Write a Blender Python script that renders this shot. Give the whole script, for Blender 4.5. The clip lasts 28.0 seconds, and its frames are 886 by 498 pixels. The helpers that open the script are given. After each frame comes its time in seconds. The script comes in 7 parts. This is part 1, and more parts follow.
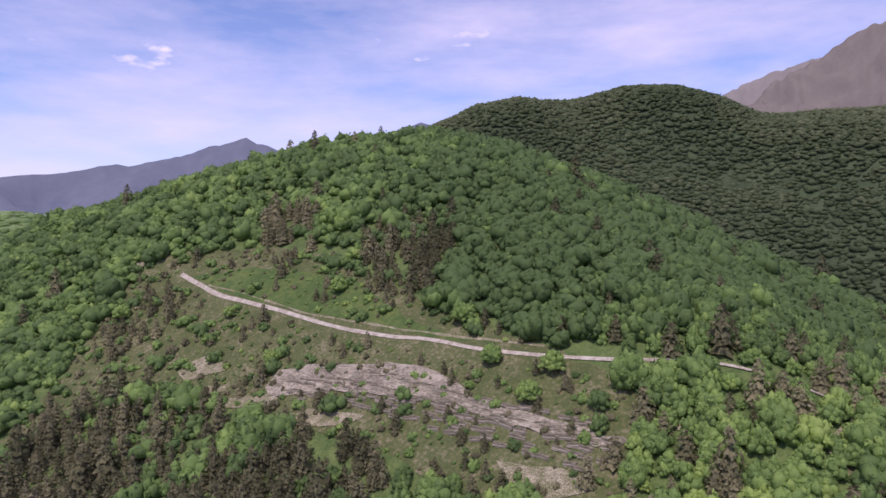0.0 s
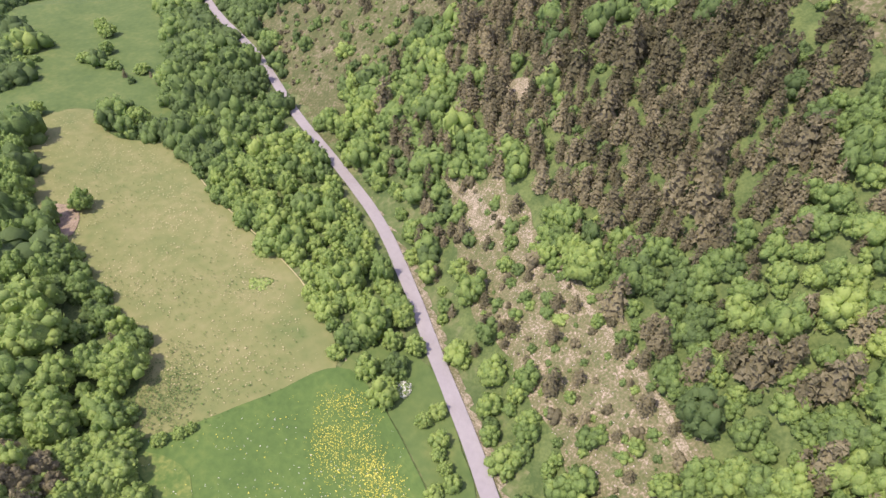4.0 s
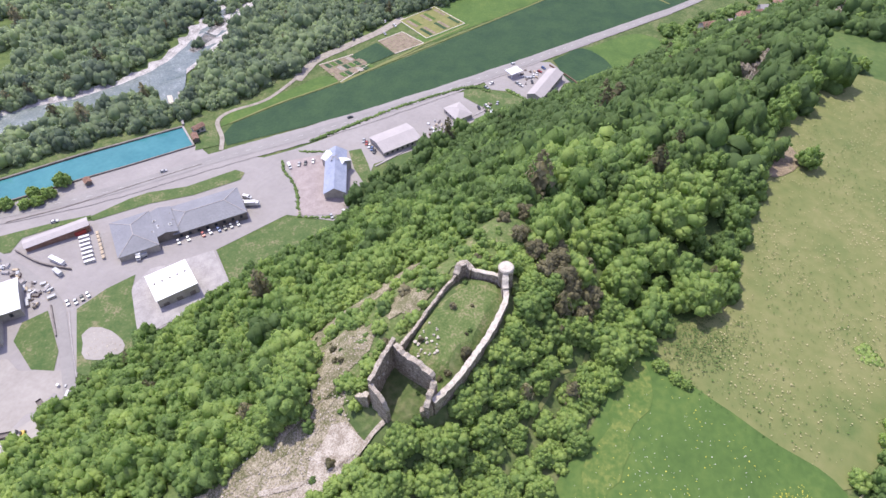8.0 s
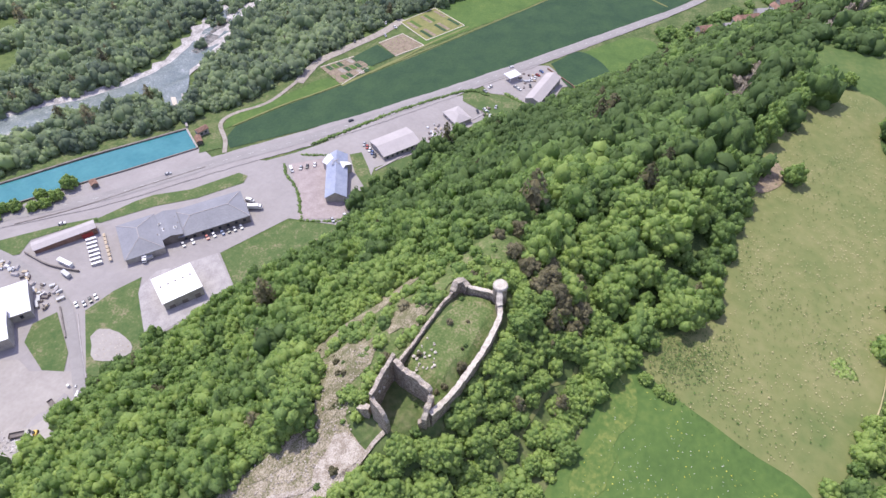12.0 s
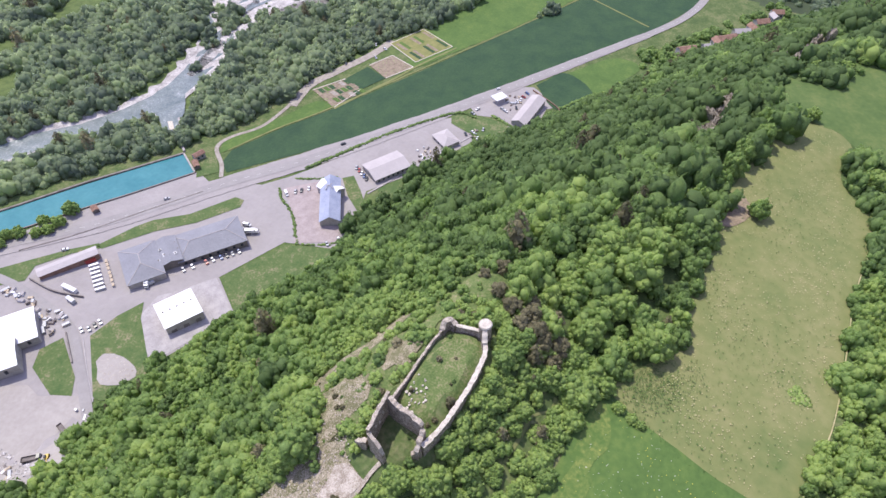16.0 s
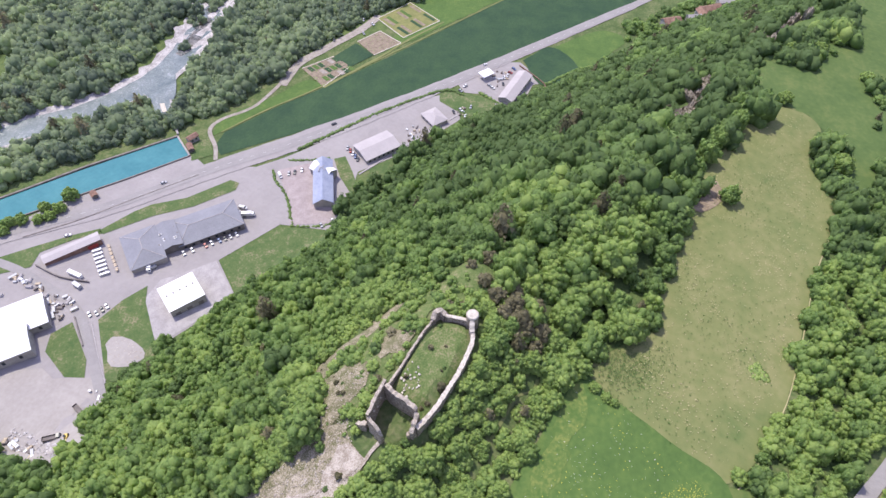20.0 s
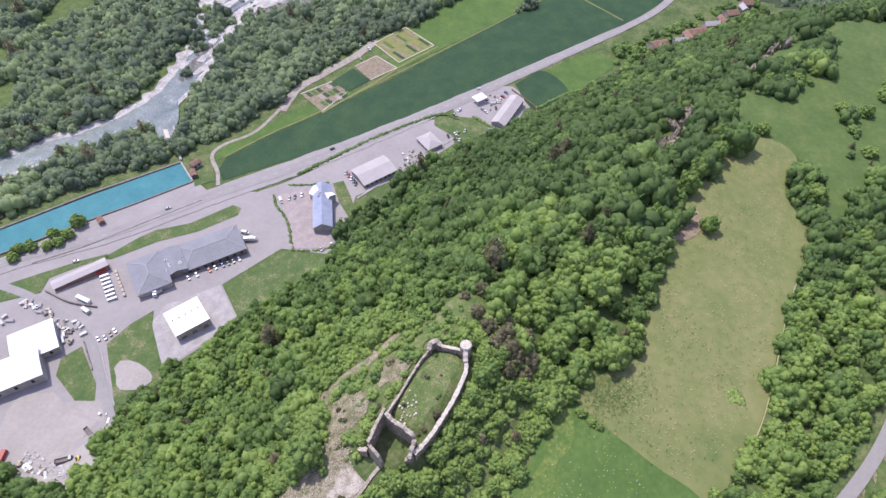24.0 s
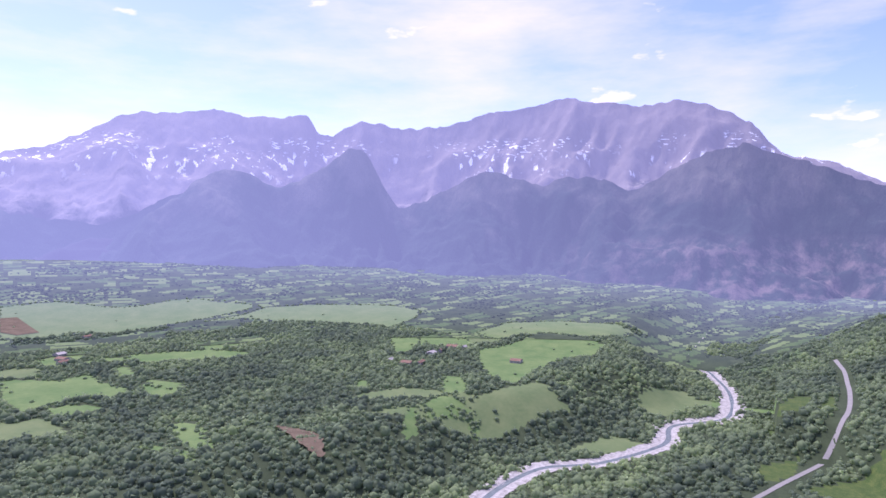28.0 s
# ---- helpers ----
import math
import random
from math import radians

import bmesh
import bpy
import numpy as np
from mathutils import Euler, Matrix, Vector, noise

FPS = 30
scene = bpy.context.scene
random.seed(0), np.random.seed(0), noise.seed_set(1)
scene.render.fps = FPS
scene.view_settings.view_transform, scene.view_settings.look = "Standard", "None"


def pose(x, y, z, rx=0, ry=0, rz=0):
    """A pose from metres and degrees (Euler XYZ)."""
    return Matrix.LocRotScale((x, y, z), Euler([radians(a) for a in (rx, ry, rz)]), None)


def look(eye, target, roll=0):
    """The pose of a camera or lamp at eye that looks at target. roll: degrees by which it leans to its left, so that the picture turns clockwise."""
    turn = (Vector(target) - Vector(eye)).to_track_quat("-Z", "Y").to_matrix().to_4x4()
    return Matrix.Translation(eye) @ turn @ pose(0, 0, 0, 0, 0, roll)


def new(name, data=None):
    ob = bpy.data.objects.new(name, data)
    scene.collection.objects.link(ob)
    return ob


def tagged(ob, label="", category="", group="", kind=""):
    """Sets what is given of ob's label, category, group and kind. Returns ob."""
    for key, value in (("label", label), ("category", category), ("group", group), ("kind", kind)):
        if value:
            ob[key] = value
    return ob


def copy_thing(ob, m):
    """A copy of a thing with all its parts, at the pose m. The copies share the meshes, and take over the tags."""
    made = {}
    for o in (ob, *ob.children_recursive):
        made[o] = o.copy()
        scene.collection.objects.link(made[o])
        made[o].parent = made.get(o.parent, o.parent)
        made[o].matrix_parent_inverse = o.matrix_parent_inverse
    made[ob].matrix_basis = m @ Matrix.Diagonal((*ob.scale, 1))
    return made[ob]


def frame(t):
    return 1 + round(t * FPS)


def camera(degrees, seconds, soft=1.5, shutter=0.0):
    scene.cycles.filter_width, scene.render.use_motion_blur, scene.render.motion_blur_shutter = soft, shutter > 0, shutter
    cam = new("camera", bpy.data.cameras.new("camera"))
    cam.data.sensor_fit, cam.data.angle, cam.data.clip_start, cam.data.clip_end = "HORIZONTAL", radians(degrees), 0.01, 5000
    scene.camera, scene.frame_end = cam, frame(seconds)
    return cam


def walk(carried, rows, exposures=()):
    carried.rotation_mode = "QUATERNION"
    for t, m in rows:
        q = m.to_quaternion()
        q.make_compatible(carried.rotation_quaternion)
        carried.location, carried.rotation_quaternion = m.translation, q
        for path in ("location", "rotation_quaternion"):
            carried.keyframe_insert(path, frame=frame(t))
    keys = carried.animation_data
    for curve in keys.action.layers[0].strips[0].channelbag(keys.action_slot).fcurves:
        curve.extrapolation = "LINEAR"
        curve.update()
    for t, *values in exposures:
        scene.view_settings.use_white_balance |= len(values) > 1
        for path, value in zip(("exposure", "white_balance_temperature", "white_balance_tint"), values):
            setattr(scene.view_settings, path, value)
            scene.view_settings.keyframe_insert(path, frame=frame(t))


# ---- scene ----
cam = camera(70.1, 28.0)
METRES, EYE, TILT, LEAN, TURN = 100.0, 262.0, -2.6, 0.0, 0.0
ROWS = [
    (0.0, 0.0, 0.0, 0.0, 0.0, 0.0, -0.0),
    (0.5, 0.0017, 0.0067, -0.0013, 11.18, -0.1, -0.24),
    (1.0, 0.0129, 0.0012, 0.0025, 14.53, -4.13, -0.48),
    (1.5, 0.0162, -0.0014, 0.0052, 15.14, -10.99, -0.78),
    (2.0, 0.0167, -0.002, 0.0075, 16.0, -18.36, -1.16),
    (2.5, 0.0184, -0.0022, 0.0095, 17.93, -25.66, -1.45),
    (4.5, 0.0171, 0.0086, 0.0071, 52.38, -44.81, -2.33),
    (5.0, 0.0149, 0.0096, 0.0054, 63.97, -46.07, -2.48),
    (5.5, 0.0072, 0.0121, 0.004, 78.93, -47.19, -2.42),
    (6.0, 0.0004, 0.0101, -0.0, 95.89, -47.69, -2.36),
    (6.5, -0.0034, 0.0058, -0.0122, 109.42, -48.07, -2.29),
    (7.0, -0.0064, 0.0073, -0.0186, 113.14, -48.9, -2.22),
    (7.5, -0.0056, 0.0082, -0.0149, 114.09, -48.94, -2.25),
    (8.0, -0.0054, 0.0091, -0.0089, 114.64, -48.94, -2.26),
    (8.5, -0.0055, 0.0088, 0.0014, 115.06, -48.98, -2.34),
    (9.0, -0.0061, 0.0066, 0.0099, 115.12, -49.26, -2.4),
    (9.5, -0.0069, 0.0057, 0.0237, 115.11, -49.74, -2.45),
    (10.0, -0.0071, 0.0044, 0.0381, 115.09, -49.93, -2.51),
    (10.5, -0.0059, 0.0049, 0.0541, 115.02, -49.91, -2.51),
    (11.0, -0.0063, 0.0062, 0.0721, 114.96, -49.91, -2.54),
    (11.5, -0.0043, 0.0069, 0.0941, 114.92, -49.86, -2.58),
    (12.0, -0.0046, 0.0064, 0.1177, 114.88, -49.84, -2.63),
    (12.5, -0.0038, 0.0056, 0.1442, 114.83, -49.81, -2.69),
    (14.5, -0.0006, 0.0047, 0.2564, 114.45, -49.69, -2.83),
    (15.0, -0.0005, 0.0041, 0.283, 114.3, -49.63, -2.9),
    (15.5, 0.0, 0.0036, 0.3092, 114.18, -49.56, -2.96),
    (16.0, 0.0028, 0.0024, 0.3353, 114.02, -49.77, -3.04),
    (16.5, 0.0056, 0.0041, 0.3628, 113.9, -52.68, -3.11),
    (17.0, 0.0026, 0.003, 0.3932, 113.72, -53.49, -3.06),
    (17.5, 0.0032, 0.0021, 0.4199, 113.53, -53.47, -3.06),
    (18.0, 0.0042, 0.0025, 0.4457, 113.37, -53.44, -3.09),
    (18.5, 0.0041, 0.0022, 0.4715, 113.22, -53.45, -3.05),
    (19.0, 0.0053, 0.0021, 0.4961, 113.08, -53.43, -3.08),
    (19.5, 0.0067, 0.0012, 0.5206, 112.93, -53.41, -3.11),
    (20.0, 0.0077, 0.0018, 0.5447, 112.81, -53.39, -3.06),
    (20.5, 0.0097, 0.003, 0.5683, 112.7, -53.34, -3.02),
    (21.0, 0.0091, 0.0042, 0.5922, 112.61, -53.35, -2.95),
    (21.5, 0.0102, 0.0039, 0.6153, 112.55, -53.33, -2.93),
    (23.5, 0.017, 0.0041, 0.7061, 112.4, -53.14, -3.08),
    (24.0, 0.0168, 0.002, 0.7312, 112.32, -52.72, -3.1),
    (24.5, 0.0161, 0.0016, 0.7547, 112.25, -51.0, -3.02),
    (25.0, 0.0083, -0.002, 0.777, 112.22, -45.57, -2.92),
    (25.5, 0.0068, -0.0051, 0.8057, 112.14, -37.96, -2.85),
    (26.0, 0.0135, -0.0084, 0.8288, 112.16, -30.27, -2.77),
    (26.5, 0.0183, -0.0096, 0.8446, 112.16, -22.56, -2.66),
    (27.0, 0.0186, -0.0127, 0.8551, 112.15, -15.41, -2.57),
    (27.5, 0.0279, -0.0116, 0.8695, 112.16, -9.21, -2.52),
    (28.0, 0.0247, -0.0122, 0.8642, 112.19, -2.74, -2.37),
]
walk(cam, [(t, pose(0, 0, EYE, TILT, LEAN, TURN) @ pose(METRES * x, METRES * y, METRES * z, 90 + pitch, roll, yaw)) for t, x, y, z, yaw, pitch, roll in ROWS],
     exposures=[(0.0, 0.01, 6430, 20), (1.0, -0.08, 6520, 20), (2.5, 0.49, 7000, 20), (4.5, 0.88, 6950, 18), (6.0, 0.88, 6750, 13), (8.0, 0.70, 6500, 9),
                (20.0, 0.61, 6400, 10), (24.0, 0.53, 6300, 11), (25.0, 0.42, 6200, 15), (26.0, 0.64, 6150, 22), (27.0, 0.70, 6040, 22), (28.0, 0.46, 6050, 23)])

# ---- world and sun ----
SUN_YAW, SUN_UP = 152.0, 60.0
world = bpy.data.worlds.new("world")
scene.world = world
world.use_nodes = True
wn, wl = world.node_tree.nodes, world.node_tree.links
wn.clear()
w_out, w_bg = wn.new("ShaderNodeOutputWorld"), wn.new("ShaderNodeBackground")
w_sky = wn.new("ShaderNodeTexSky")
w_sky.sky_type, w_sky.sun_disc = "NISHITA", False
w_sky.sun_elevation, w_sky.sun_rotation = radians(SUN_UP), radians(-SUN_YAW)
w_sky.air_density, w_sky.dust_density, w_sky.ozone_density, w_sky.altitude = 1.0, 1.6, 2.5, 900
w_co, w_map = wn.new("ShaderNodeTexCoord"), wn.new("ShaderNodeMapping")
w_map.inputs["Scale"].default_value = (1.1, 1.1, 4.2)
w_map.inputs["Location"].default_value = (0.35, 0.1, 0.2)
w_noise, w_ramp, w_mix = wn.new("ShaderNodeTexNoise"), wn.new("ShaderNodeValToRGB"), wn.new("ShaderNodeMixRGB")
w_noise.inputs["Scale"].default_value, w_noise.inputs["Detail"].default_value, w_noise.inputs["Roughness"].default_value = 2.1, 7, 0.58
w_ramp.color_ramp.elements[0].position, w_ramp.color_ramp.elements[1].position = 0.40, 0.84
w_mix.inputs["Color2"].default_value = (5.6, 5.6, 6.0, 1)
w_bg.inputs["Strength"].default_value = 0.15
wl.new(w_co.outputs["Generated"], w_map.inputs["Vector"])
wl.new(w_map.outputs["Vector"], w_noise.inputs["Vector"])
wl.new(w_noise.outputs["Fac"], w_ramp.inputs["Fac"])
wl.new(w_ramp.outputs["Color"], w_mix.inputs["Fac"])
wl.new(w_sky.outputs["Color"], w_mix.inputs["Color1"])
# small heaped clouds
w_puff, w_edge, w_heap, w_band = wn.new("ShaderNodeTexNoise"), wn.new("ShaderNodeValToRGB"), wn.new("ShaderNodeMixRGB"), wn.new("ShaderNodeMapping")
w_band.inputs["Scale"].default_value, w_band.inputs["Location"].default_value = (1.0, 1.0, 2.4), (0.9, 0.3, 0.05)
w_puff.inputs["Scale"].default_value, w_puff.inputs["Detail"].default_value, w_puff.inputs["Roughness"].default_value = 6.5, 5, 0.5
w_edge.color_ramp.elements[0].position, w_edge.color_ramp.elements[1].position = 0.665, 0.73
w_heap.inputs["Color2"].default_value = (6.8, 6.7, 6.6, 1)
wl.new(w_co.outputs["Generated"], w_band.inputs["Vector"])
wl.new(w_band.outputs["Vector"], w_puff.inputs["Vector"])
wl.new(w_puff.outputs["Fac"], w_edge.inputs["Fac"])
wl.new(w_edge.outputs["Color"], w_heap.inputs["Fac"])
wl.new(w_mix.outputs["Color"], w_heap.inputs["Color1"])
w_tone = wn.new("ShaderNodeMixRGB")
w_tone.blend_type, w_tone.inputs["Fac"].default_value, w_tone.inputs["Color2"].default_value = "MULTIPLY", 1.0, (1.08, 0.96, 1.20, 1)
wl.new(w_heap.outputs["Color"], w_tone.inputs["Color1"])
wl.new(w_tone.outputs["Color"], w_bg.inputs["Color"])
wl.new(w_bg.outputs["Background"], w_out.inputs["Surface"])

sun = new("sun", bpy.data.lights.new("sun", "SUN"))
sun.data.energy, sun.data.angle, sun.data.color = 2.7, radians(0.6), (1.0, 0.935, 0.83)
sy, se = radians(SUN_YAW), radians(SUN_UP)
sun.matrix_world = look((-math.sin(sy) * math.cos(se) * 900, math.cos(sy) * math.cos(se) * 900, math.sin(se) * 900), (0, 0, 0))


# ---- materials ----
def material(name, dark, light, size=1.0, rough=0.85, bump=0.0, fine=0.0, mid=None, metal=0.0, spec=0.3, tint="", leaf=0.0, stretch=(1, 1, 1), seed=0.0, lo=0.32, hi=0.68, placed=False, depth=0.12):
    """Two scales of noise between two colours (and a third between them); tint: an attribute that shifts the mix."""
    m = bpy.data.materials.new(name)
    m.use_nodes = True
    n, l = m.node_tree.nodes, m.node_tree.links
    b = n["Principled BSDF"]
    b.inputs["Roughness"].default_value, b.inputs["Metallic"].default_value, b.inputs["Specular IOR Level"].default_value = rough, metal, spec
    co, mp = n.new("ShaderNodeTexCoord"), n.new("ShaderNodeMapping")
    mp.inputs["Scale"].default_value, mp.inputs["Location"].default_value = stretch, (seed, seed * 1.7, seed * 0.6)
    if placed:
        co = n.new("ShaderNodeNewGeometry")
    l.new(co.outputs["Position" if placed else "Object"], mp.inputs["Vector"])
    a, c = n.new("ShaderNodeTexNoise"), n.new("ShaderNodeTexNoise")
    a.inputs["Scale"].default_value, a.inputs["Detail"].default_value, a.inputs["Roughness"].default_value = 1 / size, 6, 0.62
    c.inputs["Scale"].default_value, c.inputs["Detail"].default_value = 7.3 / size, 4
    for t in (a, c):
        l.new(mp.outputs["Vector"], t.inputs["Vector"])
    add = n.new("ShaderNodeMath")
    add.operation, add.inputs[1].default_value = "MULTIPLY_ADD", 0.35 + fine
    l.new(c.outputs["Fac"], add.inputs[0])
    l.new(a.outputs["Fac"], add.inputs[2])
    sub = n.new("ShaderNodeMath")
    sub.operation, sub.inputs[1].default_value = "SUBTRACT", 0.5 * (0.35 + fine)
    l.new(add.outputs[0], sub.inputs[0])
    fac = sub.outputs[0]
    if tint:
        at, k = n.new("ShaderNodeAttribute"), n.new("ShaderNodeMath")
        at.attribute_name, k.operation, k.inputs[1].default_value = tint, "MULTIPLY_ADD", 1.0
        l.new(at.outputs["Fac"], k.inputs[0])
        l.new(fac, k.inputs[2])
        fac = k.outputs[0]
    ramp = n.new("ShaderNodeValToRGB")
    e = ramp.color_ramp.elements
    e[0].position, e[0].color, e[1].position, e[1].color = lo, (*dark, 1), hi, (*light, 1)
    if mid:
        x = e.new((lo + hi) / 2)
        x.color = (*mid, 1)
    l.new(fac, ramp.inputs["Fac"])
    l.new(ramp.outputs["Color"], b.inputs["Base Color"])
    if bump:
        bp = n.new("ShaderNodeBump")
        bp.inputs["Strength"].default_value, bp.inputs["Distance"].default_value = min(1.0, bump), depth * size
        l.new(c.outputs["Fac"], bp.inputs["Height"])
        l.new(bp.outputs["Normal"], b.inputs["Normal"])
    if leaf:
        tr, mx, out = n.new("ShaderNodeBsdfTranslucent"), n.new("ShaderNodeMixShader"), n["Material Output"]
        l.new(ramp.outputs["Color"], tr.inputs["Color"])
        mx.inputs["Fac"].default_value = leaf
        l.new(b.outputs["BSDF"], mx.inputs[1])
        l.new(tr.outputs["BSDF"], mx.inputs[2])
        l.new(mx.outputs["Shader"], out.inputs["Surface"])
    return m


LEAF = material("leaf", (0.150, 0.232, 0.082), (0.445, 0.575, 0.168), 2.6, 0.75, 0.75, 0.5, mid=(0.275, 0.408, 0.124), tint="tint", leaf=0.46, lo=0.02, hi=0.98, placed=True, depth=0.20)
# grey-green leaf, lightened and blued so distance haze sits in its colour
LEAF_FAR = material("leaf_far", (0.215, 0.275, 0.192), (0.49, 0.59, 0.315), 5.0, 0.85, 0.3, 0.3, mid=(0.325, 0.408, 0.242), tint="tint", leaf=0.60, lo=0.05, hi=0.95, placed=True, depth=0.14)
PINE = material("pine_needle", (0.122, 0.120, 0.062), (0.365, 0.330, 0.190), 2.6, 0.8, 0.7, 0.5, mid=(0.232, 0.214, 0.120), tint="tint", leaf=0.35, lo=0.02, hi=0.98, placed=True, depth=0.16)
# ridge leaf with haze mixed into its grey-green
RIDGE_LEAF = material("ridge_leaf", (0.105, 0.140, 0.072), (0.270, 0.295, 0.165), 6.0, 0.85, 0.25, 0.3, mid=(0.160, 0.208, 0.104), tint="tint", leaf=0.6, lo=0.05, hi=0.95, placed=True)
# leaf colour lightened far beyond its own to imitate haze
HAZE_PALED_LEAF = material("haze_paled_leaf", (0.36, 0.48, 0.24), (0.56, 0.68, 0.36), 10.0, 0.85, 0.2, 0.3, mid=(0.45, 0.58, 0.295), tint="tint", leaf=0.68, lo=0.05, hi=0.95, placed=True)
BARK = material("bark", (0.06, 0.045, 0.03), (0.16, 0.13, 0.10), 0.4, 0.9, 0.8)
GROUND = material("ground_grass", (0.068, 0.108, 0.034), (0.175, 0.190, 0.085), 14.0, 0.95, 0.5, 0.3, mid=(0.105, 0.145, 0.049))
HILL_GRASS = material("dry_hill_grass", (0.078, 0.098, 0.034), (0.225, 0.195, 0.120), 9.0, 0.95, 0.6, 0.8, mid=(0.112, 0.122, 0.048), seed=2, lo=0.3, hi=0.78)
STONY = material("stony_slope", (0.115, 0.135, 0.052), (0.44, 0.365, 0.275), 5.0, 0.95, 0.9, 0.9, mid=(0.195, 0.180, 0.095), seed=4, lo=0.32, hi=0.86)
TRODDEN = material("trodden_gravel", (0.264, 0.232, 0.192), (0.416, 0.376, 0.328), 3.0, 0.95, 0.4, 0.5)
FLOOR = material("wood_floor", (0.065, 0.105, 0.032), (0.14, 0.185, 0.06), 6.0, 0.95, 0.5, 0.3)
PLOUGH = material("ploughed_soil", (0.120, 0.088, 0.058), (0.20, 0.15, 0.10), 20.0, 0.95, 0.2, 0.2)
FARFIELD = material("far_field", (0.110, 0.190, 0.062), (0.185, 0.255, 0.092), 60.0, 0.95, 0.0, 0.1, seed=7)
FARFIELD_PALE = material("far_field_pale", (0.125, 0.180, 0.074), (0.180, 0.225, 0.098), 60.0, 0.95, 0.0, 0.1, seed=9)
# floor darkened to the tone of tree shade between the crowns
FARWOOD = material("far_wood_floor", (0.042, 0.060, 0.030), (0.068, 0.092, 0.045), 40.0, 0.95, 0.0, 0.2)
LUSH = material("lush_grass", (0.064, 0.120, 0.030), (0.140, 0.200, 0.050), 14.0, 0.9, 0.5, 0.35, mid=(0.090, 0.155, 0.038), lo=0.2, hi=0.85, depth=0.04)
MOWN = material("mown_grass", (0.118, 0.162, 0.052), (0.262, 0.250, 0.112), 30.0, 0.95, 0.4, 0.25, mid=(0.186, 0.204, 0.076), lo=0.16, hi=0.84, depth=0.02)
CROP = material("crop_green", (0.023, 0.060, 0.027), (0.043, 0.090, 0.035), 16.0, 0.8, 0.3, 0.1, stretch=(1, 1, 1), seed=3)
SOFT_MEADOW = material("soft_meadow", (0.056, 0.096, 0.026), (0.122, 0.152, 0.044), 14.0, 0.95, 0.3, 0.4, mid=(0.078, 0.120, 0.033), seed=11)
UPPER_GRASS = material("upper_pasture", (0.068, 0.118, 0.034), (0.160, 0.195, 0.062), 20.0, 0.95, 0.4, 0.3, mid=(0.100, 0.152, 0.044), seed=15, lo=0.2, hi=0.85, depth=0.02)
LIGHT_GRASS = material("light_grass", (0.085, 0.150, 0.036), (0.190, 0.230, 0.062), 9.0, 0.95, 0.5, 0.5, mid=(0.122, 0.180, 0.046), seed=13, depth=0.04)
SCREE = material("scree_soil", (0.300, 0.250, 0.195), (0.580, 0.520, 0.445), 3.0, 0.95, 1.0, 0.6, mid=(0.440, 0.380, 0.312))
QUARRY = material("grey_rock_face", (0.140, 0.122, 0.086), (0.430, 0.370, 0.290), 5.0, 0.9, 0.9, 0.5, mid=(0.270, 0.232, 0.178), stretch=(0.5, 0.5, 2.0))
GRAVEL = material("river_gravel", (0.270, 0.250, 0.236), (0.610, 0.580, 0.555), 8.0, 0.9, 0.7, 0.6, mid=(0.455, 0.427, 0.405))
ASPHALT = material("pale_asphalt", (0.265, 0.247, 0.238), (0.34, 0.320, 0.305), 12.0, 0.9, 0.2, 0.1, lo=0.2, hi=0.8)
VERGE = material("patchy_verge", (0.070, 0.122, 0.038), (0.285, 0.245, 0.150), 9.0, 0.95, 0.4, 0.35, mid=(0.112, 0.155, 0.054), seed=6, lo=0.30, hi=0.80, depth=0.05)
WESTGREEN = material("far_scrub", (0.13, 0.188, 0.078), (0.185, 0.245, 0.104), 30.0, 0.95, 0.0, 0.3, seed=8)
KNOLL_SCREE = material("knoll_scree", (0.150, 0.150, 0.070), (0.520, 0.450, 0.355), 4.0, 0.95, 0.9, 0.9, mid=(0.330, 0.285, 0.205), seed=14, lo=0.26, hi=0.80)
YARD = material("dusty_yard", (0.285, 0.262, 0.252), (0.365, 0.338, 0.324), 22.0, 0.92, 0.2, 0.1, lo=0.2, hi=0.8)
EARTH = material("bare_brown_earth", (0.20, 0.155, 0.105), (0.36, 0.285, 0.20), 3.0, 0.95, 0.6, 0.6)
KNOLL_GRASS = material("knoll_grass", (0.080, 0.130, 0.036), (0.300, 0.265, 0.150), 5.0, 0.95, 0.6, 0.6, mid=(0.135, 0.180, 0.058), seed=12, lo=0.25, hi=0.8)
STONE = material("castle_stone", (0.175, 0.142, 0.108), (0.560, 0.480, 0.380), 0.9, 0.95, 1.0, 0.9, mid=(0.340, 0.282, 0.218), depth=0.2)
COPING = material("pale_mortar", (0.370, 0.315, 0.250), (0.740, 0.680, 0.575), 1.3, 0.95, 0.9, 0.8, mid=(0.625, 0.565, 0.475), lo=0.24, hi=0.72, depth=0.2)
# wall stone in a lighter tone, sunlight on the tops put into the colour
SUNLIT_RUBBLE = material("sunlit_rubble_top", (0.26, 0.215, 0.165), (0.64, 0.57, 0.47), 0.8, 0.95, 1.0, 0.9, mid=(0.46, 0.40, 0.325), depth=0.2)
LOT = material("dusty_lot", (0.300, 0.272, 0.248), (0.425, 0.392, 0.360), 14.0, 0.95, 0.3, 0.25, lo=0.15, hi=0.85, depth=0.02)
LOOSE_SCREE = material("loose_scree", (0.150, 0.150, 0.072), (0.47, 0.415, 0.31), 3.5, 0.95, 1.0, 0.8, mid=(0.300, 0.258, 0.175), seed=9, lo=0.36, hi=0.80)
WATER = material("turquoise_water", (0.043, 0.187, 0.203), (0.072, 0.245, 0.253), 20.0, 0.12, 0.03, spec=0.5)
STREAM = material("stream_water", (0.125, 0.158, 0.155), (0.400, 0.425, 0.415), 9.0, 0.25, 0.4, 0.5, mid=(0.190, 0.222, 0.215), spec=0.5, lo=0.3, hi=0.85)


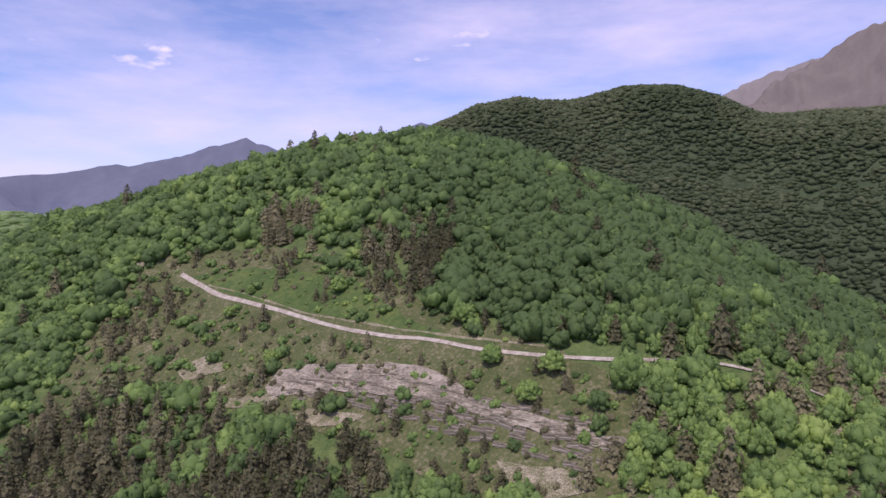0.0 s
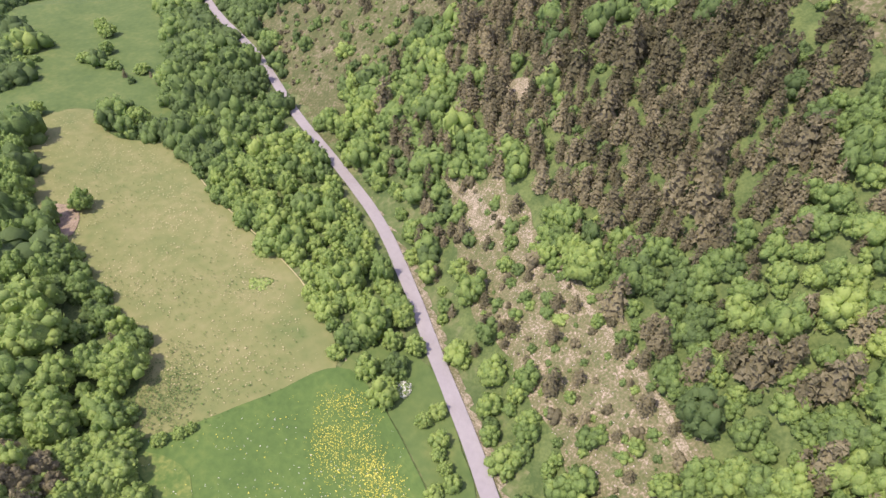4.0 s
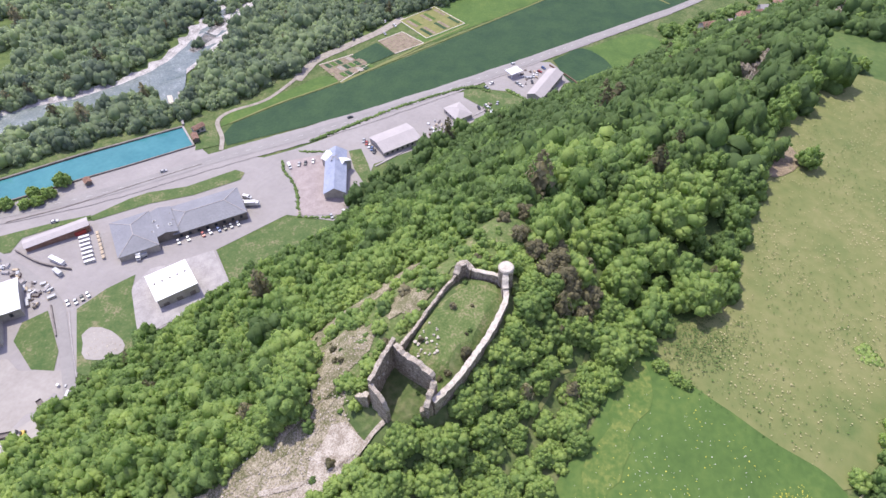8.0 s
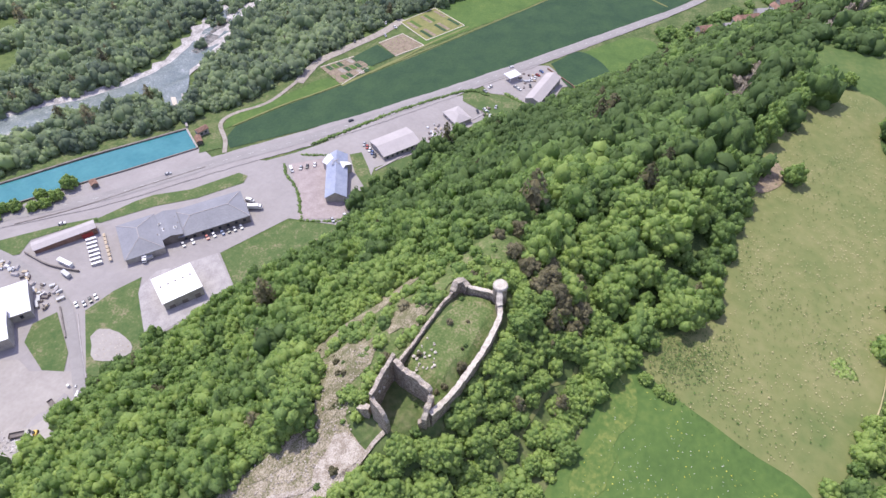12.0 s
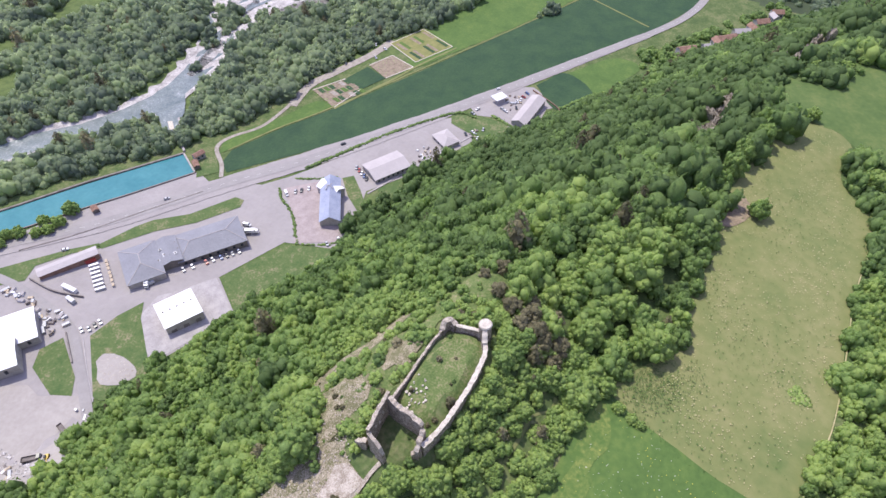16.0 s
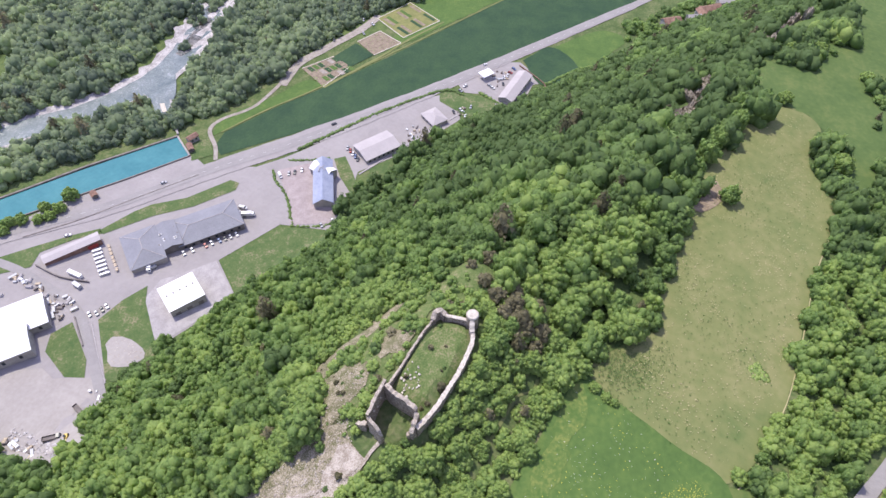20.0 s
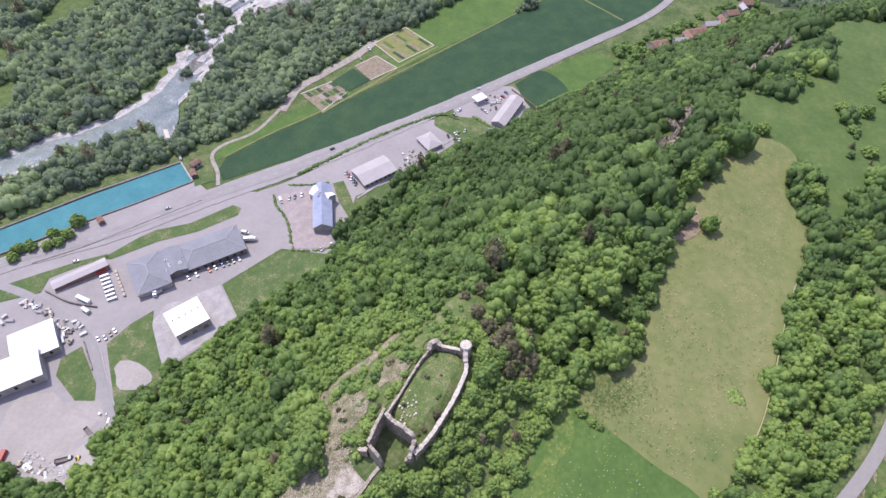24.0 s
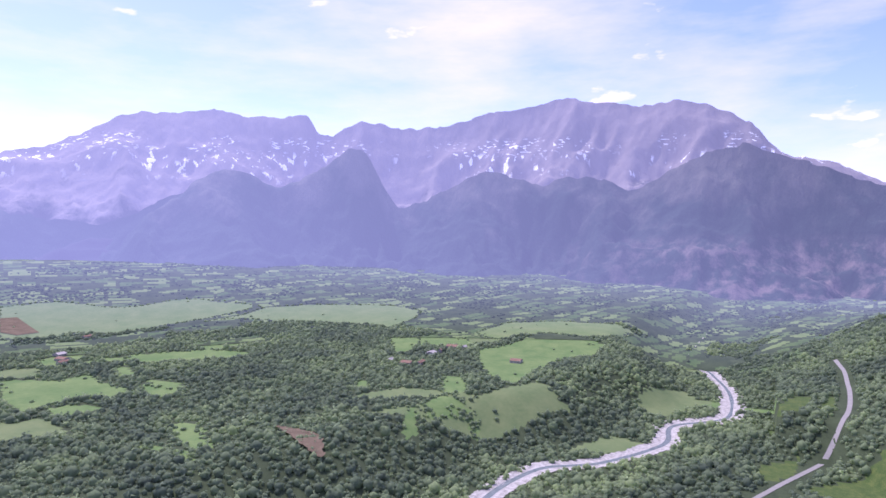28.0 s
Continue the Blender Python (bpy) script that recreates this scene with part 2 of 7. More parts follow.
def mesh(name, verts, faces, mats, smooth=True, tint=None, index=None):
    """A mesh from arrays; faces all of one size."""
    verts, faces = np.asarray(verts, np.float32), np.asarray(faces, np.int32)
    me = bpy.data.meshes.new(name)
    k = faces.shape[1]
    me.vertices.add(len(verts))
    me.vertices.foreach_set("co", verts.ravel())
    me.loops.add(faces.size)
    me.loops.foreach_set("vertex_index", faces.ravel())
    me.polygons.add(len(faces))
    me.polygons.foreach_set("loop_start", np.arange(0, faces.size, k, dtype=np.int32))
    me.polygons.foreach_set("use_smooth", np.full(len(faces), smooth))
    for m in mats if isinstance(mats, (list, tuple)) else [mats]:
        me.materials.append(m)
    if index is not None:
        me.polygons.foreach_set("material_index", np.asarray(index, np.int32))
    if tint is not None:
        at = me.attributes.new("tint", "FLOAT", "POINT")
        at.data.foreach_set("value", np.asarray(tint, np.float32))
    me.update(calc_edges=True)
    return me


def bm_object(name, bm, mat, parent=None, label="", smooth=False):
    me = bpy.data.meshes.new(name)
    bmesh.ops.recalc_face_normals(bm, faces=bm.faces)
    bm.to_mesh(me)
    bm.free()
    if mat:
        me.materials.append(mat)
    if smooth:
        me.polygons.foreach_set("use_smooth", np.ones(len(me.polygons), bool))
    ob = new(name, me)
    if parent:
        ob.parent = parent
    if label:
        ob["label"] = label
    return ob


def part(name, bm, mat, parent, label="", smooth=False):
    return bm_object(name, bm, mat, parent, label, smooth)


# ---- terrain: s runs down the valley along the main road, w from the road towards the river ----
def valley_sw(x, y):
    return -0.85 * (x + 231) + 0.527 * (y + 268), -0.527 * (x + 231) - 0.85 * (y + 268)


def ease(t):
    t = np.clip(t, 0, 1)
    return t * t * (3 - 2 * t)


def soft_min(a, b, k):
    h = np.clip(0.5 + 0.5 * (b - a) / k, 0, 1)
    return b * (1 - h) + a * h - k * h * (1 - h)


def wavy(x, y, size, seed=0.0):
    """A cheap smooth wave field in -1 to 1."""
    x, y = x / size + seed, y / size - 0.7 * seed
    return (np.sin(1.3 * x + 1.7 * np.sin(0.9 * y + seed)) + np.sin(1.7 * y - 1.1 * np.sin(1.2 * x - seed))
            + 0.6 * np.sin(2.9 * x - 2.3 * y) + 0.5 * np.sin(3.1 * y + 2.2 * x + 2 * seed)) / 3.1


RIVER = [(60, -520), (-80, -475), (-199, -427), (-250, -394), (-308, -378), (-372, -389), (-440, -412), (-500, -424),
         (-560, -415), (-640, -365), (-690, -285), (-745, -262), (-871, -286), (-1027, -246), (-1102, -151), (-1250, -57),
         (-1380, -45), (-1490, 60), (-1700, 75), (-1900, 42), (-2101, -11), (-2500, 60), (-3200, 300)]


def to_line(x, y, line):
    """The distance from points to a polyline."""
    best = np.full(np.shape(x), 1e9)
    for (ax, ay), (bx, by) in zip(line, line[1:]):
        dx, dy = bx - ax, by - ay
        k = np.clip(((x - ax) * dx + (y - ay) * dy) / (dx * dx + dy * dy), 0, 1)
        best = np.minimum(best, np.hypot(x - ax - k * dx, y - ay - k * dy))
    return best


def valley_floor(x):
    return np.interp(-x, [-3000, -500, 140, 700, 1000, 1500, 1900, 2700, 5000], [200, 43, 0, -38, -52, -60, -60, -10, 20])


def meadow_height(s):
    return np.interp(s, [-900, -300, -100, 27, 226, 300, 420, 520, 650, 900, 1300, 1800],
                     [150, 112, 107, 104.5, 94, 91, 85, 62, 20, -18, -35, -40])


def hill_crest(s):
    return np.interp(s, [-900, -500, -300, -180, -76, 25, 120, 198, 260, 357, 423, 520, 700, 1000, 1500],
                     [150, 130, 145, 168, 206, 257, 300, 320, 318, 289, 264, 216, 112, 20, -20])


def height(x, y):
    x, y = np.asarray(x, float), np.asarray(y, float)
    s, w = valley_sw(x, y)
    floor = valley_floor(x)
    foot = np.interp(s, [-400, -114, -20, 48, 174, 294, 383, 560, 800, 1200], [-170, -138, -110, -97, -60, -60, -46, -46, -90, -140])
    brink = np.interp(s, [-400, -150, -60, -5, 69, 226, 298, 420, 600, 1200], [-300, -275, -262, -255, -236, -234, -205, -195, -210, -300])
    ridge = np.interp(s, [-400, -150, -80, -45, -20, 0, 40, 69, 150, 226, 300, 420, 520, 650, 900, 1300],
                      [75, 82, 97, 108, 117, 119, 118, 104, 98, 95.5, 92, 86, 60, 10, -30, -42])
    meadow = meadow_height(s)
    # the wooded slope between the road's valley and the brink of the plateau
    k = np.clip((foot - w) / (foot - brink), 0, 1)
    slope = floor + (ridge - floor) * (0.75 * k + 0.25 * ease(k)) + 4 * np.sin(np.pi * k) * wavy(x, y, 33, 2.0)
    # plateau with the castle's knoll on its edge, then the hill above the upper lane
    past = np.clip(brink - w - 24, 0, None)
    bump = np.exp(-(past / 15) ** 2)
    plateau = meadow + (ridge - meadow) * bump
    lane = np.interp(s, [-300, 8, 93, 174, 283, 420, 700], [-395, -386, -385, -371, -345, -325, -300])
    up = np.clip(lane - 6 - w, 0, None)
    hill = 1.5 * ease((lane + 25 - w) / 25) + 0.69 * up + 3.5 * ease(up / 60) * wavy(x, y, 46, 5.0)
    crest = hill_crest(s) - 0.30 * np.clip(up - 420, 0, None) + 5 * wavy(x, y, 70, 1.0)
    hill = soft_min(meadow + hill, np.maximum(crest, meadow - 30), 26)
    near = np.where(w > brink, slope, np.where(up > 0, hill, plateau + 1.5 * ease((lane + 25 - w) / 25)))
    near = np.where(w > foot, floor, near)
    near = near + 1.9 * (1 - ease((to_line(x, y, [(-84, -39.6), (-104, -36.2)]) - 5.5) / 3.5))
    # beyond the river: low terraces, then a wooded bank up to the plain
    bank = np.interp(s, [-600, 0, 100, 350, 700, 1100, 1600], [330, 330, 320, 215, 175, 190, 260])
    bank = bank + 40 * wavy(x, y, 150, 3.0)
    az = np.degrees(np.arctan2(-x, y))
    r = np.hypot(x, y)
    lift = np.interp(az, [70, 77, 92, 112, 131, 147, 170], [0, 10, 60, 110, 160, 190, 200])
    plain = 12 + 5 * wavy(x, y, 300, 4.0) + lift * ease((r - 2050) / 1500)
    far = floor + (plain - floor) * ease(np.minimum((w - bank) / 210, (to_line(x, y, RIVER) - 85) / 190))
    land = np.where(w > 60, far, near)
    land = np.where((az > 60) & (az < 180), np.maximum(land, lift * ease((r - 2300) / 1300) * 1.0 - 60 * (1 - ease((r - 2300) / 900))), land)
    # the high wooded ridge to the north, and the wide ground around
    top = 262 + 1250 * np.interp(az, [-70, -35, -26, -20, -11, -7, -3, 1.2, 6, 14], [0.10, 0.131, 0.14, 0.172, 0.187, 0.194, 0.188, 0.147, 0.05, -0.25])
    north = top * ease((r - 620) / 620) * (1 - 0.5 * ease((r - 1250) / 900)) + (14 * wavy(x, y, 90, 6.0) + 46 * np.abs(wavy(x, y, 240, 2.4)) - 16) * ease((r - 700) / 300)
    north = np.where((az > -110) & (az < 20), north - 120 * ease((-az - 60) / 45) * 3, -400)
    land = np.maximum(land, np.where(r > 500, north, -400))
    # the long green hill to the north-west, sinking towards the plain
    rim = np.interp(az, [34, 50, 62, 72, 80], [900, 1000, 1300, 1900, 2400])
    west = np.interp(az, [20, 34, 42, 46, 50, 62, 70, 77, 80, 84], [250, 268, 266, 252, 226, 175, 130, 85, 30, -80])
    west = west * ease((r - 0.56 * rim) / (0.44 * rim)) * (1 - 0.6 * ease((r - rim) / 700)) + 9 * wavy(x, y, 80, 9.0) * ease((r - 0.6 * rim) / 200) - 70 * (1 - ease((r - 0.5 * rim) / 200))
    land = np.maximum(land, np.where((az > 20) & (az < 84), west, -400))
    # the stream's bed
    return land - 2.2 * ease((24 - to_line(x, y, RIVER)) / 14) * (w > 40)


# ---- the ground: one sheet, fine near the walk and coarse towards the horizon ----
def spread(lo, hi, step, end, grow):
    """Line places: even between lo and hi, then growing outwards to +-end."""
    mid = list(np.arange(lo, hi + step, step))
    a, d = mid[-1], step
    while a < end:
        d *= 1.07
        a += d
        mid.append(min(a, end))
    a, d = mid[0], step
    while a > -end:
        d *= grow
        a -= d
        mid.insert(0, max(a, -end))
    return np.array(mid)


def inside(x, y, poly):
    x, y = np.asarray(x), np.asarray(y)
    hit = np.zeros(x.shape, bool)
    for (ax, ay), (bx, by) in zip(poly, poly[1:] + poly[:1]):
        if ay != by:
            hit ^= ((ay > y) != (by > y)) & (x < (bx - ax) * (y - ay) / (by - ay) + ax)
    return hit


# fields beyond the river and down the valley
WEST_FIELDS = [
    [(-913, -1430), (-955, -1379), (-968, -1306), (-1038, -1315), (-987, -1191), (-954, -1063), (-894, -1111), (-869, -1142), (-804, -1140), (-776, -1154), (-795, -1247)],
    [(-992, -1113), (-1054, -1140), (-1061, -1073), (-1032, -1012), (-962, -988), (-946, -1016)], [(-1103, -1311), (-1167, -1337), (-1122, -1262), (-1058, -1196), (-1040, -1210)],
    [(-1095, -1559), (-1165, -1614), (-1223, -1558), (-1190, -1506), (-1098, -1481), (-1049, -1474)], [(-806, -1136), (-857, -1095), (-852, -1044), (-811, -1022), (-771, -1064)],
    [(-827, -856), (-848, -819), (-837, -783), (-788, -741), (-765, -688), (-731, -707), (-773, -783)], [(-715, -805), (-736, -780), (-733, -703), (-688, -661), (-719, -740)]]
MID_FIELDS = [
    [(-1719, -875), (-1775, -805), (-1583, -735), (-1530, -761)], [(-1224, -707), (-1234, -685), (-1167, -648), (-1166, -674)], [(-963, -463), (-1023, -495), (-1102, -506), (-1001, -454)],
    [(-1108, -496), (-1181, -480), (-1165, -418), (-1145, -405), (-1068, -461)], [(-1347, -547), (-1345, -503), (-1242, -445), (-1188, -463), (-1202, -488)], [(-1141, -421), (-1139, -391), (-1092, -369), (-1089, -382)],
    [(-1667, -573), (-1788, -518), (-2001, -467), (-1953, -315), (-1882, -254), (-1712, -260), (-1654, -325), (-1526, -355), (-1321, -369), (-1368, -436), (-1497, -507)]]
PLAIN_FIELDS = [
    [(-1429, -2229), (-1592, -2169), (-1695, -1952), (-1919, -1875), (-2002, -1613), (-1938, -1588), (-1688, -1651), (-1456, -1728), (-1387, -1816), (-1277, -1841), (-1225, -1914)],
    [(-1719, -1604), (-1864, -1553), (-1990, -1549), (-2116, -1402), (-2269, -1129), (-2237, -1015), (-2142, -972), (-1907, -970), (-1924, -1044), (-1886, -1250), (-1819, -1516)],
    [(-1937, -676), (-2153, -625), (-2243, -442), (-2248, -266), (-2201, -204), (-1986, -285), (-2001, -467), (-1862, -576)]]
FAR_FIELDS = WEST_FIELDS + MID_FIELDS + PLAIN_FIELDS
NEAR_FIELDS = [
    [(-346, -567), (-399, -581), (-429, -572), (-410, -531), (-352, -542)], [(-293, -567), (-320, -557), (-287, -536), (-274, -541)],
    [(-262, -524), (-301, -504), (-257, -476), (-235, -486)], [(-460, -113), (-532, -78), (-532, -41), (-492, -43), (-455, -61), (-430, -86)],
    [(-768, 17), (-990, 101), (-942, 127), (-824, 77), (-744, 38)], [(-986, 93), (-982, 163), (-1060, 119)], [(-1103, 155), (-1253, 332), (-1105, 306), (-1037, 206)],
    [(-821, 91), (-916, 165), (-870, 155), (-791, 104)], [(-1345, 124), (-1504, 193), (-1512, 229), (-1377, 189)], [(-1393, 216), (-1532, 265), (-1408, 248)],
    [(-1179, 95), (-1256, 172), (-1157, 149), (-1108, 103)], [(-985, 266), (-1018, 292), (-852, 260)]]
DARK_WOOD = [(-809, 104), (-891, 156), (-958, 234), (-873, 254), (-763, 204), (-731, 143), (-660, 86)]
LOGGED = [(-490, -800), (-465, -747), (-484, -662), (-448, -612), (-404, -620), (-402, -672), (-420, -721)]


def parcels(x, y):
    """Hedged parcels of the plain: a number from 0 to 1 for each parcel, and the distance to its hedge."""
    u = 0.88 * x - 0.47 * y + 70 * wavy(x, y, 190, 2.0)
    v = 0.47 * x + 0.88 * y + 60 * wavy(x, y, 210, 5.0)
    a, b = u / 210, v / 120
    i, j = np.floor(a), np.floor(b)
    h = np.sin(i * 12.9898 + j * 78.233) * 43758.5453
    edge = np.minimum(np.minimum(a - i, i + 1 - a) * 210, np.minimum(b - j, j + 1 - b) * 120)
    return h - np.floor(h), edge


def far_wood(x, y):
    """True where the wide woods stand, away from the castle hill."""
    s, w = valley_sw(x, y)
    r = np.hypot(x, y)
    h, edge = parcels(x, y)
    share = np.interp(r, [0, 900, 1200, 1700, 2100, 2500, 3600], [1.0, 1.0, 0.90, 0.84, 0.50, 0.30, 0.30]) * np.where((w < 60) & (s > 450), 0.84, 1.0)
    share = np.where((w > 60) & (w < 260) | (w > 60) & (r < 1150), 1.0, share)
    wood = h < share
    for poly in FAR_FIELDS + NEAR_FIELDS + [LOGGED]:
        wood &= ~inside(x, y, poly)
    return wood


def cover(x, y):
    s, w = valley_sw(x, y)
    r = np.hypot(x, y)
    h, edge = parcels(x, y)
    near = np.hypot(x + 100, y + 20) < 640
    kind = np.where(far_wood(x, y), 5, np.where(h > 0.86, 3, np.where((h > 0.850) & (h < 0.853) & (r > 1500), 6, 2)))
    for poly in FAR_FIELDS:
        kind = np.where(inside(x, y, poly), 2, kind)
    for poly in NEAR_FIELDS:
        kind = np.where(inside(x, y, poly), 4, kind)
    kind = np.where(inside(x, y, LOGGED), 7, kind)
    az = np.degrees(np.arctan2(-x, y))
    kind = np.where((az < 66) & (az > -120) & (r > 420), np.where(az > 20, 8, 5), kind)
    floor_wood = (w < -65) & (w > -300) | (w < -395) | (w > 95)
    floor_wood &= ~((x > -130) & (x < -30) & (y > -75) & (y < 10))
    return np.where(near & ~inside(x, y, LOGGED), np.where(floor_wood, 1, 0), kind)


gx, gy = spread(-600, 110, 4.4, 3500, 1.026), spread(-430, 400, 4.4, 3500, 1.032)
GX, GY = np.meshgrid(gx, gy, indexing="ij")
GZ = height(GX, GY)
nx, ny = GX.shape
q = (np.arange(nx - 1)[:, None] * ny + np.arange(ny - 1)[None, :]).ravel()
mx, my = ((GX[:-1, :-1] + GX[1:, 1:]) / 2).ravel(), ((GY[:-1, :-1] + GY[1:, 1:]) / 2).ravel()
ground = tagged(new("ground", mesh("ground", np.stack([GX, GY, GZ], -1).reshape(-1, 3), np.stack([q, q + ny, q + ny + 1, q + 1], -1),
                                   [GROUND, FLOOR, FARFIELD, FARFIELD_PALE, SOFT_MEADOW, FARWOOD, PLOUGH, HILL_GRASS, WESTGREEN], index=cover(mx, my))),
                "grassy valley ground with slopes, terraces and plain", "ground", kind="structure")


def curve_line(line, step=3.0):
    """A smooth line through the places given."""
    p = np.array(line, float)
    p = np.vstack([2 * p[0] - p[1], p, 2 * p[-1] - p[-2]])
    out = []
    for a, b, c, d in zip(p, p[1:], p[2:], p[3:]):
        n = max(2, int(np.linalg.norm(c - b) / step))
        for t in np.arange(n) / n:
            out.append(0.5 * (2 * b + (c - a) * t + (2 * a - 5 * b + 4 * c - d) * t * t + (3 * b - a - 3 * c + d) * t ** 3))
    return np.array(out + [p[-2]])


def strip(name, line, width, mat, lift, label, category, ragged=0.0, cols=4, level=False):
    """A road or stream draped on the ground."""
    c = curve_line(line)
    d = np.gradient(c, axis=0)
    d /= np.linalg.norm(d, axis=1)[:, None] + 1e-9
    side = np.stack([-d[:, 1], d[:, 0]], -1)
    n = len(c)
    wid = np.broadcast_to(np.asarray(width, float), (n,)) if np.ndim(width) == 0 else np.interp(np.linspace(0, 1, n), np.linspace(0, 1, len(width)), width)
    u = np.linspace(-0.5, 0.5, cols + 1)
    wob = 1 + ragged * wavy(c[:, 0], c[:, 1], 9, 1.0)[:, None] * np.sign(u)[None, :] + ragged * wavy(c[:, 0], c[:, 1], 5, 4.0)[:, None]
    pts = c[:, None, :] + side[:, None, :] * (u[None, :] * wid[:, None] * wob)[:, :, None]
    z = height(pts[..., 0], pts[..., 1])
    if level:
        z = np.broadcast_to(z.min(axis=1, keepdims=True), z.shape)
    v = np.concatenate([pts, (z + lift)[..., None]], -1).reshape(-1, 3)
    m = cols + 1
    q = (np.arange(n - 1)[:, None] * m + np.arange(cols)[None, :]).ravel()
    return tagged(new(name, mesh(name, v, np.stack([q, q + m, q + m + 1, q + 1], -1), mat)), label, category, kind="structure")


def patch(name, poly, mat, lift, label, category, cell=6.0, wobble=0.0):
    """A piece of ground cover inside a plan outline, draped on the ground."""
    bm = bmesh.new()
    if wobble:
        c = curve_line(poly + poly[:1], 4.0)[:-1]
        c = c + wobble * np.stack([wavy(c[:, 0], c[:, 1], 4, 1.0), wavy(c[:, 0], c[:, 1], 4, 3.0)], -1)
        poly = [tuple(p) for p in c]
    bm.faces.new([bm.verts.new((x, y, 0)) for x, y in poly])
    bmesh.ops.triangulate(bm, faces=bm.faces[:])
    xs, ys = [p[0] for p in poly], [p[1] for p in poly]
    for lo, hi, ax in ((min(xs), max(xs), 0), (min(ys), max(ys), 1)):
        for k in np.arange(lo + cell, hi, cell):
            bmesh.ops.bisect_plane(bm, geom=bm.verts[:] + bm.edges[:] + bm.faces[:], plane_co=(k, k, 0), plane_no=(1 - ax, ax, 0))
    co = np.array([v.co[:] for v in bm.verts])
    z = height(co[:, 0], co[:, 1]) + lift
    for v, h in zip(bm.verts, z):
        v.co.z = h
    bmesh.ops.recalc_face_normals(bm, faces=bm.faces)
    if sum(f.normal.z for f in bm.faces) < 0:
        bmesh.ops.reverse_faces(bm, faces=bm.faces)
    me = bpy.data.meshes.new(name)
    bm.to_mesh(me)
    bm.free()
    me.materials.append(mat)
    return tagged(new(name, me), label, category, kind="structure")


LANE = [(60, 20), (-5, 46), (-35, 64), (-51, 74), (-77, 89), (-109, 108), (-142, 125), (-184, 140), (-236, 157), (-303, 183), (-380, 205), (-470, 240)]
TRACK = [(-139, 335), (-124, 323), (-106, 308), (-67, 284), (-34, 259), (-5, 241), (15, 225), (35, 211), (57, 200), (84, 188), (120, 165)]
MAIN = [(60, -470), (-40, -405), (-119, -355), (-171, -308), (-231, -268), (-280, -232), (-358, -182), (-468, -119), (-604, -42), (-681, -9), (-783, 9),
        (-951, 46), (-1084, 111), (-1278, 221), (-1419, 274), (-1656, 312), (-1850, 323)]
strip("road_shoulder", [(-60, -390), (-119, -352), (-171, -307), (-231, -267), (-280, -232), (-358, -182), (-468, -119), (-604, -42)], [13, 15, 17, 19, 15, 12, 11, 10], YARD, 0.40, "pale dusty shoulder of the valley road", "verge", 0.06)
strip("road_main", MAIN, 8.5, ASPHALT, 0.55, "pale grey two-lane valley road", "road")
strip("road_lane", LANE, 4.8, ASPHALT, 0.75, "narrow grey asphalt lane under the hill", "road", 0.03)
strip("track_upper", TRACK, [2.2, 2.0, 1.7, 1.5, 1.3, 1.1, 0.9], SCREE, 0.5, "pale gravel track across the hillside", "track", 0.1)
strip("river", RIVER[:9], 22, STREAM, 0.9, "shallow grey mountain stream with white water", "river", 0.07)
strip("river_lower", RIVER[8:], [14, 11, 10, 10, 9, 8, 7, 6, 5, 4, 4], STREAM, 0.9, "winding stream down the valley", "river", 0.10)
strip("gravel_bank", RIVER[1:], [34, 36, 42, 46, 46, 46, 58, 52, 46, 40, 36, 32, 26, 20, 16], GRAVEL, 0.75, "white gravel banks of the stream", "river bank", 0.16, cols=8)
GRAVEL_BAR = [(-338, -382), (-442, -442), (-537, -504), (-599, -499), (-704, -424), (-692, -355), (-705, -290), (-700, -251), (-611, -277), (-531, -340), (-475, -363), (-440, -405), (-390, -392)]
patch("field_red", [(-1351, -2108), (-1390, -2083), (-1327, -1887), (-1270, -1906), (-1261, -1969)], PLOUGH, 2.6, "reddish ploughed field on the plain", "field", 30)
patch("gravel_bar", GRAVEL_BAR, GRAVEL, 0.9, "wide white gravel bar in the river bed", "gravel bar", 10, 6)

patch("weir_pool", [(-292, -388), (-322, -378), (-296, -350), (-268, -338), (-264, -342), (-278, -362)], STREAM, 1.0, "grey pool above the weir", "water", 6, 0.5)
strip("side_channel", [(-400, -402), (-470, -470), (-545, -480), (-610, -465), (-670, -410), (-688, -330), (-700, -285)], 7, STREAM, 1.1, "side channel through the gravel bar", "river", 0.3)
strip("side_channel_small", [(-450, -420), (-520, -400), (-590, -345), (-650, -300), (-698, -268)], 5, STREAM, 1.15, "narrow channel along the gravel bar", "river", 0.4)

GREEN_FIELD = [(-45, -3), (-67, 0), (-86, 4), (-110, 6), (-119, 10), (-114, 22), (-105, 46), (-98, 67), (-80, 67), (-58, 59), (-36, 49), (-8, 32), (-5, 5)]
MOWN_FIELD = [(-119, 10), (-140, 25), (-150, 33), (-169, 32), (-206, 34), (-244, 38), (-275, 46), (-306, 57), (-320, 66), (-322, 77), (-316, 88), (-308, 91), (-288, 86), (-276, 87), (-264, 96), (-262, 103), (-230, 96), (-203, 91), (-168, 87), (-141, 84), (-119, 79), (-106, 73), (-98, 66), (-101, 46), (-110, 22)]
UPPER_FIELD = [(-302, 54), (-345, 52), (-393, 62), (-440, 82), (-483, 110), (-520, 150), (-500, 185), (-440, 195), (-380, 170), (-330, 145), (-290, 120), (-262, 112), (-262, 103), (-290, 104), (-316, 88), (-320, 70)]
